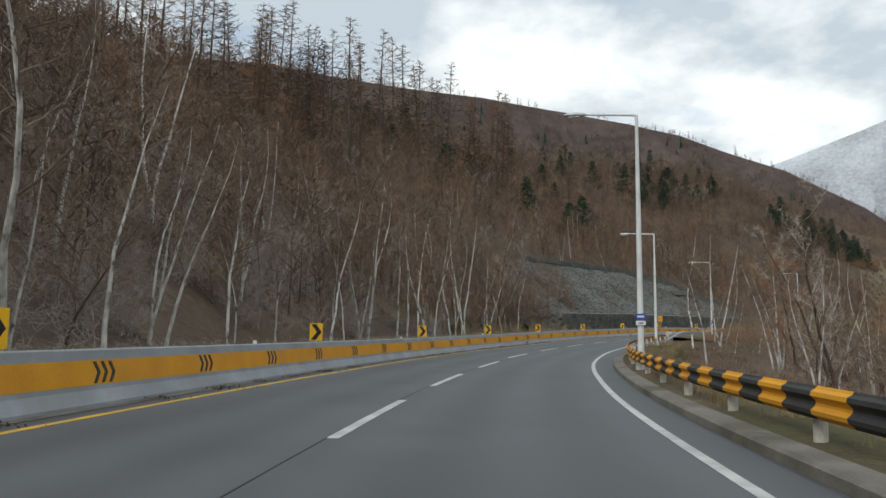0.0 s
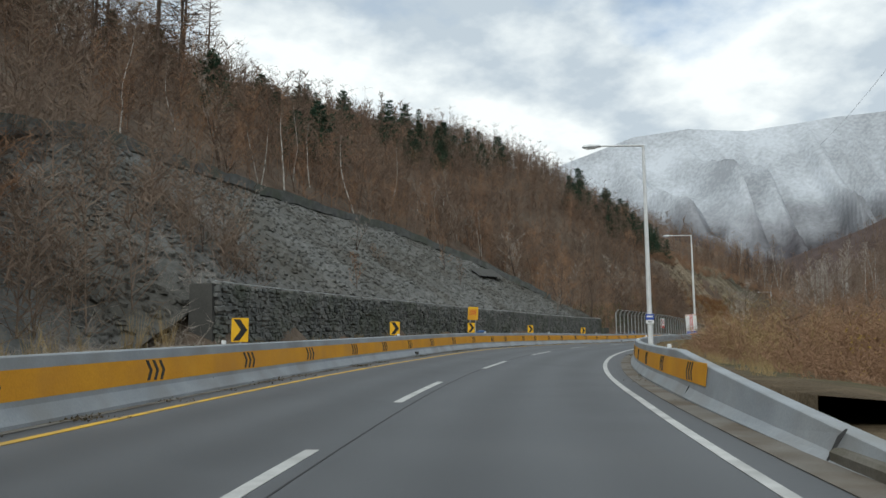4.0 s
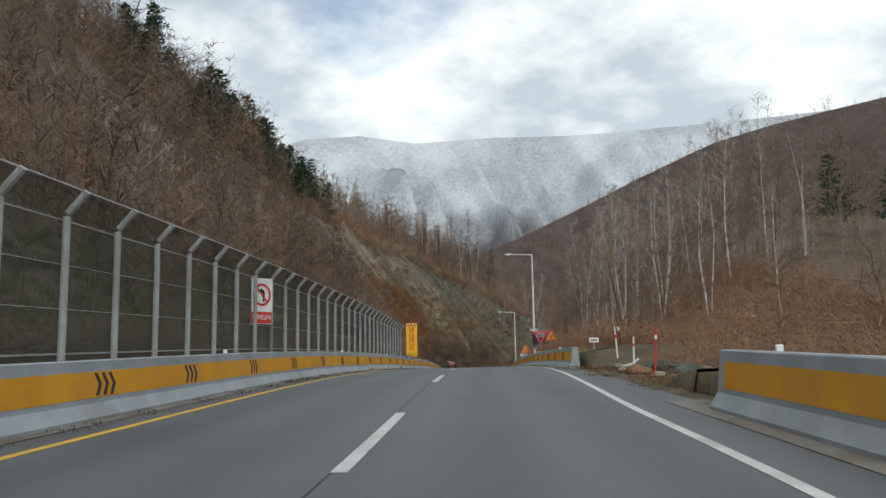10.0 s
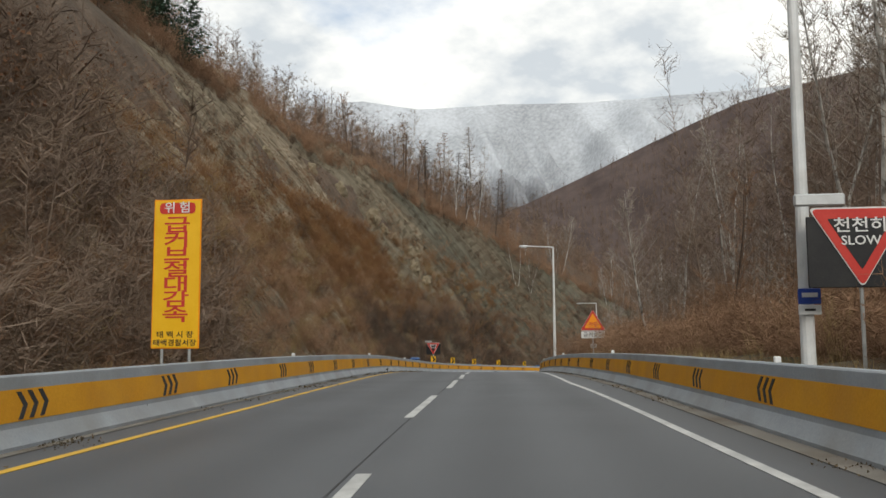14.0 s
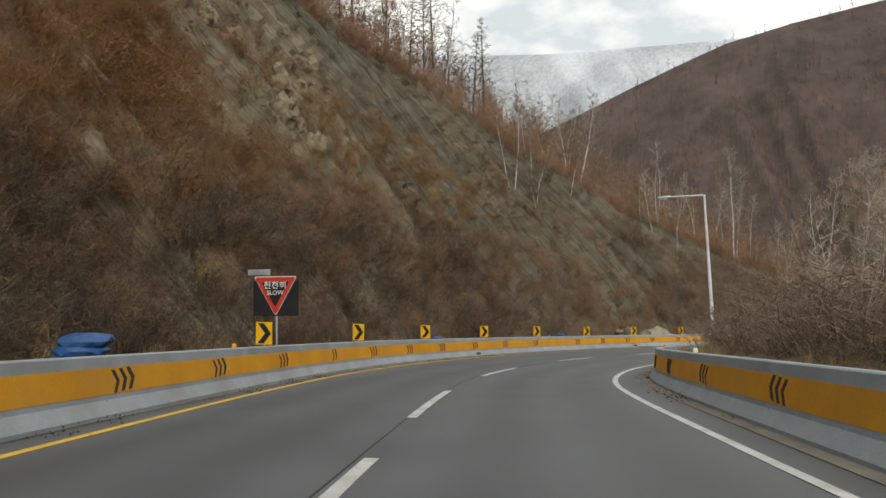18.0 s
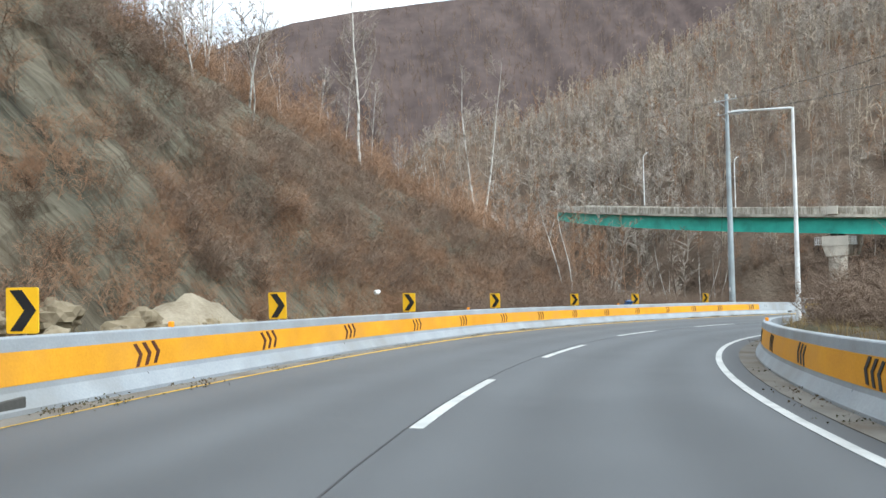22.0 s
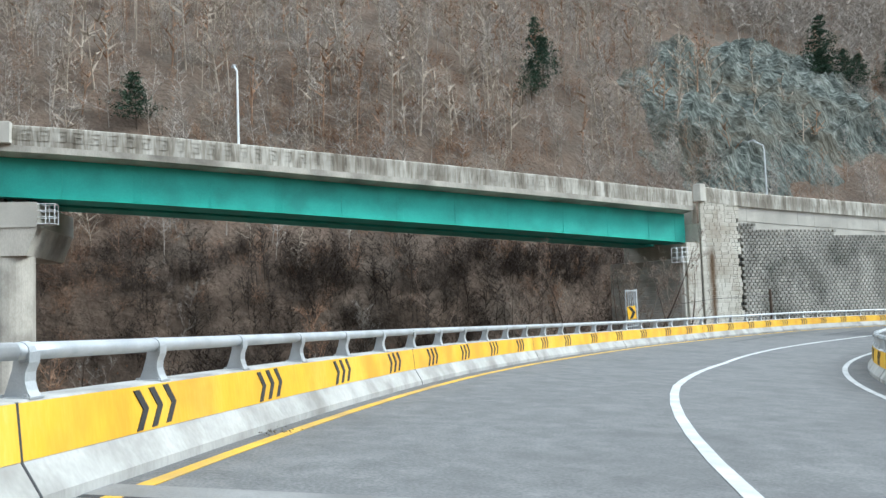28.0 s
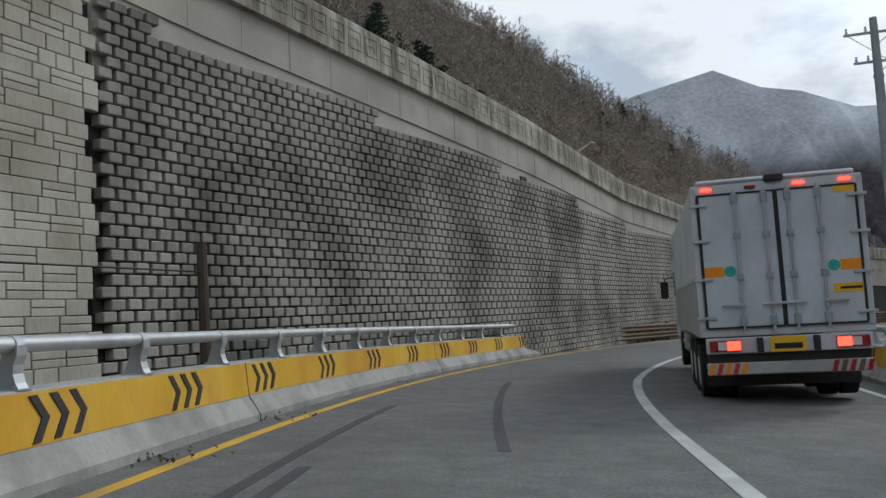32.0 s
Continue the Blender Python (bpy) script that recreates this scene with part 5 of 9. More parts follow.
def chevron_board(s, d=-5.62, h=0.96, turn=0.0, tilt=0.0, bent=False):
    label = "bent yellow chevron board on a short post" if bent else "yellow chevron board with a black arrow behind the barrier"
    sg = thing("chevron_sign", stand(s, d, 0, turn, tilt), label, "road sign", "chevron boards along the barrier")
    bm = plate(rounded([(-0.235, h), (0.235, h), (0.235, h + 0.62), (-0.235, h + 0.62)], 0.03, 2), -0.012, 0.012)
    b = part("board", bm, M_SIGNYEL, sg)
    part("arrow", plate([(x * 1.05, h + 0.31 + z * 1.02) for x, z in ARROW], -0.018, -0.0125), M_SIGNBLK, b, "black arrow")
    part("post", tube([(0, 0.04, -0.1), (0, 0.04, h + 0.5)], 0.028, 8), M_GALV, sg)
    return sg


for s in (11.5, 28, 43.8, 58.5, 74.3, 91.4, 107.5, 122, 136.6, 154, 313.4, 321.1, 328.2, 335.6, 343, 350.6, 358, 365.7, 373.8, 381.6, 390.4, 397.8):
    chevron_board(s, turn=rng.uniform(-6, 2), tilt=rng.uniform(-1.5, 1.5))
chevron_board(406.8, h=0.98, turn=-8, tilt=4, bent=True)
chevron_board(425.3, d=-5.72, h=1.14, turn=-4)
chevron_board(458.9, d=-5.44, h=1.24, turn=58, tilt=-6, bent=True)

# notices ---------------------------------------------------------------------------------
# yellow notice on the stone wall
n1 = thing("notice_board", stand(123.2, -5.95, 0, -4, 3), "faded yellow notice sheet with red print on a post", "notice board")
b = part("board", boxed(((0, 0, 2.2), (0.72, 0.03, 0.86)), bevel=0.01), M_YELLOW, n1)
for k in range(5):
    part("print_bar", boxed(((0.0, -0.02, 2.42 - k * 0.075), (0.5 - 0.06 * (k % 2), 0.004, 0.035))), M_SIGNRED, b)
poles(n1, (-0.2, 0.2), 2.4)

# leaning ice warning board against the lamp
n2 = thing("warning_board", stand(150.4, 5.6, 0.5, 0, -3.5), "white ice warning board with red letters, leaning on a lamp post", "road sign")
b = part("board", boxed(((0, 0, 1.35), (0.98, 0.03, 1.85)), bevel=0.008), M_SIGNWHT, n2)
for z in (2.23, 0.47):
    for k in range(6):
        part("stripe", plate([(-0.46 + k * 0.16, z - 0.035), (-0.38 + k * 0.16, z - 0.035), (-0.33 + k * 0.16, z + 0.035), (-0.41 + k * 0.16, z + 0.035)], -0.021, -0.0155), M_SIGNRED if k % 2 else M_SIGNORG, b)
for k, c in enumerate("결빙잦은곳"):
    lettering(c, 0.33, M_SIGNRED, b, Matrix.Translation((0.0, -0.018, 2.02 - k * 0.265 - (0.03 if k > 1 else 0) - (0.03 if k > 3 else 0))), squeeze=1.25)
part("blue_strip", boxed(((0, -0.018, 0.64), (0.93, 0.006, 0.24))), M_SIGNBLUE, b, "blue strip")
lettering("태 백 시 장", 0.115, M_SIGNWHT, b, Matrix.Translation((0, -0.024, 0.695)), squeeze=1.2)
lettering("태백경찰서장", 0.11, M_SIGNWHT, b, Matrix.Translation((0, -0.024, 0.58)), squeeze=1.15)
poles(n2, (-0.46, 0.46), 0.6)
part("frame_leg", tube([(-0.46, 0.05, -0.3), (-0.46, 0.05, 2.2)], 0.02, 6), M_GALV, n2)
ctl = thing("control_box", stand(153, 6.6, 0.3), "small white steel cabinet frame beside the lamp", "cabinet")
part("box", boxed(((0, 0, 1.0), (0.6, 0.3, 0.25)), bevel=0.02), M_SIGNWHT, ctl)
part("hoop", tube([(-0.3, 0.2, -0.3), (-0.3, 0.2, 1.8), (0.3, 0.2, 1.8), (0.3, 0.2, -0.3)], 0.02, 6), M_GALV, ctl)

# tall orange warning board
n3 = thing("warning_board", stand(251.6, -5.8, 0, -3), "tall orange warning board with red letters on two posts", "road sign")
b = part("board", boxed(((0, 0, 2.9), (1.12, 0.04, 3.35)), bevel=0.01), M_SIGNORG, n3)
part("panel", boxed(((0, -0.022, 2.9), (1.06, 0.006, 3.29))), M_SIGNYEL, b, "orange-yellow sheet")
part("badge", plate(rounded([(-0.42, 4.25), (0.42, 4.25), (0.42, 4.5), (-0.42, 4.5)], 0.1), -0.032, -0.0255), M_SIGNRED, b, "red badge")
lettering("위 험", 0.27, M_SIGNWHT, b, Matrix.Translation((0, -0.036, 4.375)), squeeze=1.1)
for k, c in enumerate("급커브절대감속"):
    lettering(c, 0.40, M_SIGNRED, b, Matrix.Translation((0, -0.030, 3.98 - k * 0.335)), squeeze=1.75)
lettering("태 백 시 장", 0.16, M_SIGNBLK, b, Matrix.Translation((0, -0.030, 1.53)), squeeze=1.2)
lettering("태백경찰서장", 0.16, M_SIGNBLK, b, Matrix.Translation((0, -0.030, 1.35)), squeeze=1.15)
poles(n3, (-0.32, 0.32), 4.4, r=0.035)


def slow_sign(s, d, h, turn=0.0):
    sg = thing("slow_sign", stand(s, d, 0, turn), "red and black inverted triangle slow sign on a dark panel", "road sign", "slow signs")
    p = part("panel", boxed(((0.0, 0.01, h + 0.46), (1.50, 0.03, 1.06)), bevel=0.01), M_SIGNBLK, sg, "black back panel")
    part("rim", plate(tri(0.72, 1.20, h - 0.08, True, 0.10), -0.022, -0.008), M_SIGNWHT, p, "white rim")
    part("triangle", plate(tri(0.69, 1.15, h - 0.055, True, 0.10), -0.030, -0.0225), M_SIGNRED, p, "red triangle")
    part("field", plate(tri(0.46, 0.76, h + 0.19, True, 0.03), -0.036, -0.0305), M_SIGNBLK, p, "black field")
    lettering("천천히", 0.24, M_SIGNWHT, p, Matrix.Translation((0, -0.040, h + 0.84)), squeeze=1.15)
    lettering("SLOW", 0.19, M_SIGNWHT, p, Matrix.Translation((0, -0.040, h + 0.62)), squeeze=1.05)
    part("lamp_bar", boxed(((-0.55, 0, h + 1.24), (0.72, 0.10, 0.18)), bevel=0.02), M_GALV, sg, "grey solar lamp bar")
    poles(sg, (0.0,), h + 0.9, 0.05)
    return sg


slow_sign(246.2, 6.72, 2.1, -4)
slow_sign(315.2, -6.0, 1.85, -6)


def bend_sign(s, d, h, turn=0.0, arrow=True):
    sg = thing("bend_sign", stand(s, d, 0, turn), "orange triangle bend warning sign with a red border", "road sign", "bend signs")
    part("rim", plate(tri(0.66, 1.12, h - 0.02, False, 0.08), -0.012, 0.012), M_SIGNWHT, sg, "white rim")
    part("border", plate(tri(0.64, 1.09, h, False, 0.08), -0.020, -0.0125), M_SIGNRED, sg, "red border")
    f = part("field", plate(tri(0.46, 0.79, h + 0.11, False, 0.05), -0.026, -0.0205), M_SIGNORG, sg, "orange field")
    if arrow:
        part("arrow", plate([(-0.14, h + 0.17), (-0.07, h + 0.17), (-0.07, h + 0.40), (0.0, h + 0.46), (0.10, h + 0.46), (0.10, h + 0.40), (0.22, h + 0.495), (0.10, h + 0.59), (0.10, h + 0.53), (-0.02, h + 0.53), (-0.14, h + 0.43)], -0.032, -0.0265), M_SIGNBLK, f, "black bent arrow")
    else:
        lettering("위험", 0.26, M_SIGNRED, f, Matrix.Translation((0, -0.030, h + 0.3)))
        q = part("lower_plate", boxed(((0, 0, h - 0.25), (1.25, 0.025, 0.36)), bevel=0.01), M_SIGNWHT, sg, "white plate with black letters")
        lettering("급커브길", 0.26, M_SIGNBLK, q, Matrix.Translation((0, -0.016, h - 0.25)), squeeze=1.1)
    poles(sg, (0.0,), h + 0.8, 0.05)
    return sg


bend_sign(243.0, 7.5, 2.15, -4)
bend_sign(277.5, 6.9, 2.25, -2, arrow=False)
small = thing("small_sign", stand(279, 7.1), "small white marker plate on a thin post", "road sign", "marker plates")
part("plate", boxed(((0, 0, 1.45), (0.36, 0.02, 0.22)), bevel=0.01), M_SIGNWHT, small)
poles(small, (0.0,), 1.5, 0.02, 0.02)
for s, d, h, wd in ((77.4, 5.75, 0.95, 0.42), (207.5, 6.35, 1.25, 0.42), (346.2, 6.4, 1.15, 0.5)):
    copy = thing("small_sign", stand(s, d, 0, rng.uniform(-8, 8)), "small white marker plate on a thin post", "road sign", "marker plates")
    p = part("plate", boxed(((0, 0, h), (wd, 0.02, wd * 0.5)), bevel=0.01), M_SIGNWHT, copy)
    part("print_bar", boxed(((0, -0.013, h), (wd * 0.7, 0.004, wd * 0.12))), M_SIGNBLK, p)
    poles(copy, (0.0,), h, 0.03, 0.02)

# tall net fence -----------------------------------------------------------------------------
fence = thing("net_fence", stand(205, -5.65), "tall grey steel fence with a dark wire net and bent tops", "fence")
inv = fence.matrix_basis.inverted()
FP, F0, FS = 38, 168.6, 1.955
for k in range(FP):
    m = inv @ stand(F0 + FS * k, -5.72)
    part("post", tube([(0, 0, 0.3), (0, 0, 3.35), (0.02, 0, 3.42), (0.34, 0, 3.78)], 0.066, 8), M_FENCE, fence, "", m)
s_end = F0 + FS * (FP - 1)
for d, h, r in ((-5.79, 3.30, 0.018), (-5.40, 3.78, 0.018), (-5.79, 1.05, 0.022), (-5.79, 2.55, 0.008), (-5.79, 1.8, 0.008)):
    ring = [(d + r * math.cos(a), h + r * math.sin(a)) for a in (0.8, 2.4, 4.0, 5.6)]
    swept_in("wire", F0, s_end, ring, M_GALV, fence, 1.9)
secs = [[inv @ at(F0 + k * FS, d, h) for d, h in ((-5.80, 0.7), (-5.80, 3.36), (-5.46, 3.80))] for k in range(FP)]
v, f = loft(secs, closed=False)
part("net", mesh("net", v, f, M_NET), parent=fence, label="dark wire net")
ns = part("sign_plate", boxed(((0, 0, 0), (0.86, 0.02, 1.45)), bevel=0.008), M_SIGNWHT, fence, "white no-turning sign", inv @ stand(196.2, -5.58, 2.55, 55))
ring = bmesh.new()
for k in range(24):
    a, c = 2 * math.pi * k / 24, 2 * math.pi * (k + 1) / 24
    q = [ring.verts.new((r * math.cos(t), -0.016, 0.2 + r * math.sin(t))) for t, r in ((a, 0.36), (c, 0.36), (c, 0.28), (a, 0.28))]
    ring.faces.new(q)
part("ring", ring, M_SIGNRED, ns, "red ring")
part("slash", plate([(-0.24, 0.40), (-0.19, 0.44), (0.24, 0.0), (0.19, -0.04)], -0.016, -0.012), M_SIGNRED, ns)
part("arrow", plate([(0.03, -0.02), (0.11, -0.02), (0.11, 0.3), (-0.02, 0.4), (-0.16, 0.3), (-0.02, 0.2), (0.03, 0.27)], -0.0145, -0.0115), M_SIGNBLK, ns)
rp = part("red_strip", boxed(((0, -0.013, -0.52), (0.82, 0.006, 0.36))), M_SIGNRED, ns, "red strip")
for k, c in enumerate("좌회전금지"):
    lettering(c, 0.17, M_SIGNWHT, fence, inv @ stand(196.2, -5.58, 2.55, 55) @ Matrix.Translation((-0.3 + k * 0.15, -0.019, -0.52)), squeeze=0.95)

# tarpaulin bundles behind the barrier ------------------------------------------------------------
def bundle(s, d, h, size):
    ob = thing("tarpaulin_bundle", stand(s, d, h), "blue tarpaulin bundle lying on the verge", "tarpaulin", "tarpaulin bundles")
    for k in range(3):
        bm = bmesh.new()
        bmesh.ops.create_icosphere(bm, subdivisions=2, radius=0.5)
        for q in bm.verts:
            q.co = Vector((q.co.x * size * 1.5, q.co.y * size, q.co.z * size * 0.45)) * (1 + 0.25 * noise.noise(q.co * 2.5 + Vector((s, k, 0))))
            q.co += Vector((0.06 * k - 0.05, 0.0, 0.14 * size + k * 0.22 * size))
        part("fold", bm, M_TARP, ob)
    return ob


for s, d, h, z in ((125.5, -6.1, 0.72, 0.5), (179.5, -6.4, 0.75, 0.7), (244.5, -5.9, 0.75, 0.6), (305.5, -6.0, 0.75, 0.7), (347.6, -6.2, 0.72, 0.45), (398.0, -6.0, 0.72, 0.6), (330.3, -6.0, 0.72, 0.4)):
    bundle(s, d, h, z)

# heap of sand on the verge under the spur
def heap_point(i, j):
    a, f = 2 * math.pi * i / 28, j / 9
    r = 1.0 + 0.22 * noise.noise(Vector((math.cos(a) * 1.4, math.sin(a) * 1.4, 3.0)))
    q = Vector((1.25 * r * f * math.cos(a), 2.9 * r * f * math.sin(a), 0.0))
    q.z = 1.0 * (1 - f) ** 0.9 * (1 + 0.3 * noise.noise(q * 1.1)) + 0.09 * noise.noise(q * 3.1) - 0.25 * f ** 4
    return q


hv = [heap_point(i, j) for i in range(28) for j in range(10)]
hf = [(i * 10 + j, i * 10 + j + 1, (i + 1) % 28 * 10 + j + 1, (i + 1) % 28 * 10 + j) for i in range(28) for j in range(9)]
heap = tagged(part("sand_heap", mesh("sand_heap", hv, hf, M_SANDHEAP, True), m=stand(365.4, -7.9, 0.55)), "pale beige heap of sand and grit on the verge", "heap")

# lay-by with sticks and rubble -----------------------------------------------------------------
for s, d, tall, lean, mat, lab in ((197, 6.8, 1.5, 4, M_SIGNRED, "leaning red painted marker stake"), (200, 6.7, 1.2, 2, M_SIGNWHT, "weathered white marker stake"), (204.5, 6.9, 1.7, -3, M_SIGNWHT, "thin white marker stake"), (209, 7.9, 2.3, -7, M_BARK, "thin leaning wooden stake")):
    st = thing("marker_stake", stand(s, d, 0.05, 0, lean), lab, "stake", "stakes in the lay-by")
    part("stick", tube([(0, 0, -0.3), (0.01, 0, tall * 0.5), (0, 0, tall)], [0.036, 0.032, 0.026], 7), mat, st)
    part("wrap", tube([(0, 0, tall * 0.72), (0, 0, tall * 0.8)], 0.042, 7), M_SIGNRED if mat is M_SIGNWHT else M_SIGNWHT, st)
for s, d, r, mat in ((196.4, 6.2, 0.42, M_DEADLEAF), (197.6, 6.9, 0.5, M_STONE), (199, 7.2, 0.36, M_GRASS), (202.6, 6.6, 0.25, M_ROCKPALE), (207.5, 6.6, 0.25, M_STONE), (195.2, 7.4, 0.45, M_STONE), (198.2, 6.0, 0.16, M_ROCKPALE), (200.4, 6.3, 0.2, M_STONE), (201.3, 7.1, 0.24, M_ROCKPALE), (203.2, 6.1, 0.14, M_STONE), (203.9, 7.4, 0.3, M_DEADLEAF), (194.1, 6.3, 0.2, M_ROCKPALE), (193.0, 7.0, 0.26, M_STONE), (191.6, 6.4, 0.15, M_ROCKPALE), (199.6, 8.2, 0.3, M_STONE), (205.2, 6.9, 0.2, M_STONE), (196.9, 8.4, 0.28, M_ROCKPALE), (190.2, 7.2, 0.22, M_STONE)):
    bm = bmesh.new()
    bmesh.ops.create_icosphere(bm, subdivisions=2, radius=r)
    for q in bm.verts:
        q.co = Vector((q.co.x, q.co.y, q.co.z * 0.6)) * (1 + 0.5 * noise.noise(q.co * 4 + Vector((s, 0, 0))))
    tagged(part("rubble_lump", bm, mat, None, "", stand(s, d, 0.12)), "broken rubble lump on bare earth", "rubble", "rubble in the lay-by")
log = part("fallen_stick", tube([(0, 0, 0), (0.5, 0.6, 0.05), (0.9, 1.3, 0.25)], [0.05, 0.06, 0.04], 7), M_BIRCH, None, "", stand(201.5, 6.5, 0.16))
tagged(log, "pale fallen stick on bare earth", "stick")

# utility pole with wires ------------------------------------------------------------------
def utility_pole(m, tall, label, wires):
    up = thing("utility_pole", m, label, "utility pole", "utility poles")
    part("shaft", tube([(0, 0, -1.2), (0, 0, tall * 0.5), (0, 0, tall)], [0.25, 0.20, 0.13], 14), M_GREYPOLE, up)
    for z in (2.9, 6.6, 10.2):
        if z < tall:
            part("collar", tube([(0, 0, z - 0.06), (0, 0, z + 0.06)], 0.27 - z * 0.009, 14), M_GREYPOLE, up, "dark joint collar")
    part("notice", boxed(((-0.05, -0.24, 1.6), (0.16, 0.02, 0.3))), M_SIGNWHT, up, "white number plate")
    for z, w in ((tall - 0.5, 2.0), (tall - 1.6, 1.5)):
        arm = part("crossarm", boxed(((0, -0.16, z), (w, 0.09, 0.09)), bevel=0.01), M_GALV, up)
        for x in (-w / 2 + 0.1, 0.25, w / 2 - 0.1):
            part("insulator", tube([(x, -0.16, z + 0.04), (x, -0.16, z + 0.12), (x, -0.16, z + 0.16), (x, -0.16, z + 0.24)], [0.03, 0.06, 0.03, 0.05], 8), M_SIGNWHT, arm)
        part("brace", tube([(-w * 0.35, -0.15, z), (0, -0.12, z - 0.55)], 0.02, 6), M_GALV, up)
    for a, b, sag in wires:
        a, b = Vector(a), Vector(b)
        pts = [a.lerp(b, i / 14) - Vector((0, 0, sag * 4 * (i / 14) * (1 - i / 14))) for i in range(15)]
        part("wire", tube(pts, 0.016, 4), M_CABLE, up)
    return up


utility_pole(stand(414.0, -7.9, 0.2), 17.0, "tall grey steel utility pole with crossarms and wires", [((0.9, -0.16, 16.5), (70, -45, 20), 3.0), ((-0.9, -0.16, 16.5), (-60, 45, 34), 3.0), ((0.2, -0.16, 15.4), (70, -44, 17), 3.0), ((-0.3, 0.2, 14.8), (-1.5, 0.6, 1.0), 0.0)])
utility_pole(pose(283.6, 186.0, -9.0, 0, 0, 0), 12.4, "dark utility pole with crossarms beyond the bridge barrier", [((0.9, -0.16, 11.9), (-40, -60, 14), 2.0)])
wire_far = tagged(part("overhead_cable", tube([Vector(at(66.2, 5.8, 8.7)).lerp(Vector(at(128, 16, 13)), i / 12) - Vector((0, 0, 3 * (i / 12) * (1 - i / 12))) for i in range(13)], 0.007, 4), M_CABLE), "thin black overhead cable", "cable")

# stone wall with the netted slope above ---------------------------------------------------------
W0, W1, WD, WH = 96.3, 172.6, -8.55, 2.85
# core coloured dark to paint the shade in gaps between the stones
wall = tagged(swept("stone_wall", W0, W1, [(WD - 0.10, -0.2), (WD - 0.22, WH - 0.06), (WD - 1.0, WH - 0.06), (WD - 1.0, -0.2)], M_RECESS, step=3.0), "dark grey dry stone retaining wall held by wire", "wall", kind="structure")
swept("wire_rail", W0, W1, [(WD - 0.12 + 0.03 * math.cos(a), WH + 0.02 + 0.03 * math.sin(a)) for a in (0.8, 2.4, 4.0, 5.6)], M_GALV, wall, "wire binding along the wall's top", 3.0)
tagged(swept("stone_wall", W1, W1 + 2.2, [(WD + 0.3, -0.2), (WD + 0.3, 1.7), (WD - 0.8, 1.7), (WD - 0.8, -0.2)], M_STONE), "low stepped end of the stone wall", "wall", kind="structure")


def stone_mesh(seed, sx, sy, sz):
    bm = bmesh.new()
    bmesh.ops.create_cube(bm, size=1.0)
    bmesh.ops.bevel(bm, geom=list(bm.edges), offset=0.16, segments=1, affect="EDGES")
    r = random.Random(seed)
    for q in bm.verts:
        q.co = Vector((q.co.x * sx, q.co.y * sy, q.co.z * sz)) * (1 + r.uniform(-0.16, 0.16))
    me = bpy.data.meshes.new("stone")
    bm.to_mesh(me)
    bm.free()
    me.materials.append(M_STONE)
    return me


STONES = [stone_mesh(k, 0.22 + 0.11 * (k % 3), 0.26, 0.11 + 0.04 * (k % 4)) for k in range(7)]
STONE_ARR = []
for me in STONES:
    STONE_ARR.append((np.array([v.co[:] for v in me.vertices]), [tuple(p.vertices) for p in me.polygons]))
sr = random.Random(3)


def joined(name, items, mat, parent=None, label="", smooth=False):
    """Many small pieces as one mesh: items of (verts array, faces)."""
    vs, fs, n = [], [], 0
    for v, f in items:
        vs.append(v)
        fs += [tuple(i + n for i in q) for q in f]
        n += len(v)
    me = bpy.data.meshes.new(name)
    me.from_pydata(np.concatenate(vs).tolist(), [], fs)
    me.materials.append(mat)
    me.update()
    return part(name, me, parent=parent, label=label)


def moved(arr, m):
    a = np.array(m)
    return arr @ a[:3, :3].T + a[:3, 3]


rest, count = [], 0
wall_stones = []
z = 0.35
while z < WH - 0.05:
    s = W0 + sr.uniform(0, 0.3)
    while s < W1:
        k = sr.randrange(7)
        wide = 0.22 + 0.11 * (k % 3)
        m = stand(s + wide / 2, WD - 0.12 - 0.12 * z / WH, z + sr.uniform(-0.03, 0.03), 90 + sr.uniform(-9, 9), sr.uniform(-7, 7)) @ pose(0, sr.uniform(-0.05, 0.05), 0, sr.uniform(-12, 12))
        if 103 < s < 131 and 1.0 < z < 2.4 and sr.random() < 0.2 and count < 290:
            wall_stones.append((k, m))
            count += 1
        else:
            rest.append((moved(STONE_ARR[k][0], m), STONE_ARR[k][1]))
        s += wide * sr.uniform(0.86, 1.0)
    z += sr.uniform(0.13, 0.165)
tagged(joined("stones", rest, M_STONE, wall), "stones of the dry wall", kind="stuff")


def sheet(name, s0, s1, ds, us, place, mat, label, category, smooth=True):
    """A sheet over (s, u); place(s, u) gives the point."""
    n = int((s1 - s0) / ds)
    verts = [place(s0 + (s1 - s0) * i / n, u) for i in range(n + 1) for u in us]
    k = len(us)
    faces = [(i * k + j, i * k + j + 1, (i + 1) * k + j + 1, (i + 1) * k + j) for i in range(n) for j in range(k - 1)]
    return tagged(part(name, mesh(name, verts, faces, mat, smooth)), label, category, kind="structure")


def scree_top(s):
    return float(np.interp(s, [84, 95, 105, 140, 155, 165, 174], [4.0, 8.0, 10.5, 10.5, 8.5, 5.0, 2.9]))


def scree(s, u):
    top = scree_top(s)
    dd = WD - 0.9 - u * (top - 2.6) / 0.76 - 0.2
    hh = 2.75 + u * (top - 2.6)
    n = noise.fractal(Vector((s * 0.5, u * 9, 2.0)), 1.0, 2.2, 4)
    n2 = noise.noise(Vector((s * 2.3, u * 33, 7.0)))
    return at(s, dd, hh + 0.18 * n + 0.09 * n2 - 2.2 * min(1.0, max(0.0, (99 - s) / 6)))


slope = sheet("stone_slope", 88, 174, 0.5, np.linspace(0, 1, 34), scree, M_SCREE, "grey stone slope covered by a steel net", "slope", False)
# stones lying proud on the slope
rest = []
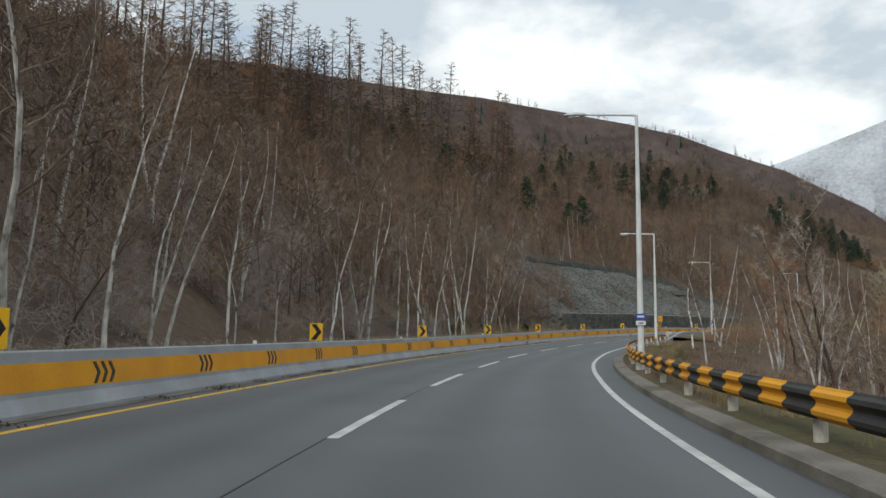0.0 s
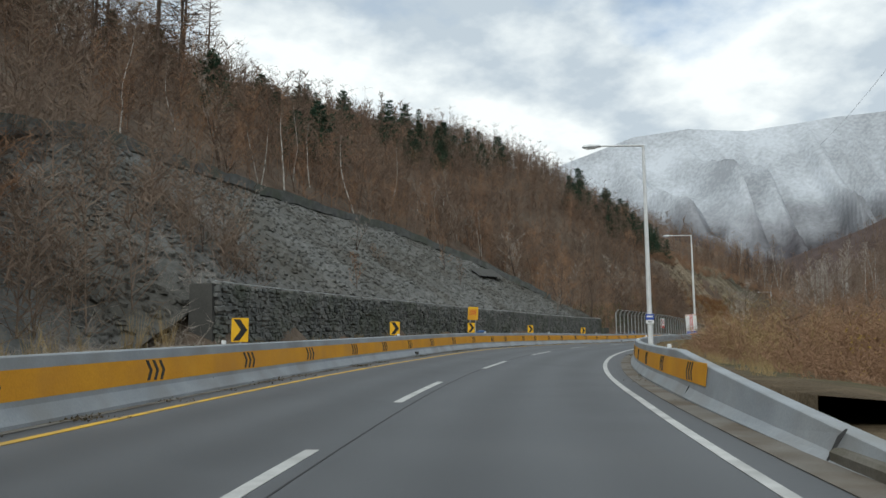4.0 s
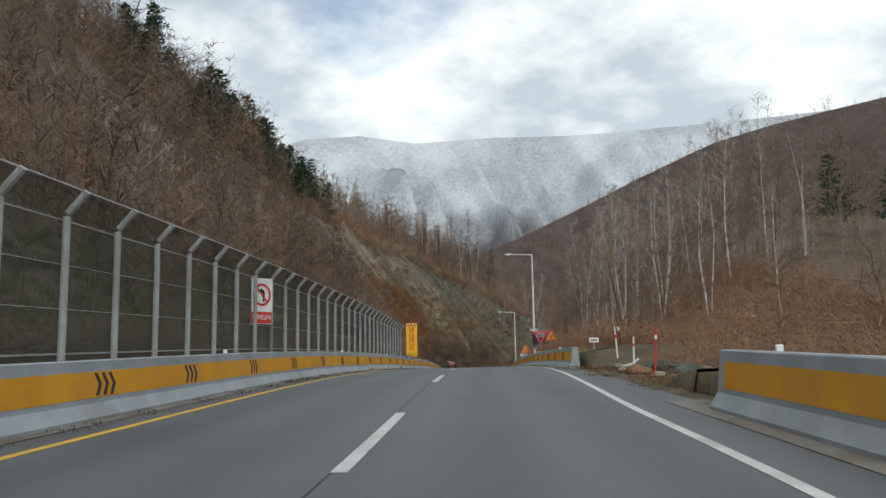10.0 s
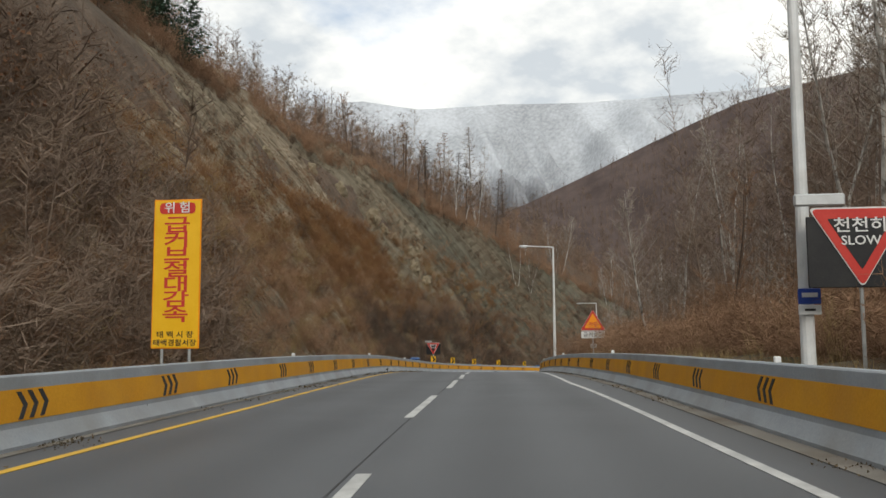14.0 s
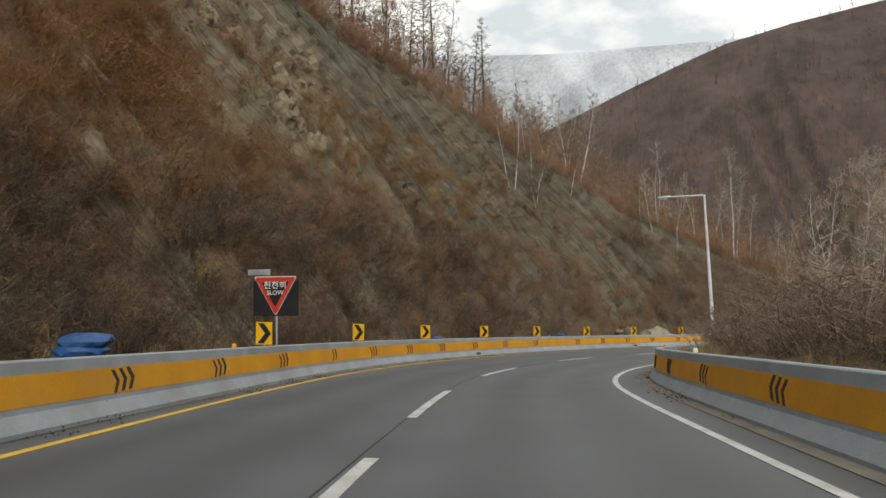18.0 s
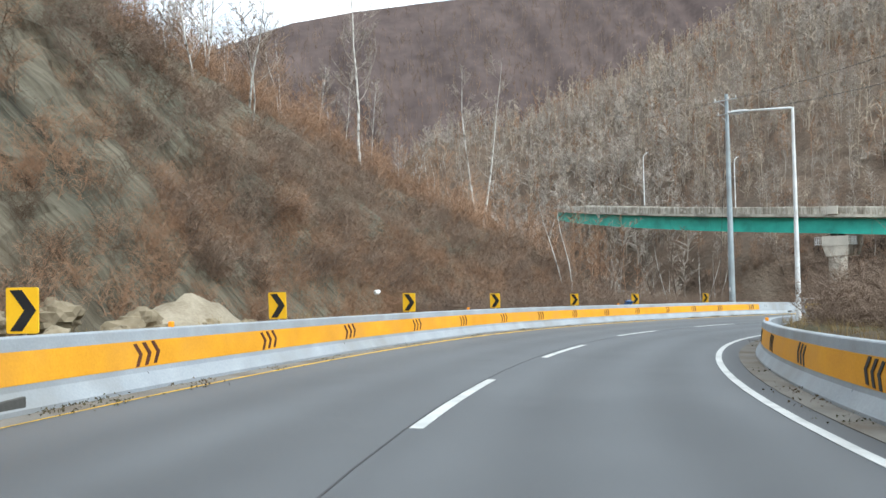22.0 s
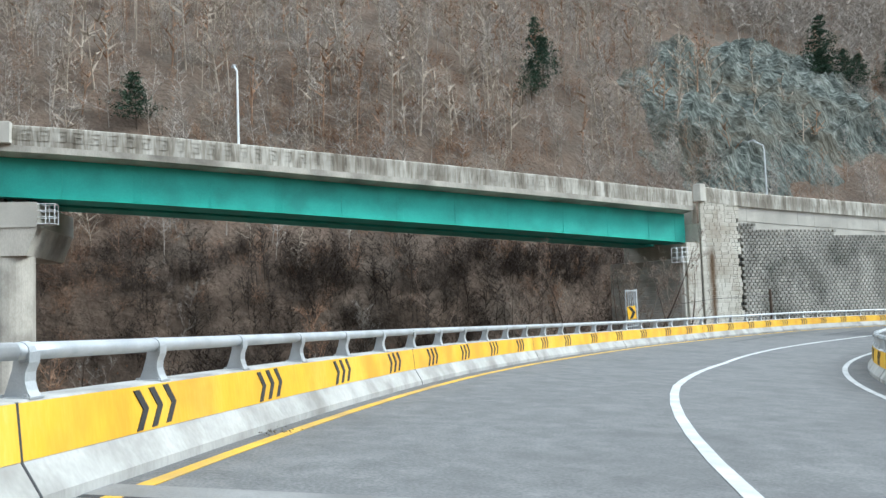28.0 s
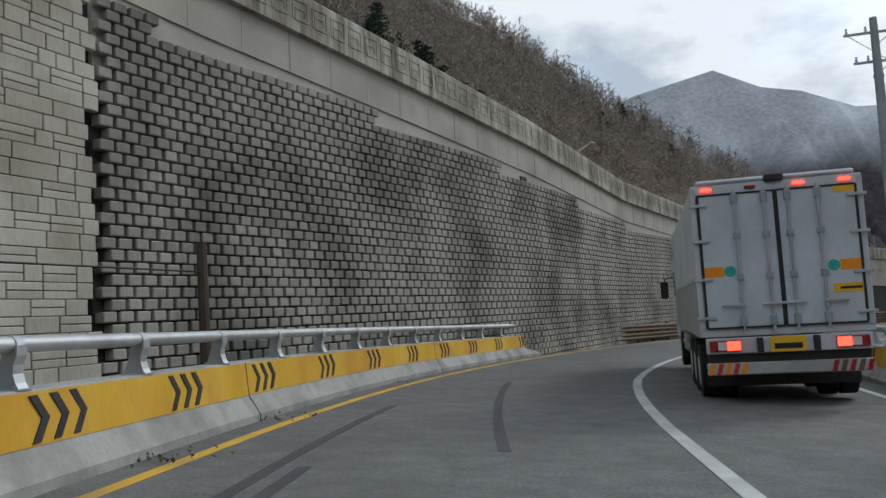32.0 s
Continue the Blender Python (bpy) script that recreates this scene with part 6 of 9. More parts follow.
for k in range(5200):
    s, u = sr.uniform(92, 172), sr.uniform(0.02, 0.98)
    q = scree(s, u)
    kk = sr.randrange(7)
    m = Matrix.Translation(q) @ pose(0, 0, 0, sr.uniform(-40, 40), sr.uniform(-30, 30), sr.uniform(0, 360)) @ Matrix.Diagonal((0.8, 0.8, 0.9, 1))
    rest.append((moved(STONE_ARR[kk][0], m), STONE_ARR[kk][1]))
tagged(joined("slope_stones", rest, M_SCREE, slope), "loose grey stones on the slope", kind="stuff")
# sheet painted with a hollow's shade on the slope, the low stone crest above
hollow = sheet("hollow", 148.5, 155, 0.6, np.linspace(0, 1, 5), lambda s, u: at(s, WD - 6.0 - u * 1.2, scree_top(s) * 0.0 + 6.9 + (s - 150) * 0.05 + u * 0.9), M_RECESS, "dark sheet as hollow shade on the stone slope", "slope")
crest = tagged(part("slope_crest", mesh("slope_crest", *loft([[at(s, WD - 1.1 - (scree_top(s) - 2.6) / 0.76 - a, scree_top(s) + b + sr.uniform(-0.1, 0.1)) for a, b in ((-0.35, 0.0), (-0.3, 0.7), (0.5, 0.75), (0.6, -0.4))] for s in np.arange(90, 166, 1.0)]), M_STONE)), "low stone crest along the slope's top", "wall", kind="structure")

# the rock cutting ----------------------------------------------------------------------------------
def cliff_top(s):
    return float(np.interp(s, [238, 250, 265, 285, 310, 335, 355, 372, 388, 402], [9, 14, 20, 27, 30, 29, 24, 17, 11, 5]))


def cliff_run(s):
    """How far back the face leans for each metre of height."""
    return float(np.interp(s, [238, 260, 300, 340, 370, 402], [0.95, 0.72, 0.56, 0.50, 0.62, 1.1]))


def cliff(s, u):
    top = cliff_top(s)
    h = 0.2 + u * top
    back = 7.7 + float(np.interp(s, [330, 400], [0, 1.6])) + h * cliff_run(s) + 3.0 * u ** 3
    p = Vector((s * 0.11, h * 0.06, 1.0))
    a = noise.fractal(p, 1.0, 2.1, 3)
    # steep ribs of tilted strata
    k = s + 0.5 * h
    rib = noise.noise(Vector((k * 0.35, h * 0.07, 4.0)))
    rib2 = noise.noise(Vector((k * 1.1, h * 0.12, 9.0)))
    rib3 = noise.noise(Vector((k * 2.4, h * 0.30, 15.0)))
    hollow = max(0.0, noise.noise(Vector((k * 0.16, h * 0.14, 21.0))) - 0.15)
    amp = min(1.0, h / 4 + 0.15)
    back += amp * (0.7 * a + 0.8 * (1 - abs(rib)) ** 3 + 0.45 * (1 - abs(rib2)) ** 2 + 0.22 * rib3 + 1.6 * hollow - 0.8)
    return at(s, -back, h)


cutting = sheet("rock_cutting", 238, 403, 0.55, np.linspace(0, 1, 60), cliff, M_ROCK, "tall brown and grey rock cutting beside the road", "cliff", False)
cutting.data.materials.append(M_ROCKGREY)
for pol in cutting.data.polygons:  # towards the spur the stone turns grey green
    i, j = divmod(pol.vertices[0], 60)
    if 0.55 * i + 238 + 5 * noise.noise(Vector((i * 0.09, j * 0.07, 31.0))) + 0.12 * j > 340:
        pol.material_index = 1
# the beds of the rock run steeply down along the road: a field of across-bed and along-bed distance for the stone's grain
field = cutting.data.attributes.new("strata", "FLOAT_VECTOR", "POINT")
bed = []
for i in range(int((403 - 238) / 0.55) + 1):
    s = 238 + (403 - 238) * i / int((403 - 238) / 0.55)
    for u in np.linspace(0, 1, 60):
        h = 0.2 + u * cliff_top(s)
        bed.append((s + 0.5 * h, h * 0.09, s * 0.03))
field.data.foreach_set("vector", np.array(bed, np.float32).ravel())


def boulder(p, r, mat, name, label, category, group="", flat=0.8, seed=0, parent=None):
    bm = bmesh.new()
    bmesh.ops.create_icosphere(bm, subdivisions=3, radius=r)
    for q in bm.verts:
        n = noise.noise(q.co * (1.6 / r) + Vector((seed, 0, 0))) + 0.5 * noise.noise(q.co * (4.5 / r) + Vector((0, seed, 0)))
        q.co = Vector((q.co.x, q.co.y, q.co.z * flat)) * (1 + 0.45 * n)
        q.co = Vector(round(c / (0.22 * r)) * 0.22 * r * 0.6 + c * 0.4 for c in q.co)
    return tagged(part(name, bm, mat, parent, "", Matrix.Translation(p)), label, category, group)


for k, (s, u, r) in enumerate(((326, 0.62, 1.0), (327.2, 0.58, 0.6), (328.5, 0.55, 0.75), (330.3, 0.50, 0.7), (329.6, 0.43, 0.7), (331.2, 0.38, 0.55), (330.6, 0.41, 0.4), (333.5, 0.52, 0.5), (342.5, 0.48, 0.45), (341.5, 0.31, 0.4), (307, 0.68, 0.8), (322.0, 0.70, 0.9), (318, 0.74, 0.7))):
    boulder(cliff(s, u) + Vector((0, 0, 0)), r, M_ROCKPALE, "rock_outcrop", "pale yellowish rock standing out of the cutting", "rock", "pale rocks in the cutting", 1.3, k)
for k, (s, d, h, r) in enumerate(((362.5, -7.3, 0.75, 0.4), (364, -7.9, 0.85, 0.5), (360.8, -7.4, 0.7, 0.3), (361.6, -6.8, 0.7, 0.25), (363.4, -6.9, 0.7, 0.3), (365.2, -7.2, 0.75, 0.33), (359.2, -7.3, 0.7, 0.22), (366.8, -7.1, 0.72, 0.25), (364.6, -6.6, 0.7, 0.2), (358, -6.7, 0.7, 0.16), (362.0, -8.4, 1.1, 0.45), (360.2, -8.2, 1.0, 0.35), (368.3, -6.9, 0.7, 0.2), (378.0, -9.2, 1.6, 0.14), (11.0, -7.3, 0.7, 0.3), (214.4, -4.55, 0.02, 0.2))):
    boulder(at(s, d, h), r, M_ROCKPALE if r != 0.14 else M_SIGNWHT, "fallen_rock", "pale fallen rock at the foot of the slope", "rock", "fallen rocks", 0.7, k + 20)

# upper road: viaduct, abutment and the great wall ------------------------------------------------------
def line_at(pts, u):
    """A place and sideways direction on a polyline of (x, y, z), u from 0."""
    p = [Vector(q) for q in pts]
    i = min(int(u), len(p) - 2)
    f = u - i
    a = [p[max(i - 1, 0)], p[i], p[i + 1], p[min(i + 2, len(p) - 1)]]
    c = 0.5 * (2 * a[1] + (a[2] - a[0]) * f + (2 * a[0] - 5 * a[1] + 4 * a[2] - a[3]) * f * f + (3 * a[1] - a[0] - 3 * a[2] + a[3]) * f ** 3)
    t = (-(a[0]) + a[2] + 0.0 * c)
    t = Vector((a[2].x - a[0].x + (a[3].x - a[1].x - a[2].x + a[0].x) * f, a[2].y - a[0].y + (a[3].y - a[1].y - a[2].y + a[0].y) * f, 0)).normalized()
    return c, Vector((t.y, -t.x, 0)), t


# girder's near lower edge, from the abutment northwards
GIRD = [(302.7, 210.3, -1.75), (306.6, 230.0, -0.5), (311.8, 251.0, 0.75), (324.0, 268.5, 2.1), (349.0, 285.5, 4.4), (385, 299, 7.2)]


def along_line(pts, u0, u1, n, prof):
    """prof of (sideways, up); sideways positive away from the valley road."""
    out = []
    for i in range(n + 1):
        c, side, t = line_at(pts, u0 + (u1 - u0) * i / n)
        out.append([c + side * a + Vector((0, 0, h)) for a, h in prof])
    return out


def line_part(name, pts, u0, u1, n, prof, mat, parent=None, label=""):
    v, f = loft(along_line(pts, u0, u1, n, prof))
    return part(name, mesh(name, v, f, mat), parent=parent, label=label)


viaduct = thing("viaduct", Matrix.Translation((306, 230, -0.5)), "green steel girder viaduct with a weathered concrete parapet", "bridge")
vinv = viaduct.matrix_basis.inverted()


def vpart(name, u0, u1, n, prof, mat, label="", parent=None):
    secs = [[vinv @ p for p in sec] for sec in along_line(GIRD, u0, u1, n, prof)]
    v, f = loft(secs)
    return part(name, mesh(name, v, f, mat), parent=parent or viaduct, label=label)


bolt_me = bpy.data.meshes.new("bolt_row")
bb = boxed(((0, 0, 0), (0.36, 0.03, 0.035)), bevel=0.008)
bb.to_mesh(bolt_me)
bb.free()
bolt_me.materials.append(M_BOLT)
for k, off in enumerate((0.0, 3.4)):
    g = vpart("girder", 0, 5, 40, [(off, 0), (off, 1.95), (off + 0.06, 1.95), (off + 2.0, 1.95), (off + 2.0, 0)], M_GREEN, "green painted steel girder")
    vpart("flange", 0, 5, 40, [(off - 0.16, -0.04), (off - 0.16, 0.0), (off + 2.16, 0.0), (off + 2.16, -0.04)], M_GREEN, "", g)
    if k == 0:
        for u in np.arange(0.06, 5, 0.165):
            c, side, t = line_at(GIRD, float(u))
            q = vinv @ (c - side * 0.012)
            m = Matrix.Translation(q) @ Matrix.Rotation(math.atan2(t.y, t.x), 4, "Z")
            if int(round((u - 0.06) / 0.165)) % 2 == 0:
                sp_ = part("splice_plate", boxed(((0, 0, 0.98), (0.42, 0.02, 1.86)), bevel=0.004), M_GREEN, g, "", m)
                for z in np.arange(0.14, 1.86, 0.13):
                    part("bolt_row", bolt_me, parent=sp_, m=Matrix.Translation((0, -0.02, float(z))))
            else:
                part("stiffener", boxed(((0, 0, 0.98), (0.025, 0.03, 1.9))), M_GREEN, g, "", m)
vpart("slab", -0.0, 5, 40, [(-0.95, 2.1), (-0.95, 2.42), (7.0, 2.42), (7.0, 2.1), (5.5, 1.96), (0.2, 1.96)], M_CONC, "concrete deck slab")
par = vpart("parapet", 0, 5, 40, [(-0.95, 2.42), (-0.95, 3.38), (-0.90, 3.42), (-0.72, 3.42), (-0.68, 3.38), (-0.68, 2.42)], M_PARAPET, "weathered concrete parapet")
vpart("parapet", 0, 5, 40, [(6.7, 2.42), (6.7, 3.40), (7.0, 3.40), (7.0, 2.42)], M_CONC, "weathered concrete parapet")
for u in np.arange(0.03, 5, 0.028):  # cast ribs
    c, side, t = line_at(GIRD, float(u))
    m = Matrix.Translation(vinv @ (c - side * 0.955)) @ Matrix.Rotation(math.atan2(t.y, t.x), 4, "Z")
    if rng.random() < 0.8 and u > 2.2:
        part("rib", boxed(((0, 0, 2.92 + rng.choice((-0.12, 0, 0.1))), (rng.choice((0.10, 0.22, 0.34)), 0.03, rng.choice((0.5, 0.66, 0.3))))), M_CONC2 if rng.random() < 0.25 else M_CONC, par, "", m)
c, side, t = line_at(GIRD, 2.0)
part("joint_block", boxed(((0, 0.1, 2.95), (1.3, 0.4, 1.05)), bevel=0.02), M_CONC2, viaduct, "pale block over the pier", Matrix.Translation(vinv @ (c - side * 0.95)) @ Matrix.Rotation(math.atan2(t.y, t.x), 4, "Z"))


def cage(m, parent):
    ob = part("inspection_cage", boxed(((0, 0, 0.02), (0.9, 0.7, 0.04))), M_SIGNWHT, parent, "white steel inspection cage", m)
    bm = bmesh.new()
    for x in (-0.42, 0, 0.42):
        for y in (-0.32, 0.32):
            tube([(x, y, 0), (x, y, 1.0)], 0.022, 6, bm)
    for z in (0.35, 0.68, 1.0):
        for y in (-0.32, 0.32):
            tube([(-0.42, y, z), (0.42, y, z)], 0.02, 6, bm)
        for x in (-0.42, 0.42):
            tube([(x, -0.32, z), (x, 0.32, z)], 0.02, 6, bm)
    part("bars", bm, M_SIGNWHT, ob)


pier = thing("bridge_pier", Matrix.Translation((c.x, c.y, -13)) @ Matrix.Rotation(math.atan2(t.y, t.x), 4, "Z"), "stained concrete bridge pier with a wide cap", "bridge pier")
capz = c.z + 13
part("column", tube([(0, -0.9, 0), (0, -0.9, capz - 3.0)], 1.15, 24), M_CONC, pier)
part("cap", plate(rounded([(-1.6, capz - 1.6), (1.6, capz - 1.6), (1.6, capz - 0.35), (-1.6, capz - 0.35)], 0.08, 2), 0.35, -6.6), M_CONC2, pier, "pale concrete cap")
part("haunch", plate([(-1.1, capz - 3.0), (1.1, capz - 3.0), (1.6, capz - 1.6), (-1.6, capz - 1.6)], 0.3, -6.4), M_CONC, pier)
for x in (-1.0, 1.0):
    part("bearing", boxed(((x * 0.5, -0.9, capz - 0.18), (0.6, 0.6, 0.34))), M_RECESS, pier)
for x in (-2.0, 2.0):
    cage(Matrix.Translation((x, 0.0, capz - 1.45)), pier)

# line of the wall's face, southwards from the abutment: x, y, top of the block panel
FACEW = [(301.9, 209.8, -0.25), (301.4, 206.0, -0.5), (300.7, 203.2, -0.7), (298.4, 195.2, -1.2), (296.4, 187.9, -1.65), (293.6, 175, -2.4), (288.5, 160, -3.2), (280, 143, -4.2), (268, 128, -5.0)]
WALL_Z = -9.6


def wall_section(pts, prof):
    out = []
    for i, (x, y, z) in enumerate(pts):
        a, b = Vector(pts[max(i - 1, 0)][:2]), Vector(pts[min(i + 1, len(pts) - 1)][:2])
        t = (b - a).normalized()
        n = Vector((-t.y, t.x))  # away from the road, as the wall runs south
        out.append([(x + n.x * o, y + n.y * o, (z + h) if h > -50 else WALL_Z) for o, h in prof])
    return out


# wall body in the dark tone, painted as shade between the blocks
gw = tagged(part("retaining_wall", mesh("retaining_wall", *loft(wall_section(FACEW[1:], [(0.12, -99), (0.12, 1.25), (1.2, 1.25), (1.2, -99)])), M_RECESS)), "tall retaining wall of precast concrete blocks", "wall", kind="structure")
cop = part("coping", mesh("coping", *loft(wall_section(FACEW[1:], [(-0.02, 0.25), (-0.02, 1.28), (0.9, 1.28), (0.9, 0.25)])), M_CONC2), parent=gw, label="plain pale concrete coping")
part("backing", mesh("backing", *loft(wall_section(FACEW[1:], [(0.02, -1.25), (0.02, 0.24), (0.5, 0.24), (0.5, -1.25)])), M_CONC2), parent=gw, label="pale stepped concrete above the blocks")
upar = part("parapet", mesh("parapet", *loft(wall_section(FACEW, [(-0.16, 1.28), (-0.16, 2.28), (-0.10, 2.34), (0.12, 2.34), (0.15, 2.28), (0.15, 1.28)])), M_PARAPET), parent=gw, label="weathered parapet with a raised pattern")


def wall_point(u, z, out=0.0):
    """A pose on the wall's face, u metres south of the abutment corner; x along the wall southwards, -y towards the road."""
    for (x0, y0, z0), (x1, y1, z1) in zip(FACEW, FACEW[1:]):
        ln = math.hypot(x1 - x0, y1 - y0)
        if u <= ln or (x1, y1) == FACEW[-1][:2]:
            f = u / ln
            t = Vector((x1 - x0, y1 - y0)).normalized()
            n = Vector((-t.y, t.x))
            p = Vector((x0 + (x1 - x0) * f, y0 + (y1 - y0) * f)) - n * out
            return Matrix.Translation((p.x, p.y, z)) @ Matrix.Rotation(math.atan2(t.y, t.x), 4, "Z"), z0 + (z1 - z0) * f
        u -= ln


u = 4.6
while u < 74:  # joints between the coping's slabs
    m, zt = wall_point(u, 0, 0.0)
    part("slab_joint", boxed(((0, -0.012, 0.765), (0.05, 0.03, 1.0))), M_CONC, cop, "", Matrix.Translation((0, 0, zt)) @ m)
    u += 1.55
# raised pattern on the upper parapet
bm = plate([(-0.28, -0.2), (-0.28, 0.33), (0.29, 0.33), (0.29, -0.23), (-0.2, -0.23), (-0.2, 0.11), (0.19, 0.11), (0.19, -0.09), (0.135, -0.09), (0.135, 0.055), (-0.145, 0.055), (-0.145, -0.175), (0.235, -0.175), (0.235, 0.275), (-0.225, 0.275), (-0.225, -0.2)], -0.011, 0.011)
bmesh.ops.triangulate(bm, faces=[f for f in bm.faces if len(f.verts) > 4])
pat_me = bpy.data.meshes.new("relief")
bm.to_mesh(pat_me)
bm.free()
pat_me.materials.append(M_PARAPET)
u = 0.9
while u < 74:
    m, zt = wall_point(u, 0)
    part("relief", pat_me, parent=upar, m=Matrix.Translation((0, 0, zt + 1.80)) @ wall_point(u, 0, 0.165)[0])
    u += 0.72

for k in range(76):  # the same pattern along the viaduct
    c, side, t = line_at(GIRD, 0.03 + 0.036 * k)
    part("relief", pat_me, parent=par, m=Matrix.Translation(vinv @ (c - side * 0.957 + Vector((0, 0, 2.93)))) @ Matrix.Rotation(math.atan2(t.y, t.x), 4, "Z"))
# pilaster of ashlar at the abutment
ab = tagged(part("abutment", boxed(((303.3, 207.9, -5.2), (2.6, 3.7, 9.4))), M_ASHLAR, None), "ashlar-faced concrete abutment with rust stains", "abutment", kind="structure")
# shelf in the darker block tone, putting under-deck shade into its colour
part("shelf", boxed(((305.2, 210.75, -6.4), (6.4, 2.2, 6.9)), bevel=0.03), M_BLOCK, ab, "bearing shelf below the girders")
part("end_post", boxed(((301.75, 209.75, 1.60), (0.6, 0.62, 1.2)), bevel=0.03), M_CONC2, ab, "pale end post")
part("back_wall", boxed(((305.8, 209.3, -1.0), (6.4, 0.5, 4.0))), M_CONC, ab)
cage(Matrix.Translation((302.0, 211.9, -3.2)), ab)
part("corner_strip", boxed(((301.93, 211.80, -6.2), (0.30, 0.16, 6.6)), bevel=0.02), M_CONC2, ab, "pale concrete corner strip")
for k in range(20):  # courses on the shaded face below the girders
    part("course", boxed(((305.2, 211.86, -9.4 + 0.30 * k), (6.3, 0.06, 0.27)), bevel=0.012), M_BLOCK, ab)


def block_mesh(w, d, h, mat, name, bev=0.02):
    bm = bmesh.new()
    box(bm, (0, 0, 0), (w, d, h), None, bev)
    me = bpy.data.meshes.new(name)
    bm.to_mesh(me)
    bm.free()
    me.materials.append(mat)
    return me


ash = [block_mesh(w, 0.14, h, M_ASHLAR, "ashlar_block", 0.012) for w, h in ((0.66, 0.27), (0.46, 0.27), (0.34, 0.27), (0.66, 0.13), (0.90, 0.27))]
zz = -8.9
row = 0
ash_todo = []
while zz < 1.1:
    u = 0.05
    while u < 3.75:
        k = (2 if row % 2 else 1) if u < 0.06 else rng.randrange(5)
        w = (0.66, 0.46, 0.34, 0.66, 0.90)[k]
        if u + w > 3.8:
            k, w = 2, 0.34
            if u + w > 3.85:
                break
        m, _ = wall_point(u + w / 2, zz + 0.14, 0.06)
        ash_todo.append((k, m))
        if k == 3:
            m2, _ = wall_point(u + w / 2, zz + 0.14 + 0.07, 0.06)
            m, _ = wall_point(u + w / 2, zz + 0.065, 0.06)
            ash_todo[-1] = (3, m)
            ash_todo.append((3, m2))
        u += w + 0.02
    # the lower return under the girder
    if zz < -2.1:
        for q in (0.35, 0.83, 1.31):
            ash_todo.append((1, Matrix.Translation((301.95, 209.75 + q, zz + 0.14)) @ Matrix.Rotation(radians(-90), 4, "Z")))
    zz += 0.283
    row += 1
for k, m in ash_todo:
    part("ashlar_block", ash[k], parent=ab, m=m)

# block panel: staggered blocks standing proud of a wall coloured dark as recess shade
BLK = block_mesh(0.30, 0.24, 0.195, M_BLOCK, "precast_block", 0.018)
barr = (np.array([v.co[:] for v in BLK.vertices]), [tuple(p.vertices) for p in BLK.polygons])
rest, near_blocks = [], []
row = 0
zz = WALL_Z + 0.5
while zz < 0.2:
    u = 4.0 + (0.185 if row % 2 else 0)
    while u < 76:
        m, zt = wall_point(u, zz, 0.02 + rng.uniform(-0.012, 0.012))
        step_top = math.floor((zt + 0.15) / 0.45) * 0.45
        if zz < step_top:
            m = m @ pose(0, 0, 0, rng.uniform(-4, 4), 0, rng.uniform(-3, 3))
            if 5 < u < 11 and -5.6 < zz < -3.0 and len(near_blocks) < 290:
                near_blocks.append(m)
            else:
                rest.append((moved(barr[0], m), barr[1]))
        u += 0.37
    zz += 0.225
    row += 1
tagged(joined("block_panel", rest, M_BLOCK, gw), "precast blocks of the wall", kind="stuff")
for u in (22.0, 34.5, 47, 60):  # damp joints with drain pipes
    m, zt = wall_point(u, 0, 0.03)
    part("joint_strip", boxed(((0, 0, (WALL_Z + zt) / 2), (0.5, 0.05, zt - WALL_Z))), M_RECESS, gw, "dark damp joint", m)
st = thing("old_post", Matrix.Translation((299.4, 205.7, -8.6)), "weathered grey wooden post by the wall", "post")
part("shaft", tube([(0, 0, 0), (0.03, 0.02, 3.4)], [0.11, 0.09], 8), M_BARK, st)
part("wire", tube([(0.02, 0, 2.9), (0.6, 5, 2.9), (1.2, 9, 2.6)], 0.015, 4), M_CABLE, st)


def upper_lamp(x, y, z, tall, turn):
    lamp = thing("street_lamp", Matrix.Translation((x, y, z)) @ Matrix.Rotation(radians(turn), 4, "Z"), "slim street lamp on the upper road", "street lamp", "lamps on the upper road")
    part("pole", tube([(0, 0, -1.5), (0, 0, tall - 1.1), (-0.1, 0, tall - 0.6), (-0.9, 0, tall - 0.1)], [0.09, 0.06, 0.055, 0.05], 8), M_POLE, lamp)
    part("lamp_head", boxed(((-1.1, 0, tall - 0.05), (0.6, 0.24, 0.12)), bevel=0.04), M_GALV, lamp)


for x, y, z, tall, turn in ((315.6, 237.4, 2.4, 8.2, 170), (354.5, 277.3, 9.5, 8.6, 140), (308.6, 190.9, 0.6, 7.8, -175), (297.2, 160.1, -2.2, 7.6, 30), (334, 262, 6, 8, 150)):
    upper_lamp(x, y, z, tall, turn)
up_post = thing("short_post", Matrix.Translation((300.5, 171, -1.5)), "short slanted grey post above the wall", "post")
part("shaft", tube([(0, 0, -1), (0.1, 0, 3.2)], 0.08, 8), M_GALV, up_post)

# rock outcrop on the far hill
def crag_place(u, v):
    """The bare patch of the hillside: u uphill, v along, both 0 to 1."""
    return 319 + 38 * u, 160 - 24 * u + (17 * (1 - u) + 20 * max(math.sin(math.pi * u), 0) ** 0.8 + 4) * (2 * v - 1)


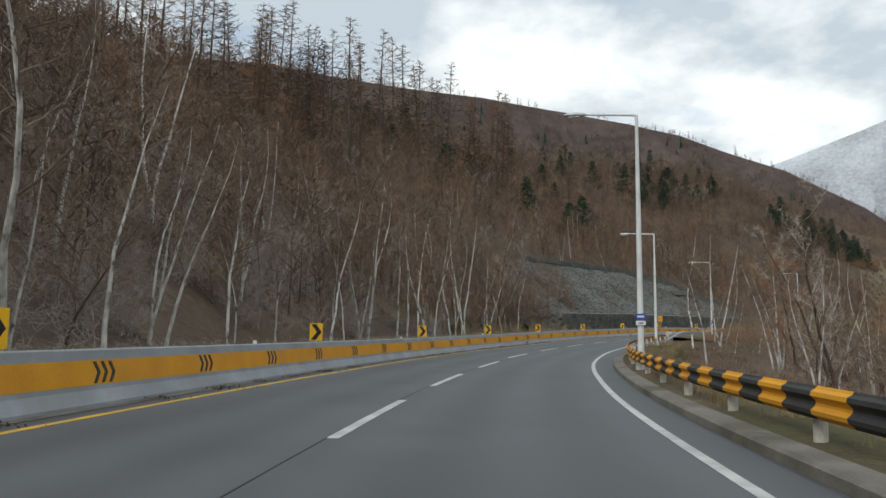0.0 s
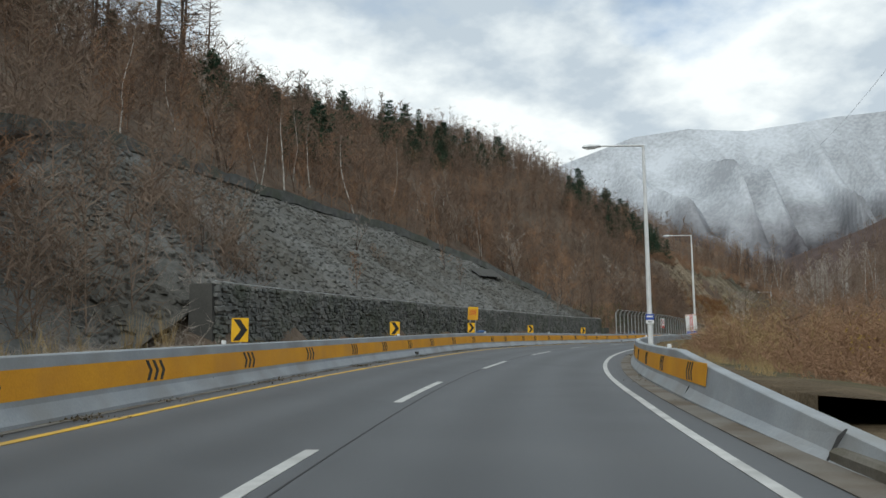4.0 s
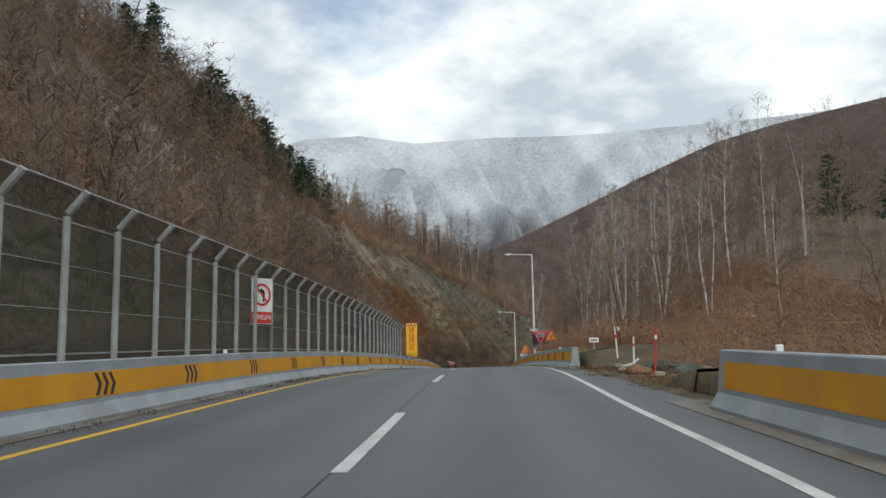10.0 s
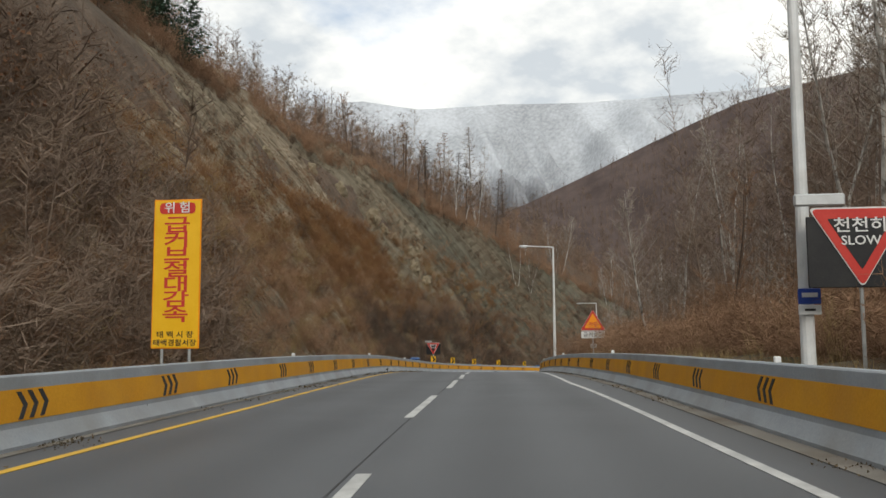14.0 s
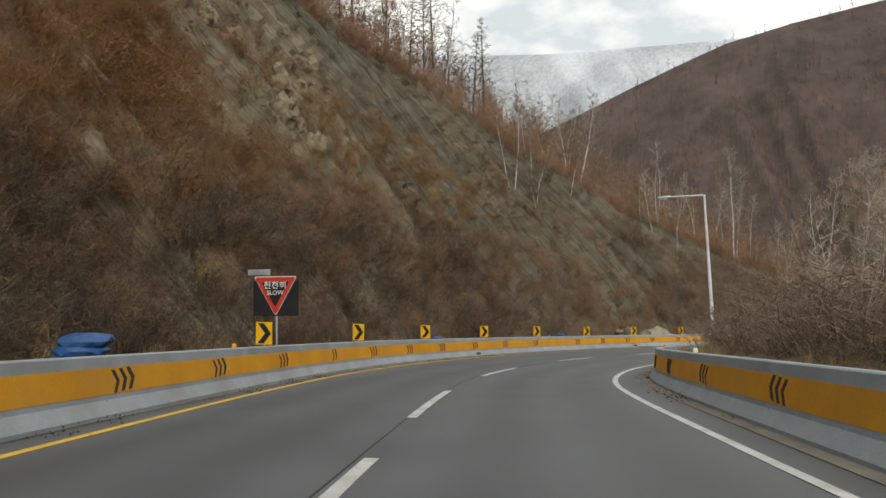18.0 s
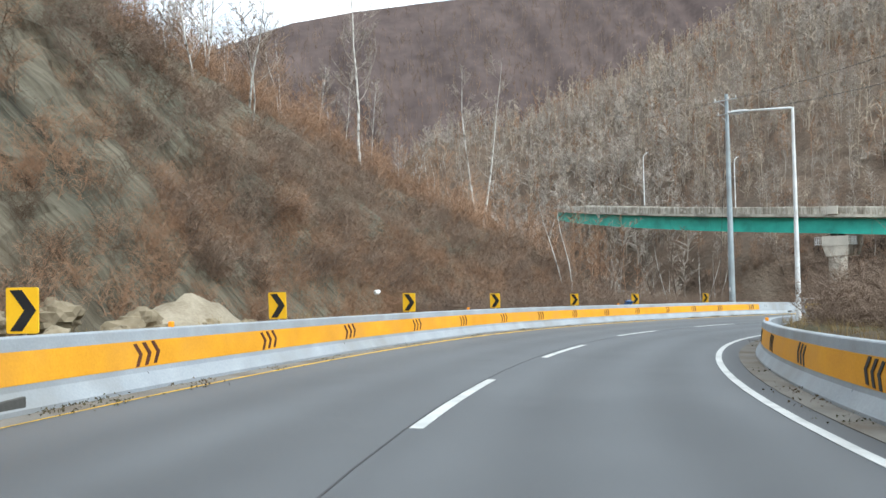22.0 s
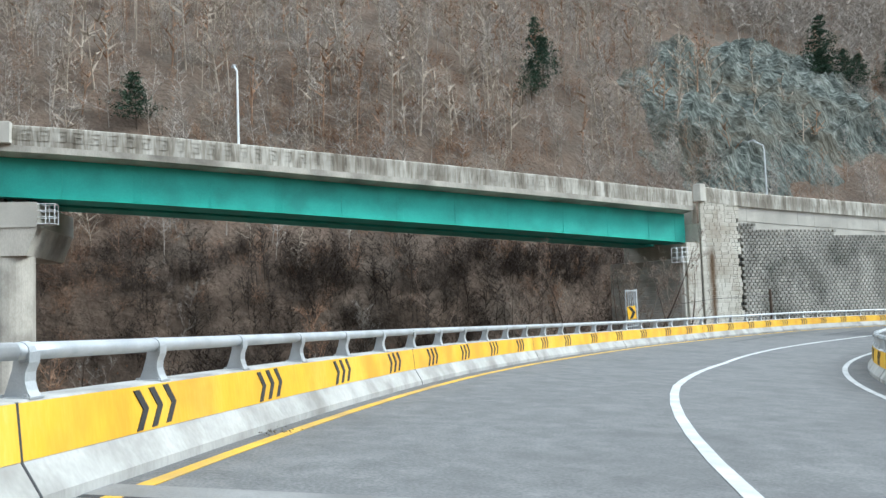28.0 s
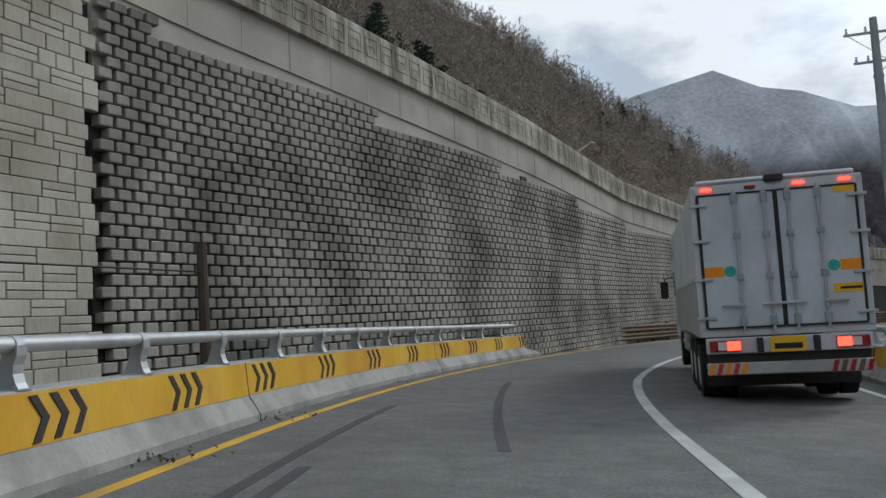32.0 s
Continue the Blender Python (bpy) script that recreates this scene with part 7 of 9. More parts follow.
def crag(v, u):
    x, y = crag_place(u, v)
    edge = max(0.0, min(1.0, 5 * u, 4 * (1 - u), 5 * v, 5 * (1 - v)) - 0.9 * max(0.0, noise.noise(Vector((x * 0.12, y * 0.12, 3.0))) + 0.1))
    a = noise.fractal(Vector((x * 0.10, y * 0.10, 6.0)), 1.0, 2.1, 5)
    k = y * 0.8 + x * 0.9  # beds across the slope
    b = (1 - abs(noise.noise(Vector((k * 0.35, (x - y) * 0.07, 2.0))))) ** 3
    c = (1 - abs(noise.noise(Vector((k * 1.1, (x - y) * 0.2, 7.0))))) ** 2
    ledge = 1.2 * (((x - 319) * 0.13 + 0.5 * noise.noise(Vector((y * 0.08, 1.0, 0.0)))) % 1.0)
    out = -0.9 + edge * (1.5 + 1.5 * a + 1.3 * b + 0.6 * c + ledge)
    return Vector((x - 0.6 * out, y, ground_z(x, y) + 0.8 * out))


sheet("rock_crag", 0, 1, 1 / 90, np.linspace(0, 1, 80), crag, M_OUTCROP, "grey green rock crag on the hillside", "cliff", False)

# steel gate frame beside the bridge barrier
gate = thing("steel_gate", stand(459.35, -5.78, 0.0, 2), "pale steel gate with a half open leaf behind the barrier", "gate")
for y in (-0.74, -0.40, -0.13, 0.14, 0.41):
    part("bar", boxed(((0, y, 1.31), (0.045, 0.045, 2.58)), bevel=0.006), M_GALV, gate)
part("gate_post", boxed(((0, 0.72, 1.31), (0.10, 0.12, 2.62)), bevel=0.01), M_GALV, gate)
for z in (0.86, 1.66, 2.58):
    part("crossbar", boxed(((0, 0.0, z), (0.06, 1.5, 0.06)), bevel=0.006), M_GALV, gate)
leaf = part("leaf", boxed(((0, 0.03, 1.72), (0.05, 0.06, 1.86)), bevel=0.008), M_GALV, gate, "half open steel leaf", Matrix.Translation((-0.02, 0.82, 0)) @ Matrix.Rotation(radians(24), 4, "Z"))
part("leaf_post", boxed(((0, 0.68, 1.72), (0.06, 0.07, 1.86)), bevel=0.008), M_GALV, leaf)
part("leaf_post", boxed(((0, 0.30, 1.72), (0.03, 0.03, 1.80))), M_GALV, leaf)
for z in (0.82, 1.40, 2.0, 2.62):
    part("leaf_bar", boxed(((0, 0.36, z), (0.05, 0.62, 0.05)), bevel=0.006), M_GALV, leaf)
part("lock", boxed(((0.03, -0.02, 1.62), (0.06, 0.10, 0.22)), bevel=0.008), M_GALV, leaf)
part("stay", tube([(0, 0.70, 2.62), (-0.25, 1.30, 2.28)], 0.022, 6), M_GALV, leaf)

# lorry --------------------------------------------------------------------------------------------------
M_TRUCKWHITE = material("lorry_white_paint", [(0.3, (0.492, 0.537, 0.574)), (0.7, (0.610, 0.649, 0.679))], 1.2, 5, 0.45, fine=12, bump=0.05, spec=0.5, stain=((0.36, 0.36, 0.35), 1.0, 0.5))
M_TRUCKGREY = material("lorry_side_panel", [(0.3, (0.306, 0.323, 0.323)), (0.7, (0.391, 0.408, 0.408))], 1.2, 5, 0.5, fine=12, bump=0.05, spec=0.4, stain=((0.28, 0.27, 0.25), 1.0, 0.5))
M_TYRE = material("tyre_rubber", [(0.3, (0.014, 0.014, 0.014)), (0.7, (0.03, 0.03, 0.03))], 5, 4, 0.85, fine=40, bump=0.2)
M_CHASSIS = material("chassis_black", [(0.3, (0.02, 0.02, 0.021)), (0.7, (0.05, 0.048, 0.045))], 3, 5, 0.7, fine=25, bump=0.1)
M_TAIL = lamp_glow("tail_lamp_lit", (0.9, 0.06, 0.03), 3.0)
M_TAILOFF = material("red_lens", [(0.3, (0.25, 0.015, 0.012)), (0.7, (0.36, 0.025, 0.02))], 4, 3, 0.3, bump=0, spec=0.5)
M_GLASSD = material("dark_cab_glass", [(0.3, (0.02, 0.022, 0.025)), (0.7, (0.03, 0.033, 0.036))], 3, 3, 0.15, bump=0, spec=0.6)
truck = thing("lorry", stand(479.0, 2.35, 0, -2.0) @ Matrix.Diagonal((1, 1, 0.935, 1)), "white box lorry on the bridge deck, rear doors shut", "lorry")
bodyp = part("box_body", boxed(((0, 4.6, 2.42), (2.46, 9.1, 2.55)), bevel=0.06), M_TRUCKWHITE, truck)
for sx in (-1, 1):
    part("side_panel", boxed(((sx * 1.238, 4.6, 1.62), (0.02, 8.9, 0.95)), bevel=0.006), M_TRUCKGREY, bodyp, "grey lower side panel")
    part("side_rail", boxed(((sx * 1.245, 4.6, 2.12), (0.03, 8.95, 0.06))), M_GALV, bodyp)
part("rear_frame", boxed(((0, 0.03, 3.60), (2.48, 0.10, 0.16)), ((-1.20, 0.03, 2.42), (0.09, 0.10, 2.4)), ((1.20, 0.03, 2.42), (0.09, 0.10, 2.4)), ((0, 0.03, 1.22), (2.48, 0.10, 0.14)), bevel=0.01), M_TRUCKWHITE, bodyp, "white rear frame")
part("roof_cap", boxed(((0, 0.35, 3.73), (2.3, 0.75, 0.08)), bevel=0.03), M_TRUCKWHITE, bodyp)
part("camera_pod", boxed(((0, -0.02, 3.72), (0.28, 0.14, 0.12)), bevel=0.02), M_CHASSIS, bodyp)
for sx in (-1, 1):
    door = part("rear_door", boxed(((sx * 0.575, -0.02, 2.40), (1.11, 0.05, 2.20)), bevel=0.012), M_TRUCKWHITE, bodyp, "white rear door")
    part("seal", boxed(((sx * 1.135, -0.03, 2.40), (0.035, 0.05, 2.2)), ((sx * 0.575, -0.03, 3.51), (1.12, 0.05, 0.03)), ((sx * 0.575, -0.03, 1.29), (1.12, 0.05, 0.03)), ((sx * 0.018, -0.03, 2.4), (0.03, 0.055, 2.2))), M_CHASSIS, door)
    for x in (0.17, 0.60):
        rod = part("lock_rod", tube([(sx * x, -0.075, 1.22), (sx * x, -0.075, 3.56)], 0.022, 8), M_GALV, door)
        for z in (1.40, 2.12, 2.80, 3.42):
            part("bracket", boxed(((sx * x, -0.07, z), (0.10, 0.06, 0.10 if 1.5 < z < 3.3 else 0.17)), bevel=0.01), M_GREYPOLE, door)
        part("lever", boxed(((sx * (x + (0.13 if x > 0.4 else -0.02)), -0.09, 1.66), (0.34, 0.03, 0.045)), bevel=0.008), M_GALV, door)
    for z in (1.46, 2.10, 2.74, 3.34):
        part("hinge", boxed(((sx * 1.14, -0.06, z), (0.28, 0.03, 0.05)), bevel=0.006), M_GALV, door)
    part("sticker", boxed(((sx * 0.98, -0.048, 2.22), (0.30, 0.004, 0.17))), M_SIGNORG, door, "orange brown sticker")
    part("sticker_end", tube([(sx * 0.74, -0.045, 2.22), (sx * 0.74, -0.05, 2.22)], 0.09, 16), M_GREEN, door, "pale green sticker")
part("notice_label", boxed(((0.93, -0.048, 1.85), (0.44, 0.004, 0.14))), M_SIGNYEL, bodyp, "yellow label with print bars")
part("print_bar", boxed(((0.95, -0.051, 1.85), (0.30, 0.004, 0.04))), M_SIGNBLK, bodyp)
part("notice_label", boxed(((0.98, -0.048, 3.44), (0.30, 0.004, 0.10))), M_SIGNYEL, bodyp, "yellow label")
for x in (-1.0, -0.35, 0.35, 1.0):
    part("marker_lamp", boxed(((x, -0.04, 3.60), (0.17, 0.04, 0.05)), bevel=0.01), M_TAIL if abs(x) > 0.9 or x > 0 else M_TAILOFF, bodyp, "small red marker lamp")
lampbar = part("lamp_bar", boxed(((0, 0.0, 1.0), (2.36, 0.10, 0.26)), bevel=0.015), M_TRUCKWHITE, truck, "white lamp bar")
for sx in (-1, 1):
    part("tail_lamp", boxed(((sx * 0.90, -0.06, 1.0), (0.46, 0.05, 0.18)), bevel=0.012), M_TAILOFF, lampbar, "red tail lamp")
    part("tail_lamp", boxed(((sx * 0.78, -0.09, 1.0), (0.20, 0.03, 0.15)), bevel=0.012), M_TAIL, lampbar, "lit tail lamp")
    part("lens", boxed(((sx * 0.95, -0.09, 1.0), (0.12, 0.02, 0.13))), M_SIGNWHT, lampbar)
    part("buffer", boxed(((sx * 0.40, -0.08, 1.0), (0.09, 0.08, 0.24)), bevel=0.01), M_CHASSIS, lampbar)
np_ = part("number_plate", boxed(((0, -0.065, 1.0), (0.52, 0.02, 0.25)), bevel=0.008), M_SIGNYEL, lampbar, "yellow number plate")
part("number_bar", boxed(((0, -0.078, 0.97), (0.40, 0.004, 0.09))), M_SIGNBLK, np_)
part("underrun_bar", boxed(((0, 0.05, 0.62), (2.36, 0.14, 0.20)), bevel=0.02), M_GALV, truck, "grey underrun bar")
# solid black bar drawn for the shade between lamp bar and underrun bar
part("dark_gap", boxed(((0, 0.10, 0.80), (2.3, 0.14, 0.16))), M_CHASSIS, truck)
for sx, c1, c2 in ((-1, M_SIGNRED, M_SIGNORG), (1, M_RUST, M_TAILOFF)):
    for k in range(5):
        x0 = sx * 0.88 - 0.30 + k * 0.12
        part("warning_stripe", plate([(x0, 0.53), (x0 + 0.07, 0.53), (x0 + 0.12, 0.71), (x0 + 0.05, 0.71)], -0.028, -0.022), c1 if k % 2 else c2, truck)
part("chassis", boxed(((0, 5.4, 0.85), (0.95, 10.4, 0.32))), M_CHASSIS, truck)
part("mudflap", boxed(((0, 0.75, 0.52), (2.3, 0.04, 0.5))), M_CHASSIS, truck)
tyre_bm = tube([(-0.14, 0, 0), (-0.12, 0, 0), (0.12, 0, 0), (0.14, 0, 0)], [0.40, 0.49, 0.49, 0.40], 24)
tyre_me = bpy.data.meshes.new("tyre")
tyre_bm.to_mesh(tyre_me)
tyre_bm.free()
tyre_me.materials.append(M_TYRE)
rim_bm = tube([(-0.145, 0, 0), (0.145, 0, 0)], [0.27, 0.27], 16)
rim_me = bpy.data.meshes.new("rim")
rim_bm.to_mesh(rim_me)
rim_bm.free()
rim_me.materials.append(M_GALV)
for y in (1.5, 2.7, 3.9, 9.4):
    for sx in (-1, 1):
        for o in ((1.08, 0.78) if y < 5 else (1.05,)):
            wheel = part("tyre", tyre_me, parent=truck, m=Matrix.Translation((sx * o, y, 0.49)))
            part("rim", rim_me, parent=wheel)
    if y < 5:
        for sx in (-1, 1):
            part("mudguard", tube([(sx * 0.95, y - 0.55, 0.75), (sx * 0.95, y - 0.3, 1.02), (sx * 0.95, y + 0.3, 1.02), (sx * 0.95, y + 0.55, 0.75)], 0.05, 6), M_CHASSIS, truck)
cab = part("cab", boxed(((0, 10.3, 1.95), (2.42, 2.0, 2.5)), bevel=0.12), M_TRUCKWHITE, truck, "white driver's cab")
for sx in (-1, 1):
    part("side_window", boxed(((sx * 1.215, 10.4, 2.35), (0.02, 1.1, 0.7)), bevel=0.008), M_GLASSD, cab, "dark side window")
    part("mirror_arm", tube([(sx * 1.2, 11.1, 2.6), (sx * 1.45, 11.15, 2.55), (sx * 1.45, 11.15, 1.9)], 0.02, 6), M_CHASSIS, cab)
    part("mirror", boxed(((sx * 1.47, 11.1, 2.2), (0.22, 0.12, 0.52)), bevel=0.03), M_CHASSIS, cab, "black wing mirror")
part("windscreen", boxed(((0, 11.305, 2.35), (2.1, 0.02, 0.85))), M_GLASSD, cab)
for y in (5.2, 6.8):
    for sx in (-1, 1):
        part("side_guard", boxed(((sx * 1.15, y + 0.5, 0.75), (0.04, 2.2, 0.10)), bevel=0.01), M_GALV, truck)
part("fuel_tank", boxed(((-0.85, 7.8, 0.75), (0.6, 1.1, 0.55)), bevel=0.08), M_GALV, truck, "steel fuel tank")

# vegetation ---------------------------------------------------------------------------------------------
def tri_mesh(name, verts, tris, mat):
    """A mesh of triangles from arrays."""
    me = bpy.data.meshes.new(name)
    me.vertices.add(len(verts))
    me.vertices.foreach_set("co", np.asarray(verts, np.float32).ravel())
    me.loops.add(len(tris) * 3)
    me.loops.foreach_set("vertex_index", np.asarray(tris, np.int32).ravel())
    me.polygons.add(len(tris))
    me.polygons.foreach_set("loop_start", np.arange(0, len(tris) * 3, 3, dtype=np.int32))
    me.polygons.foreach_set("loop_total", np.full(len(tris), 3, np.int32))
    me.materials.append(mat)
    me.update()
    me.validate()
    return me


class Sprig:
    """Collects tapered stems and blades as triangles."""

    def __init__(self):
        self.v, self.t = [], []

    def stem(self, pts, r0, r1, sides=3):
        n = len(pts)
        base = len(self.v)
        for i, p in enumerate(pts):
            d = (pts[min(i + 1, n - 1)] - pts[max(i - 1, 0)]).normalized()
            u = d.cross(Vector((0.31, 0.95, 0.05))).normalized()
            w = d.cross(u)
            r = r0 + (r1 - r0) * i / (n - 1)
            for k in range(sides):
                a = 2 * math.pi * k / sides
                self.v.append(p + r * (math.cos(a) * u + math.sin(a) * w))
        for i in range(n - 1):
            for k in range(sides):
                a, b = base + i * sides + k, base + i * sides + (k + 1) % sides
                self.t += [(a, b, b + sides), (a, b + sides, a + sides)]

    def blade(self, p, q, w, r):
        d = (q - p)
        s = d.cross(Vector((r.uniform(-1, 1), r.uniform(-1, 1), r.uniform(-1, 1))))
        if s.length < 1e-6:
            return
        s = s.normalized() * w / 2
        b = len(self.v)
        self.v += [p - s, p + s, q]
        self.t.append((b, b + 1, b + 2))

    def arrays(self):
        return np.array([tuple(q) for q in self.v], np.float32), np.array(self.t, np.int32)

    def mesh(self, name, mat):
        return tri_mesh(name, *self.arrays(), mat)


def bent(r, p, d, length, n, wander, lift=0.0):
    pts = [p.copy()]
    d = d.normalized()
    for i in range(n):
        d = (d + Vector((r.uniform(-wander, wander), r.uniform(-wander, wander), r.uniform(-wander, wander) + lift))).normalized()
        pts.append(pts[-1] + d * length / n)
    return pts


def bare_tree(seed, tall, trunk_r, crown_from, limbs, spread, twigs, twig_w, lift=0.10, wander=0.10, forks=1, up=0.75):
    """Trunk, and a crown of limbs, branches and twigs."""
    r = random.Random(seed)
    trunk, crown = Sprig(), Sprig()
    stems = []
    for k in range(forks):
        lean = Vector((r.uniform(-0.12, 0.12) * (1 + 0.8 * (forks > 1)), r.uniform(-0.12, 0.12) * (1 + 0.8 * (forks > 1)), 1))
        pts = bent(r, Vector((0.12 * k, 0.05 * k, -0.3)), lean, tall * r.uniform(0.82, 1.0), 8, wander * 0.8, 0.03)
        trunk.stem(pts, trunk_r, trunk_r * 0.12, 6)
        stems.append(pts)
    for k in range(limbs):
        pts = stems[k % forks]
        f = crown_from + (1 - crown_from) * (k / limbs) ** 0.85 * 0.97
        i = min(int(f * 8), 7)
        p = pts[i].lerp(pts[i + 1], f * 8 - i)
        a = k * 2.4 + r.uniform(-0.5, 0.5)
        ln = spread * (1.15 - 0.75 * (f - crown_from) / (1 - crown_from + 1e-6)) * r.uniform(0.7, 1.1)
        d = Vector((math.cos(a), math.sin(a), up * r.uniform(0.6, 1.5)))
        lp = bent(r, p, d, ln, 4, wander * 1.6, lift)
        crown.stem(lp, max(trunk_r * 0.42 * (1.1 - f), 0.013), 0.006, 3)
        for j in range(5):
            g = r.uniform(0.25, 1.0)
            q = lp[min(int(g * 4), 3)].lerp(lp[min(int(g * 4), 3) + 1], g * 4 - int(g * 4) if g < 1 else 1)
            dd = (lp[-1] - lp[0]).normalized() + Vector((r.uniform(-0.8, 0.8), r.uniform(-0.8, 0.8), r.uniform(-0.1, 0.7)))
            bp = bent(r, q, dd, ln * r.uniform(0.25, 0.5), 3, 0.2, lift)
            for aa, bb, w in zip(bp, bp[1:], (2.0, 1.5, 1.0)):
                crown.blade(aa, bb + (bb - aa) * 0.15, twig_w * w, r)
            for _ in range(twigs):
                h = r.uniform(0.15, 1.0)
                m = bp[min(int(h * 3), 2)].lerp(bp[min(int(h * 3), 2) + 1], 0.5)
                e = m + Vector((r.uniform(-1, 1), r.uniform(-1, 1), r.uniform(-0.2, 1.2))).normalized() * r.uniform(0.25, 0.7) * spread * 0.32
                crown.blade(m, e, twig_w, r)
    return trunk, crown


def shrub(seed, tall, wide, stems, twigs, w):
    r = random.Random(seed)
    sp = Sprig()
    for k in range(stems):
        p = Vector((r.uniform(-0.35, 0.35) * wide, r.uniform(-0.35, 0.35) * wide, -0.2))
        d = Vector((r.uniform(-0.7, 0.7) * wide / tall, r.uniform(-0.7, 0.7) * wide / tall, 1))
        pts = bent(r, p, d, tall * r.uniform(0.6, 1.1), 4, 0.22, -0.05)
        for a, b, q in zip(pts, pts[1:], (1.8, 1.5, 1.2, 1)):
            sp.blade(a, b + (b - a) * 0.1, w * q, r)
            for _ in range(twigs):
                m = a.lerp(b, r.random())
                sp.blade(m, m + Vector((r.uniform(-1, 1), r.uniform(-1, 1), r.uniform(-0.3, 1))).normalized() * r.uniform(0.15, 0.45) * tall, w * 0.8, r)
    return sp


def conifer(seed, tall, spread, whorls, needles):
    r = random.Random(seed)
    trunk, crown = Sprig(), Sprig()
    pts = bent(r, Vector((0, 0, -0.3)), Vector((r.uniform(-0.04, 0.04), r.uniform(-0.04, 0.04), 1)), tall, 6, 0.03)
    trunk.stem(pts, tall * 0.014, 0.02, 6)
    for k in range(whorls):
        f = 0.22 + 0.76 * k / whorls
        p = pts[0].lerp(pts[-1], f)
        for j in range(5):
            if r.random() < 0.16:
                continue
            a = j * 1.257 + k * 0.7 + r.uniform(-0.35, 0.35)
            ln = spread * (1.08 - f) * r.uniform(0.65, 1.2)
            d = Vector((math.cos(a), math.sin(a), r.uniform(-0.05, 0.35)))
            lp = bent(r, p, d, ln, 3, 0.12, 0.03)
            crown.stem(lp, 0.03, 0.01, 3)
            for _ in range(int(needles * (0.4 + ln / spread))):
                g = r.uniform(0.25, 1.0)
                m = lp[0].lerp(lp[-1], g) + Vector((r.uniform(-1, 1), r.uniform(-1, 1), r.uniform(-0.5, 0.8))) * 0.20 * ln
                e = m + Vector((r.uniform(-1, 1), r.uniform(-1, 1), r.uniform(-0.2, 0.8))).normalized() * r.uniform(0.25, 0.55)
                crown.blade(m, e, 0.20, r)
    return trunk, crown


def larch(seed, tall, spread):
    r = random.Random(seed)
    trunk, crown = Sprig(), Sprig()
    pts = bent(r, Vector((0, 0, -0.3)), Vector((r.uniform(-0.03, 0.03), r.uniform(-0.03, 0.03), 1)), tall, 6, 0.02)
    trunk.stem(pts, tall * 0.012, 0.02, 6)
    for k in range(64):
        f = 0.20 + 0.79 * k / 64
        p = pts[0].lerp(pts[-1], f)
        a = k * 2.4 + r.uniform(-0.3, 0.3)
        ln = spread * (1.05 - f) ** 0.8 * r.uniform(0.7, 1.15)
        lp = bent(r, p, Vector((math.cos(a), math.sin(a), r.uniform(-0.2, 0.45))), ln, 3, 0.10, 0.05)
        for aa, bb in zip(lp, lp[1:]):
            crown.blade(aa, bb + (bb - aa) * 0.2, 0.08, r)
        for _ in range(10):
            m = lp[0].lerp(lp[-1], r.uniform(0.15, 1))
            crown.blade(m, m + Vector((r.uniform(-1, 1), r.uniform(-1, 1), r.uniform(-0.6, 0.4))).normalized() * r.uniform(0.3, 0.9), 0.055, r)
    return trunk, crown


def tree_thing(name, made, bark, twig, label, category, group):
    ob = thing(name, Matrix.Translation((0, 0, -900)), label, category, group)
    part("trunk", made[0].mesh("trunk", bark), parent=ob)
    part("crown", made[1].mesh("crown", twig), parent=ob)
    return ob


vr = random.Random(41)


def plant(protos, x, y, size=1.0, z=None, tilt=3.0):
    """A copy of one of the prototypes on the ground; the first use takes the prototype itself."""
    ob = protos[vr.randrange(len(protos))]
    m = Matrix.Translation((x, y, (ground_z(x, y) if z is None else z) - 0.05)) @ pose(0, 0, 0, vr.uniform(-tilt, tilt), vr.uniform(-tilt, tilt), vr.uniform(0, 360))
    k = size * vr.uniform(0.88, 1.12)
    if ob.matrix_basis.translation.z < -800:
        ob.matrix_basis = m @ Matrix.Diagonal((k, k, k, 1))
        return ob
    c = copy_thing(ob, m)
    c.scale = (k, k, k)
    return c


def road_xy(s, d):
    p = at(s, d)
    return p.x, p.y


def edge_z(s, d):
    """The higher of the ground and the verge strip beside the barrier."""
    p = at(s, d)
    g = ground_z(p.x, p.y)
    v = p.z + (0.6 if -9.2 < d < 0 and s < 412 else -9)
    return max(g, v)


BIRCH = [tree_thing("birch", bare_tree(100 + k, 6.8 + 0.9 * k, 0.062 + 0.005 * k, 0.34, 22, 1.8, 8, 0.018, 0.12, 0.17, 1 + (k in (2, 4))), M_BIRCH, M_TWIG, "slender white-barked birch, bare, on the slope", "tree", "birches beside the road") for k in range(5)]
TALLB = [tree_thing("birch", bare_tree(140 + k, 14.5 + k, 0.105, 0.36, 28, 2.5, 9, 0.024, 0.12, 0.13, 1 + (k == 1)), M_BIRCH, M_TWIGGREY, "tall bare birch with pale bark on the bank", "tree", "tall birches on the bank") for k in range(3)]
BARE = [tree_thing("bare_tree", bare_tree(200 + k, 5.5 + 1.2 * k, 0.07 + 0.008 * k, 0.18, 22, 2.4, 10, 0.024, 0.08, 0.18, 1 + (k % 3 == 1)), M_BARK, (M_TWIG, M_TWIGGREY, M_TWIGRED)[k % 3], "leafless brown tree with fine twigs", "tree", "bare trees near the road") for k in range(6)]
PINE = [tree_thing("pine", conifer(300 + k, 8.5 + 1.2 * k, 4.3, 15, 30), M_BARK, M_NEEDLE, "dark green pine among bare trees", "tree", "pines on the hillsides") for k in range(4)]
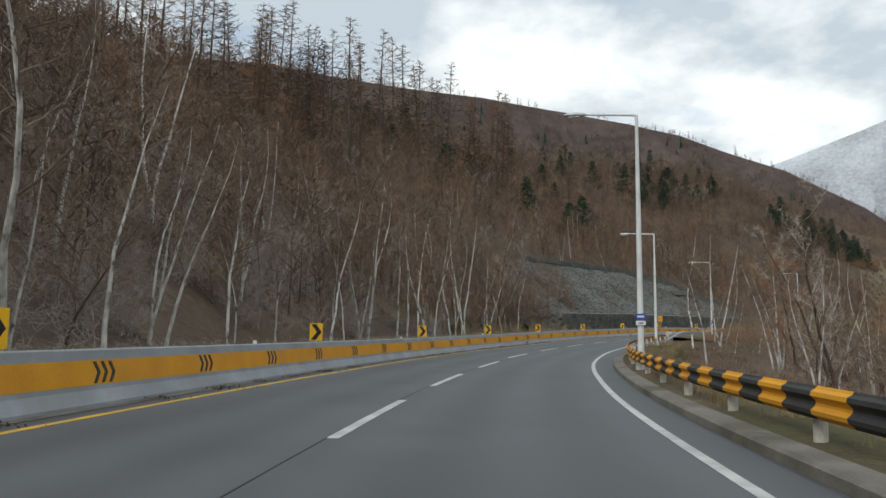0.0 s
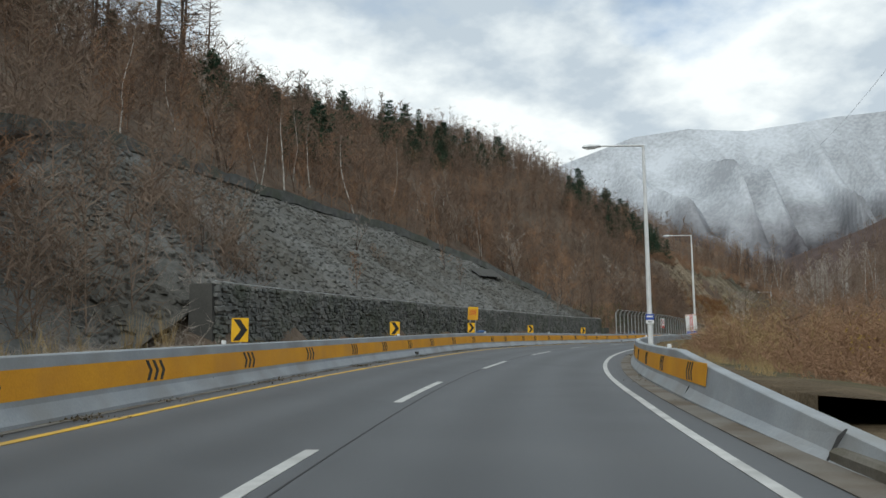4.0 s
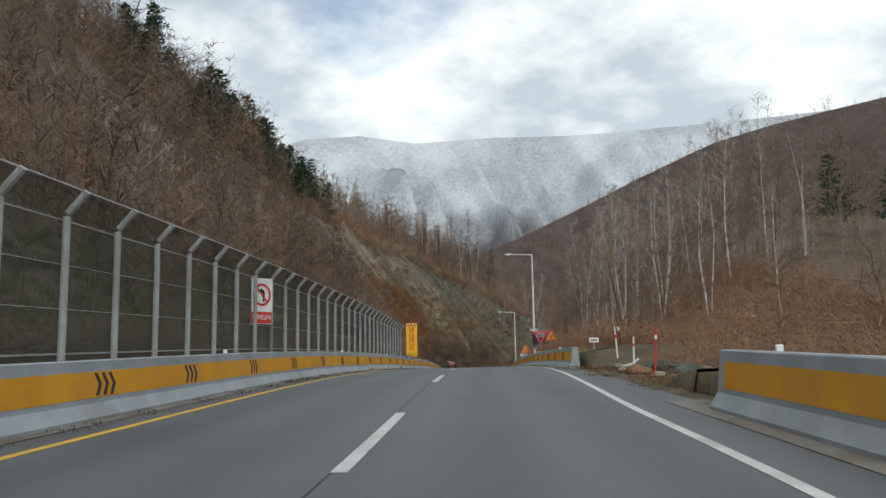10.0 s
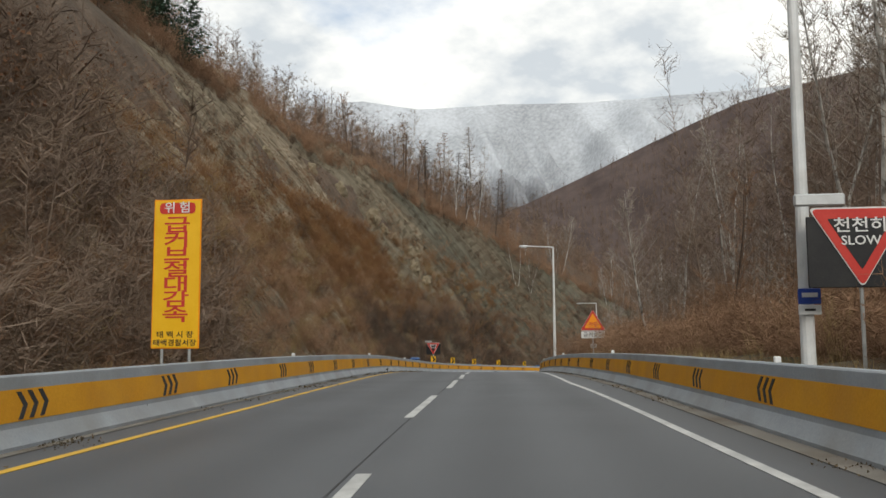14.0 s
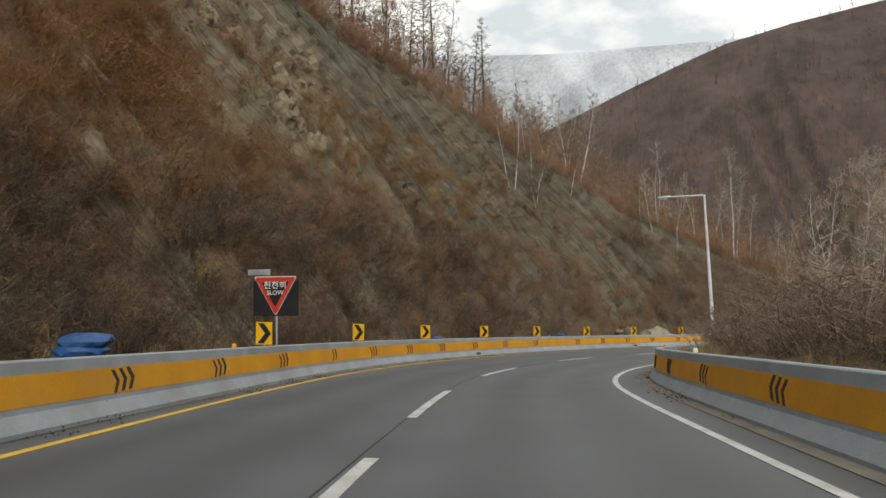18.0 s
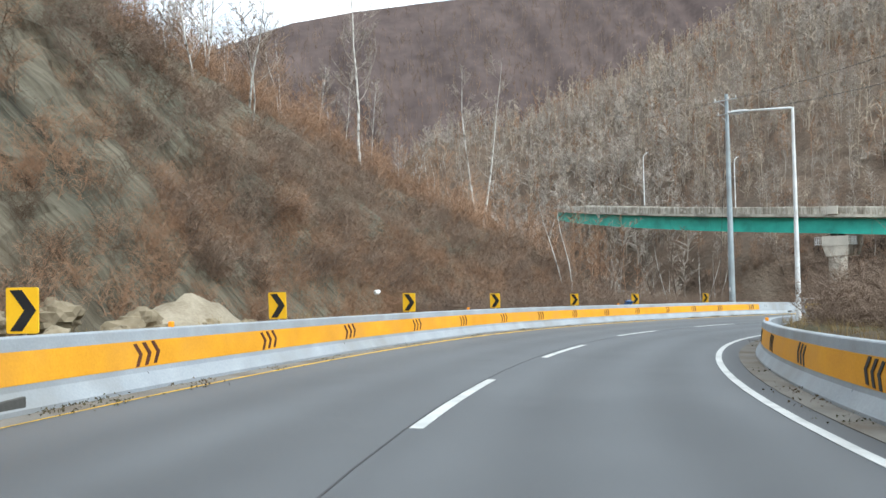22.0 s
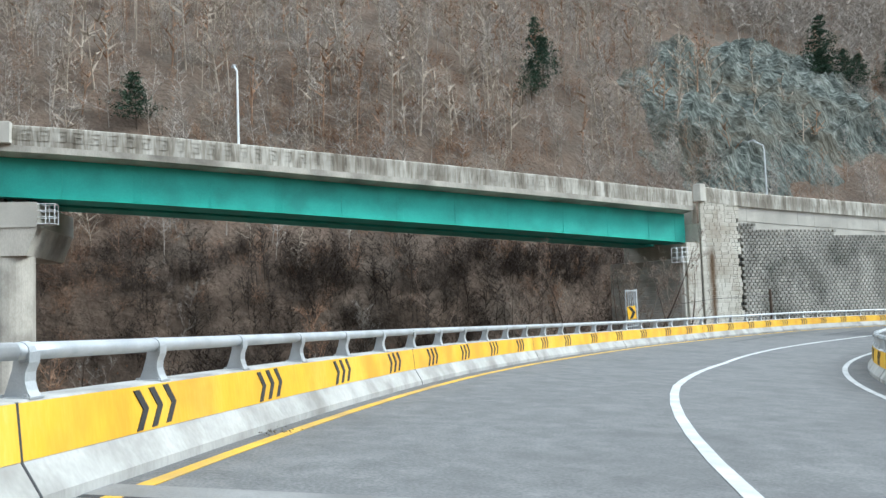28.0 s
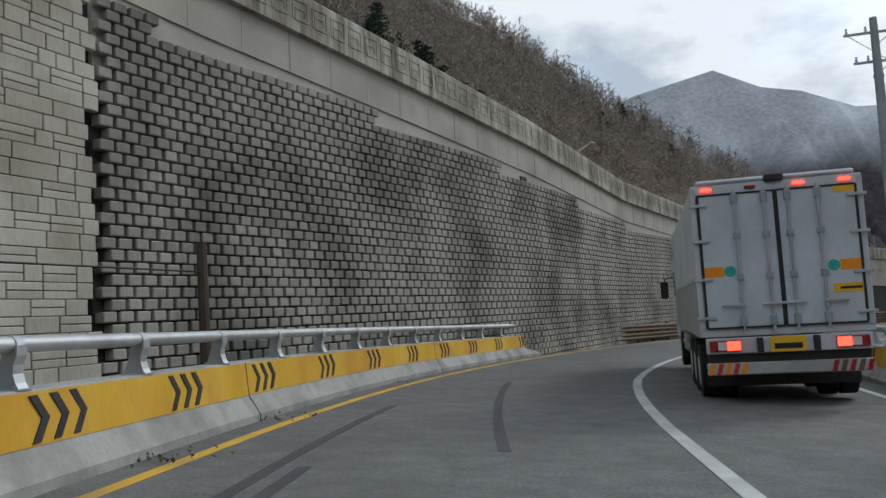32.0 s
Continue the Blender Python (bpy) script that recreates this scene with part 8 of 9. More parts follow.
LARCH = [tree_thing("larch", larch(350 + k, 14 + 1.5 * k, 4.3), M_BARK, (M_BARK, M_RUSTBRUSH, M_TWIG)[k], "tall dark leafless larch on the ridge", "tree", "larches on the ridge") for k in range(3)]

# birches along the left foot of the wood
for s, d, z in ((15, -8.0, 1.25), (17.3, -9.5, 0.75), (18.8, -8.0, 1.2), (21.7, -8.0, 0.85), (23.5, -9.5, 0.7), (26.1, -8.0, 1.0), (29.7, -9.5, 0.65), (33, -9.2, 0.8), (36.3, -8.0, 0.95), (38.7, -8.2, 0.9), (39.6, -9.2, 1.0), (42.4, -8.4, 0.9), (44.0, -9.4, 0.8), (45.8, -7.8, 1.15), (47.8, -7.9, 1.1),
                (49.9, -7.8, 1.1), (52, -7.9, 1.0), (53.9, -8.1, 0.95), (56.6, -7.8, 1.1), (60.7, -8.0, 1.0), (61.6, -8.6, 1.1), (66.5, -8.2, 0.85), (64, -10, 0.9), (70, -9.0, 1.0), (73, -8.6, 0.9), (76, -9.4, 0.8), (79, -9.0, 0.85), (8, -8.4, 1.0), (4, -9.0, 0.9), (12, -10.5, 1.1), (-3, -8.5, 1.1)):
    x, y = road_xy(s, d)
    plant(BIRCH, x, y, z, edge_z(s, d), 3)
for k in range(22):
    s, d = vr.uniform(0, 90), vr.uniform(-24, -10.5)
    plant(BIRCH, *road_xy(s, d), vr.uniform(0.7, 1.2))
# right-hand birches and bare trees by the guardrail
for k in range(30):
    s, d = vr.uniform(20, 92), vr.uniform(8.5, 24)
    plant(BIRCH, *road_xy(s, d), vr.uniform(0.65, 1.05))
for k in range(40):
    s, d = vr.uniform(14, 110), vr.uniform(9.5, 34)
    plant(BARE, *road_xy(s, d), vr.uniform(0.55, 0.95))
for k in range(18):
    s, d = vr.uniform(110, 190), vr.uniform(10, 40)
    plant(BARE, *road_xy(s, d), vr.uniform(0.4, 0.75))
for s, d, z in ((196, 30, 0.45), (204, 27, 0.5), (228, 14, 0.75), (231, 12, 0.7), (236, 16, 0.8), (214, 17, 0.6), (220, 15, 0.75)):
    plant(TALLB, *road_xy(s, d), z)
for k in range(12):
    plant(TALLB, *road_xy(vr.uniform(246, 266), vr.uniform(10, 20)), vr.uniform(0.7, 0.92))
for k in range(30):
    s, d = vr.uniform(226, 286), vr.uniform(9.5, 26)
    plant(TALLB if k % 5 else BARE, *road_xy(s, d), vr.uniform(0.62, 0.9))
for k in range(22):
    s, d = vr.uniform(192, 232), vr.uniform(26, 46)
    plant(PINE, *road_xy(s, d), vr.uniform(0.5, 0.8))
# wood edges on the left
for k in range(70):
    s, d = vr.uniform(-10, 96), vr.uniform(-34, -9.5)
    plant(BARE, *road_xy(s, d), vr.uniform(0.7, 1.15))
for k in range(44):
    s, d = vr.uniform(160, 256), vr.uniform(-26, -9)
    plant(BARE, *road_xy(s, d), vr.uniform(0.6, 1.05))
for k in range(30):
    s, d = vr.uniform(96, 174), vr.uniform(-32, -21)
    plant((BARE, BIRCH)[k % 2], *road_xy(s, d), vr.uniform(0.7, 1.0))
for k in range(8):  # a few thin saplings on the stone slope
    s, u = vr.uniform(100, 160), vr.uniform(0.02, 0.7)
    q = scree(s, u)
    plant(BARE, q.x, q.y, 0.35, q.z)
# larches and pines on the ridges
for k in range(14):
    x, y = vr.uniform(-12, 13), vr.uniform(146, 168)
    plant(LARCH, x, y, vr.uniform(1.15, 1.5))
for k in range(46):
    s, d = vr.uniform(66, 122), vr.uniform(-66, -40)
    plant(LARCH, *road_xy(s, d), vr.uniform(1.0, 1.4))
for k in range(12):
    s, d = vr.uniform(112, 150), vr.uniform(-44, -30)
    plant((PINE, LARCH, BARE)[k % 3], *road_xy(s, d), vr.uniform(0.7, 1.0))
for k in range(46):
    s, d = vr.uniform(120, 270), vr.uniform(-95, -52)
    plant(PINE, *road_xy(s, d), vr.uniform(0.55, 0.9))
for k in range(26):
    s, d = vr.uniform(246, 300), vr.uniform(-40, -24)
    plant((PINE, BARE)[k % 2], *road_xy(s, d), vr.uniform(0.6, 0.95))
for k in range(26):
    s, d = vr.uniform(250, 300), vr.uniform(-36, -26)
    plant((PINE, PINE, BARE)[k % 3], *road_xy(s, d), vr.uniform(0.75, 1.1))
for k in range(30):
    s, d = vr.uniform(140, 250), vr.uniform(-62, -42)
    plant((PINE, BARE)[k % 2], *road_xy(s, d), vr.uniform(0.6, 0.9))
for k in range(14):
    s, d = vr.uniform(352, 372), vr.uniform(-44, -33)
    plant(LARCH, *road_xy(s, d), vr.uniform(0.75, 1.0))
for k in range(14):
    s, d = vr.uniform(330, 360), vr.uniform(-42, -28)
    plant(BARE, *road_xy(s, d), vr.uniform(0.8, 1.2))
# pale poles on the descending spur
for k in range(46):
    s, d = vr.uniform(352, 408), vr.uniform(-40, -15)
    plant((TALLB, BIRCH, BIRCH)[k % 3], *road_xy(s, d), vr.uniform(0.7, 1.05))
for k in range(16):
    s, d = vr.uniform(398, 418), vr.uniform(-20, -9.5)
    plant((BIRCH, BARE)[k % 2], *road_xy(s, d), vr.uniform(0.6, 0.9))
# inner side of the bend
for k in range(30):
    s, d = vr.uniform(292, 402), vr.uniform(9, 22)
    plant(BARE, *road_xy(s, d), vr.uniform(0.4, 0.7))
# below and behind the viaduct
GULLY = [tree_thing("bare_tree", bare_tree(260 + k, 9.6 + 0.5 * k, 0.075, 0.30, 30, 2.3, 9, 0.013, 0.10, 0.2, 3), M_BARK, M_TWIG, "leafless grey tree in the gully under the bridge", "tree", "gully trees") for k in range(2)]
for k in range(22):
    x, y = vr.uniform(316, 345), vr.uniform(205, 262)
    plant(BARE, x, y, vr.uniform(0.5, 0.85))
for k in range(10):
    s = vr.uniform(424, 470)
    plant(BARE, *road_xy(s, vr.uniform(-16, -11)), vr.uniform(0.45, 0.75))
for x, y, k in ((301.0, 214.2, 1.25), (301.4, 216.2, 1.2), (301.2, 218.0, 1.25), (301.6, 222.5, 1.2), (302.0, 225.5, 1.1), (302.6, 228.0, 1.1), (304.5, 217.0, 0.8), (306.0, 222.5, 0.85)):
    plant(GULLY, x, y, k)
for x, y, z in ( (299.3, 209.5, 0.3), (299.9, 207.8, 0.35), (299.0, 196.0, 0.25)):
    plant(BARE, x, y, z)
for k in range(30):
    x, y = vr.uniform(312, 336), vr.uniform(92, 134)
    plant(PINE, x, y, vr.uniform(0.7, 1.05))
for k in range(8):
    x, y = vr.uniform(285, 345), vr.uniform(-75, 60)
    plant(PINE, x, y, vr.uniform(0.6, 0.9))
for x, y in ((340, 188), (338, 192), (343, 186), (345, 236)):
    plant(PINE, x, y, 0.75)


# woods too many to count: low-poly bare trees, brush and grass in single sheets of stuff
def brush_tree(seed, tall, spread, n, w):
    r = random.Random(seed)
    sp = Sprig()
    pts = bent(r, Vector((0, 0, -0.4)), Vector((r.uniform(-0.1, 0.1), r.uniform(-0.1, 0.1), 1)), tall, 3, 0.08)
    sp.stem(pts, 0.02 + w * 0.5, 0.006, 3)
    for k in range(n):
        f = r.uniform(0.18, 1.0)
        i = min(int(f * 3), 2)
        p = pts[i].lerp(pts[i + 1], f * 3 - i)
        a = r.uniform(0, 6.28)
        ln = spread * (1.15 - 0.75 * f) * r.uniform(0.5, 1.15)
        q = p + Vector((math.cos(a), math.sin(a), r.uniform(0.3, 1.4))).normalized() * ln
        sp.blade(p, q, w * 1.1, r)
        for _ in range(3):
            m = p.lerp(q, r.uniform(0.35, 0.95))
            sp.blade(m, m + Vector((r.uniform(-1, 1), r.uniform(-1, 1), r.uniform(-0.1, 1.1))).normalized() * ln * r.uniform(0.3, 0.6), w * 0.75, r)
    return sp.arrays()


nr = np.random.RandomState(11)


def scatter(name, templates, places, mat, label, category, lo=0.7, hi=1.2, tilt=0.06):
    """All the copies of small templates at rows of x, y, z, as one mesh."""
    vs, ts, n = [], [], 0
    pick_ = nr.randint(0, len(templates), len(places))
    for k, (v, t) in enumerate(templates):
        p = places[pick_ == k]
        if not len(p):
            continue
        a, s = nr.uniform(0, 6.28, len(p)), nr.uniform(lo, hi, len(p))
        ca, sa = np.cos(a) * s, np.sin(a) * s
        lx, ly = nr.uniform(-tilt, tilt, (2, len(p)))
        x = ca[:, None] * v[None, :, 0] - sa[:, None] * v[None, :, 1] + (lx * s)[:, None] * v[None, :, 2]
        y = sa[:, None] * v[None, :, 0] + ca[:, None] * v[None, :, 1] + (ly * s)[:, None] * v[None, :, 2]
        z = s[:, None] * v[None, :, 2]
        w = np.stack([x, y, z], -1) + p[:, None, :]
        tt = t[None] + (np.arange(len(p)) * len(v))[:, None, None] + n
        vs.append(w.reshape(-1, 3))
        ts.append(tt.reshape(-1, 3))
        n += len(p) * len(v)
    ob = new(name, tri_mesh(name, np.concatenate(vs), np.concatenate(ts), mat))
    return tagged(ob, label, category, kind="stuff")


def sown(n, s0, s1, d0, d1, keep=None):
    """n places beside the road on the ground."""
    s, d = nr.uniform(s0, s1, n), nr.uniform(d0, d1, n)
    px = np.interp(s, RS, RP[:, 0]) + d * np.interp(s, RS, RN[:, 0])
    py = np.interp(s, RS, RP[:, 1]) + d * np.interp(s, RS, RN[:, 1])
    s2, d2, _ = nearest(px, py)
    ok = np.abs(d2) > 8.2
    if keep is not None:
        ok &= keep(s, d)
    px, py = px[ok], py[ok]
    return np.stack([px, py, [ground_z(a, b) for a, b in zip(px, py)]], -1)


def sown_xy(n, x0, x1, y0, y1, keep):
    x, y = nr.uniform(x0, x1, n), nr.uniform(y0, y1, n)
    ok = keep(x, y)
    x, y = x[ok], y[ok]
    return np.stack([x, y, [ground_z(a, b) for a, b in zip(x, y)]], -1)


T_HILL = [brush_tree(500 + k, 6.5 + 0.8 * k, 2.6, 30, 0.085) for k in range(5)]
T_TALL = [brush_tree(580 + k, 6.5 + 0.8 * k, 2.4, 36, 0.055) for k in range(5)]
T_NEAR = [brush_tree(590 + k, 7.5 + 1.0 * k, 2.0, 44, 0.028) for k in range(4)]
T_MID = [brush_tree(520 + k, 3.8 + 0.8 * k, 2.0, 34, 0.034) for k in range(4)]
T_FAR = [brush_tree(540 + k, 6 + k, 3.4, 22, 0.20) for k in range(4)]
off_slope = lambda s, d: ~((s > 84) & (s < 175) & (d > -20.5)) & ~((s > 264) & (s < 404) & (d > -27))
scatter("woods", T_TALL, sown(2300, -35, 300, -75, -10, off_slope), M_WOODS, "dense bare brown woods on the slope", "woods")
scatter("woods", T_MID, sown(1500, -35, 260, -60, -9.5, off_slope), M_TWIG, "grey brown bare undergrowth in the wood", "woods")
scatter("woods", T_MID, sown(260, 82, 104, -22, -10), M_TWIG, "bare saplings by the stone slope", "woods", 0.7, 1.1)
scatter("woods", T_MID, sown(1500, 60, 250, -80, -10, off_slope), M_TWIGRED, "russet bare saplings on the slope", "woods")
scatter("woods", T_TALL, sown(900, 240, 400, -75, -26), M_TWIG, "bare woods above the cutting", "woods")
scatter("woods", T_MID, sown(700, 330, 412, -50, -12, lambda s, d: (s > 385) | (d < -24)), M_TWIGRED, "russet brush on the spur", "woods")
scatter("woods", T_MID, sown(1000, -30, 200, 11, 60), M_TWIG, "brown brushwood below the road", "woods", 0.6, 1.0)
scatter("woods", T_MID, sown(700, 80, 232, 10, 50), M_TWIGRED, "russet brushwood beside the road", "woods", 0.35, 0.7)
T_BANK = [brush_tree(610 + k, 12 + 1.3 * k, 2.6, 84, 0.030) for k in range(4)]
scatter("woods", T_BANK, sown(210, 246, 296, 11, 40), M_TWIG, "tall bare trees on the bank", "woods", 0.6, 0.95)
scatter("woods", T_NEAR, sown(460, 222, 300, 11, 48), M_TWIG, "bare trees on the bank", "woods", 0.7, 1.05)
scatter("woods", T_MID, sown(500, 222, 404, 9.5, 30), M_TWIGGREY, "grey brush on the bank", "woods", 0.4, 0.8)
hill_e = lambda x, y: (far_hill(x, y) > 3) & ~((x > 321) & (x < 354) & (np.abs(y - 160 + 0.63 * (x - 319)) < 20 - 0.25 * np.abs(x - 334)))
# twigs on this hillside take paler tones in place of more light
scatter("woods", T_HILL, sown_xy(3600, 285, 410, 60, 340, hill_e), M_TWIGGREY, "bare brown woods on the far hillside", "woods", 0.6, 1.0)
scatter("woods", T_HILL, sown_xy(2400, 285, 410, 60, 340, hill_e), M_TWIGLIT, "grey bare woods on the far hillside", "woods", 0.5, 0.9)
scatter("woods", T_MID, sown_xy(1800, 285, 410, 60, 340, hill_e), M_TWIGRED, "russet bare saplings on the far hillside", "woods", 0.6, 1.1)
scatter("woods", T_FAR, np.concatenate([sown_xy(2600, 260, 480, -140, 430, lambda x, y: far_hill(x, y) > 50), sown_xy(3600, 215, 400, -150, 120, lambda x, y: far_hill(x, y) > 2), sown_xy(900, 330, 480, 270, 420, lambda x, y: far_hill(x, y) < 60)]), M_TWIGGREY, "distant bare woods", "woods", 0.8, 1.3)
# shade below the deck is put into these saplings' colour
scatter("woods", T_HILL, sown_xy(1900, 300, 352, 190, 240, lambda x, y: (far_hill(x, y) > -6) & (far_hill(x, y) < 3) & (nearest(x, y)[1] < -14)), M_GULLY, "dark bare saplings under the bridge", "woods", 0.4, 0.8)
scatter("woods", T_FAR, sown(1500, -40, 380, -160, -70), M_TWIG, "distant bare woods on the ridge", "woods", 0.8, 1.3)


# pines and bare crowns on the far northern ridge
def on_range(n, az0, az1, f0, f1, ob, k=40):
    """Places on a distant range's sheet."""
    me = ob.data
    cols = len(me.vertices) // (k + 1)
    out = []
    for _ in range(n):
        i = int((cols - 1) * nr.uniform(az0, az1))
        j = int(k * nr.uniform(f0, f1))
        a, b = me.vertices[i * (k + 1) + j].co, me.vertices[min(i + 1, cols - 1) * (k + 1) + min(j + 1, k)].co
        out.append(tuple(a.lerp(b, nr.uniform(0, 1))))
    return np.array(out)


def spire(seed, tall, wide):
    r = random.Random(seed)
    sp = Sprig()
    for _ in range(70):
        f = r.uniform(0.12, 0.98)
        p = Vector((0, 0, f * tall))
        a = r.uniform(0, 6.28)
        ln = wide * (1.05 - f) * r.uniform(0.6, 1.1)
        sp.blade(p + Vector((0, 0, 0.4)), p + Vector((math.cos(a) * ln, math.sin(a) * ln, r.uniform(-0.6, 0.6))), 1.3, r)
    return sp.arrays()


P_FAR = [spire(560 + k, 9 + 1.5 * k, 3.4) for k in range(3)]
scatter("pine_woods", P_FAR, np.concatenate([on_range(1500, 0.71, 0.87, 0.30, 0.62, north), on_range(260, 0.55, 0.9, 0.1, 0.9, north)]), M_FARPINE, "dark green pines on the far ridge", "woods", 0.8, 1.4)
scatter("woods", T_FAR, on_range(3600, 0.45, 1.0, 0.15, 1.0, north), M_TWIG, "bare woods on the far ridge", "woods", 0.9, 1.6)

T_VAST = [brush_tree(550 + k, 8 + 1.2 * k, 3.4, 9, 0.30) for k in range(4)]
scatter("woods", T_VAST, on_range(2600, 0.06, 0.55, 0.08, 1.0, dark), M_WOODS, "dark bare woods on the mountain side", "woods", 0.8, 1.4)
scatter("woods", T_VAST, on_range(1700, 0.06, 0.55, 0.08, 0.9, dark), M_TWIG, "brown bare woods on the dark mountain", "woods", 0.8, 1.4)
scatter("woods", T_VAST, on_range(700, 0.06, 0.55, 0.08, 0.6, dark), M_TWIGRED, "russet oaks on the dark mountain", "woods", 0.6, 1.0)
# upper woods brightened by colour as well
scatter("woods", T_VAST, sown_xy(2300, 320, 540, 150, 440, lambda x, y: far_hill(x, y) > 14), M_TWIGLIT, "bare woods up the far hillside", "woods", 0.6, 1.0)
scatter("woods", T_VAST, sown_xy(1500, 320, 540, 150, 440, lambda x, y: far_hill(x, y) > 14), M_TWIGRED, "russet oaks up the far hillside", "woods", 0.5, 0.8)

# shrubs on verges and on the rock
S_BUSH = [shrub(600 + k, 1.3 + 0.25 * k, 1.5, 14, 5, 0.018).arrays() for k in range(5)]
S_FINE = [shrub(640 + k, 0.9 + 0.2 * k, 1.2, 16, 6, 0.011).arrays() for k in range(4)]
S_LOW = [shrub(620 + k, 0.8, 1.1, 12, 5, 0.020).arrays() for k in range(4)]


def on_cliff(n, u0, u1, s0=240, s1=402):
    out = []
    for _ in range(n):
        s, u = nr.uniform(s0, s1), nr.uniform(u0, u1)
        out.append(tuple(cliff(s, u)))
    return np.array(out)


scatter("shrubs", S_FINE, on_cliff(1500, 0.0, 0.32), M_TWIGRED, "brown leafless shrubs at the cutting's foot", "shrubs", 0.6, 1.2)
scatter("shrubs", S_FINE, on_cliff(380, 0.0, 0.4), M_BRUSH, "dark dry brush at the cutting's foot", "shrubs", 0.6, 1.3, 0.3)
scatter("shrubs", S_FINE, on_cliff(650, 0.05, 0.7), M_TWIGRED, "dry creepers on the rock", "shrubs", 0.6, 1.2, 0.3)
scatter("shrubs", S_FINE, on_cliff(850, 0.10, 0.55, 240, 350), M_RUSTBRUSH, "rust brown dry brush on the rock", "shrubs", 0.6, 1.3, 0.3)
scatter("shrubs", S_FINE, on_cliff(620, 0.22, 0.55, 298, 324), M_RUSTBRUSH, "rust brown brush hanging in a broad patch on the rock", "shrubs", 0.7, 1.4, 0.3)
# dark twigs added also to stand for the shade in crevices at the base
scatter("shrubs", S_FINE, on_cliff(420, 0.0, 0.22, 300, 345), M_BARK, "black tangled branches along the rock's foot", "shrubs", 0.9, 1.6, 0.4)
scatter("shrubs", S_FINE, on_cliff(420, 0.0, 0.45, 250, 345), M_STRAW, "straw-coloured dry stalks on the rock", "shrubs", 0.5, 1.0, 0.3)
scatter("shrubs", S_BUSH, on_cliff(500, 0.0, 1.0, 238, 264), M_TWIG, "brown brush beside the cutting", "shrubs", 0.9, 1.6)
scatter("woods", T_MID, on_cliff(160, 0.1, 1.0, 238, 266), M_TWIG, "bare saplings beside the cutting", "woods", 0.6, 1.0)
scatter("shrubs", S_FINE, on_cliff(520, 0.45, 1.0), M_BRUSH, "dry brush on the upper rock", "shrubs", 0.6, 1.3, 0.3)
scatter("shrubs", S_FINE, on_cliff(260, 0.0, 0.3, 318, 360), M_TWIG, "tangled branches hanging over the rock", "shrubs", 0.8, 1.5, 0.5)
scatter("shrubs", S_BUSH, on_cliff(700, 0.85, 1.0), M_TWIGRED, "russet brush along the cutting's crest", "shrubs", 0.7, 1.3)
scatter("shrubs", S_FINE, on_cliff(450, 0.1, 0.7, 368, 402), M_TWIG, "brown dry brush on the spur", "shrubs", 0.8, 1.6, 0.3)


def on_strip(n, s0, s1, d0, d1, h):
    return np.array([tuple(at(s, d, h)) for s, d in zip(nr.uniform(s0, s1, n), nr.uniform(d0, d1, n))])


scatter("shrubs", S_BUSH, on_strip(520, 286, 402, 6.9, 11, 0.85), M_TWIG, "brown tangled brush on the inner bank", "shrubs", 0.7, 1.25)
scatter("shrubs", S_BUSH, np.concatenate([on_strip(620, 212, 300, 7.0, 11, 0.9), sown(1300, 205, 300, 9, 22)]), M_TWIGRED, "russet dry brush on the bank", "shrubs", 0.6, 1.1)
scatter("shrubs", S_BUSH, on_strip(420, 86, 206, 8.0, 16, 0.0), M_TWIGRED, "russet tangled brush beyond the barrier", "shrubs", 0.7, 1.3)
scatter("shrubs", S_BUSH, on_strip(200, 100, 176, 9.0, 22, 0.0), M_STRAW, "golden dry brush beyond the barrier", "shrubs", 0.8, 1.6)
scatter("shrubs", S_LOW, on_strip(420, -20, 84, 6.6, 11, -0.05), M_TWIG, "low dry brush under the guardrail", "shrubs", 0.5, 1.0)
scatter("shrubs", S_BUSH, sown(900, -25, 98, -26, -9.5), M_TWIGGREY, "grey brown undergrowth at the wood's foot", "shrubs", 0.7, 1.3)
scatter("shrubs", S_LOW, on_strip(360, -20, 96, -10, -6.6, 0.6), M_TWIGGREY, "low dry brush behind the barrier", "shrubs", 0.4, 0.9)
scatter("shrubs", S_BUSH, on_strip(220, 174, 240, -10, -7.4, 0.5), M_TWIG, "brown brush behind the net fence", "shrubs", 0.7, 1.2)
scatter("shrubs", S_BUSH, on_strip(240, 380, 416, -11, -7.6, 0.5), M_TWIG, "brown brush behind the barrier", "shrubs", 0.5, 1.0)
scatter("shrubs", S_BUSH, np.concatenate([on_strip(160, 416, 468, -24, -8.5, -4.8), sown_xy(500, 312, 345, 200, 270, lambda x, y: far_hill(x, y) > 0)]), M_TWIGRED, "dry brown brush in the creek", "shrubs", 0.7, 1.3)

# grass
def tuft(seed, tall, n, w):
    r = random.Random(seed)
    sp = Sprig()
    for _ in range(n):
        p = Vector((r.uniform(-0.2, 0.2), r.uniform(-0.2, 0.2), -0.05))
        sp.blade(p, p + Vector((r.uniform(-0.4, 0.4), r.uniform(-0.4, 0.4), 1)) * tall * r.uniform(0.5, 1.1), w, r)
    return sp.arrays()


G_DRY = [tuft(700 + k, 0.45, 22, 0.016) for k in range(4)]
G_GREEN = [tuft(710 + k, 0.22, 22, 0.018) for k in range(3)]
G_REED = [tuft(720 + k, 1.5, 26, 0.022) for k in range(3)]
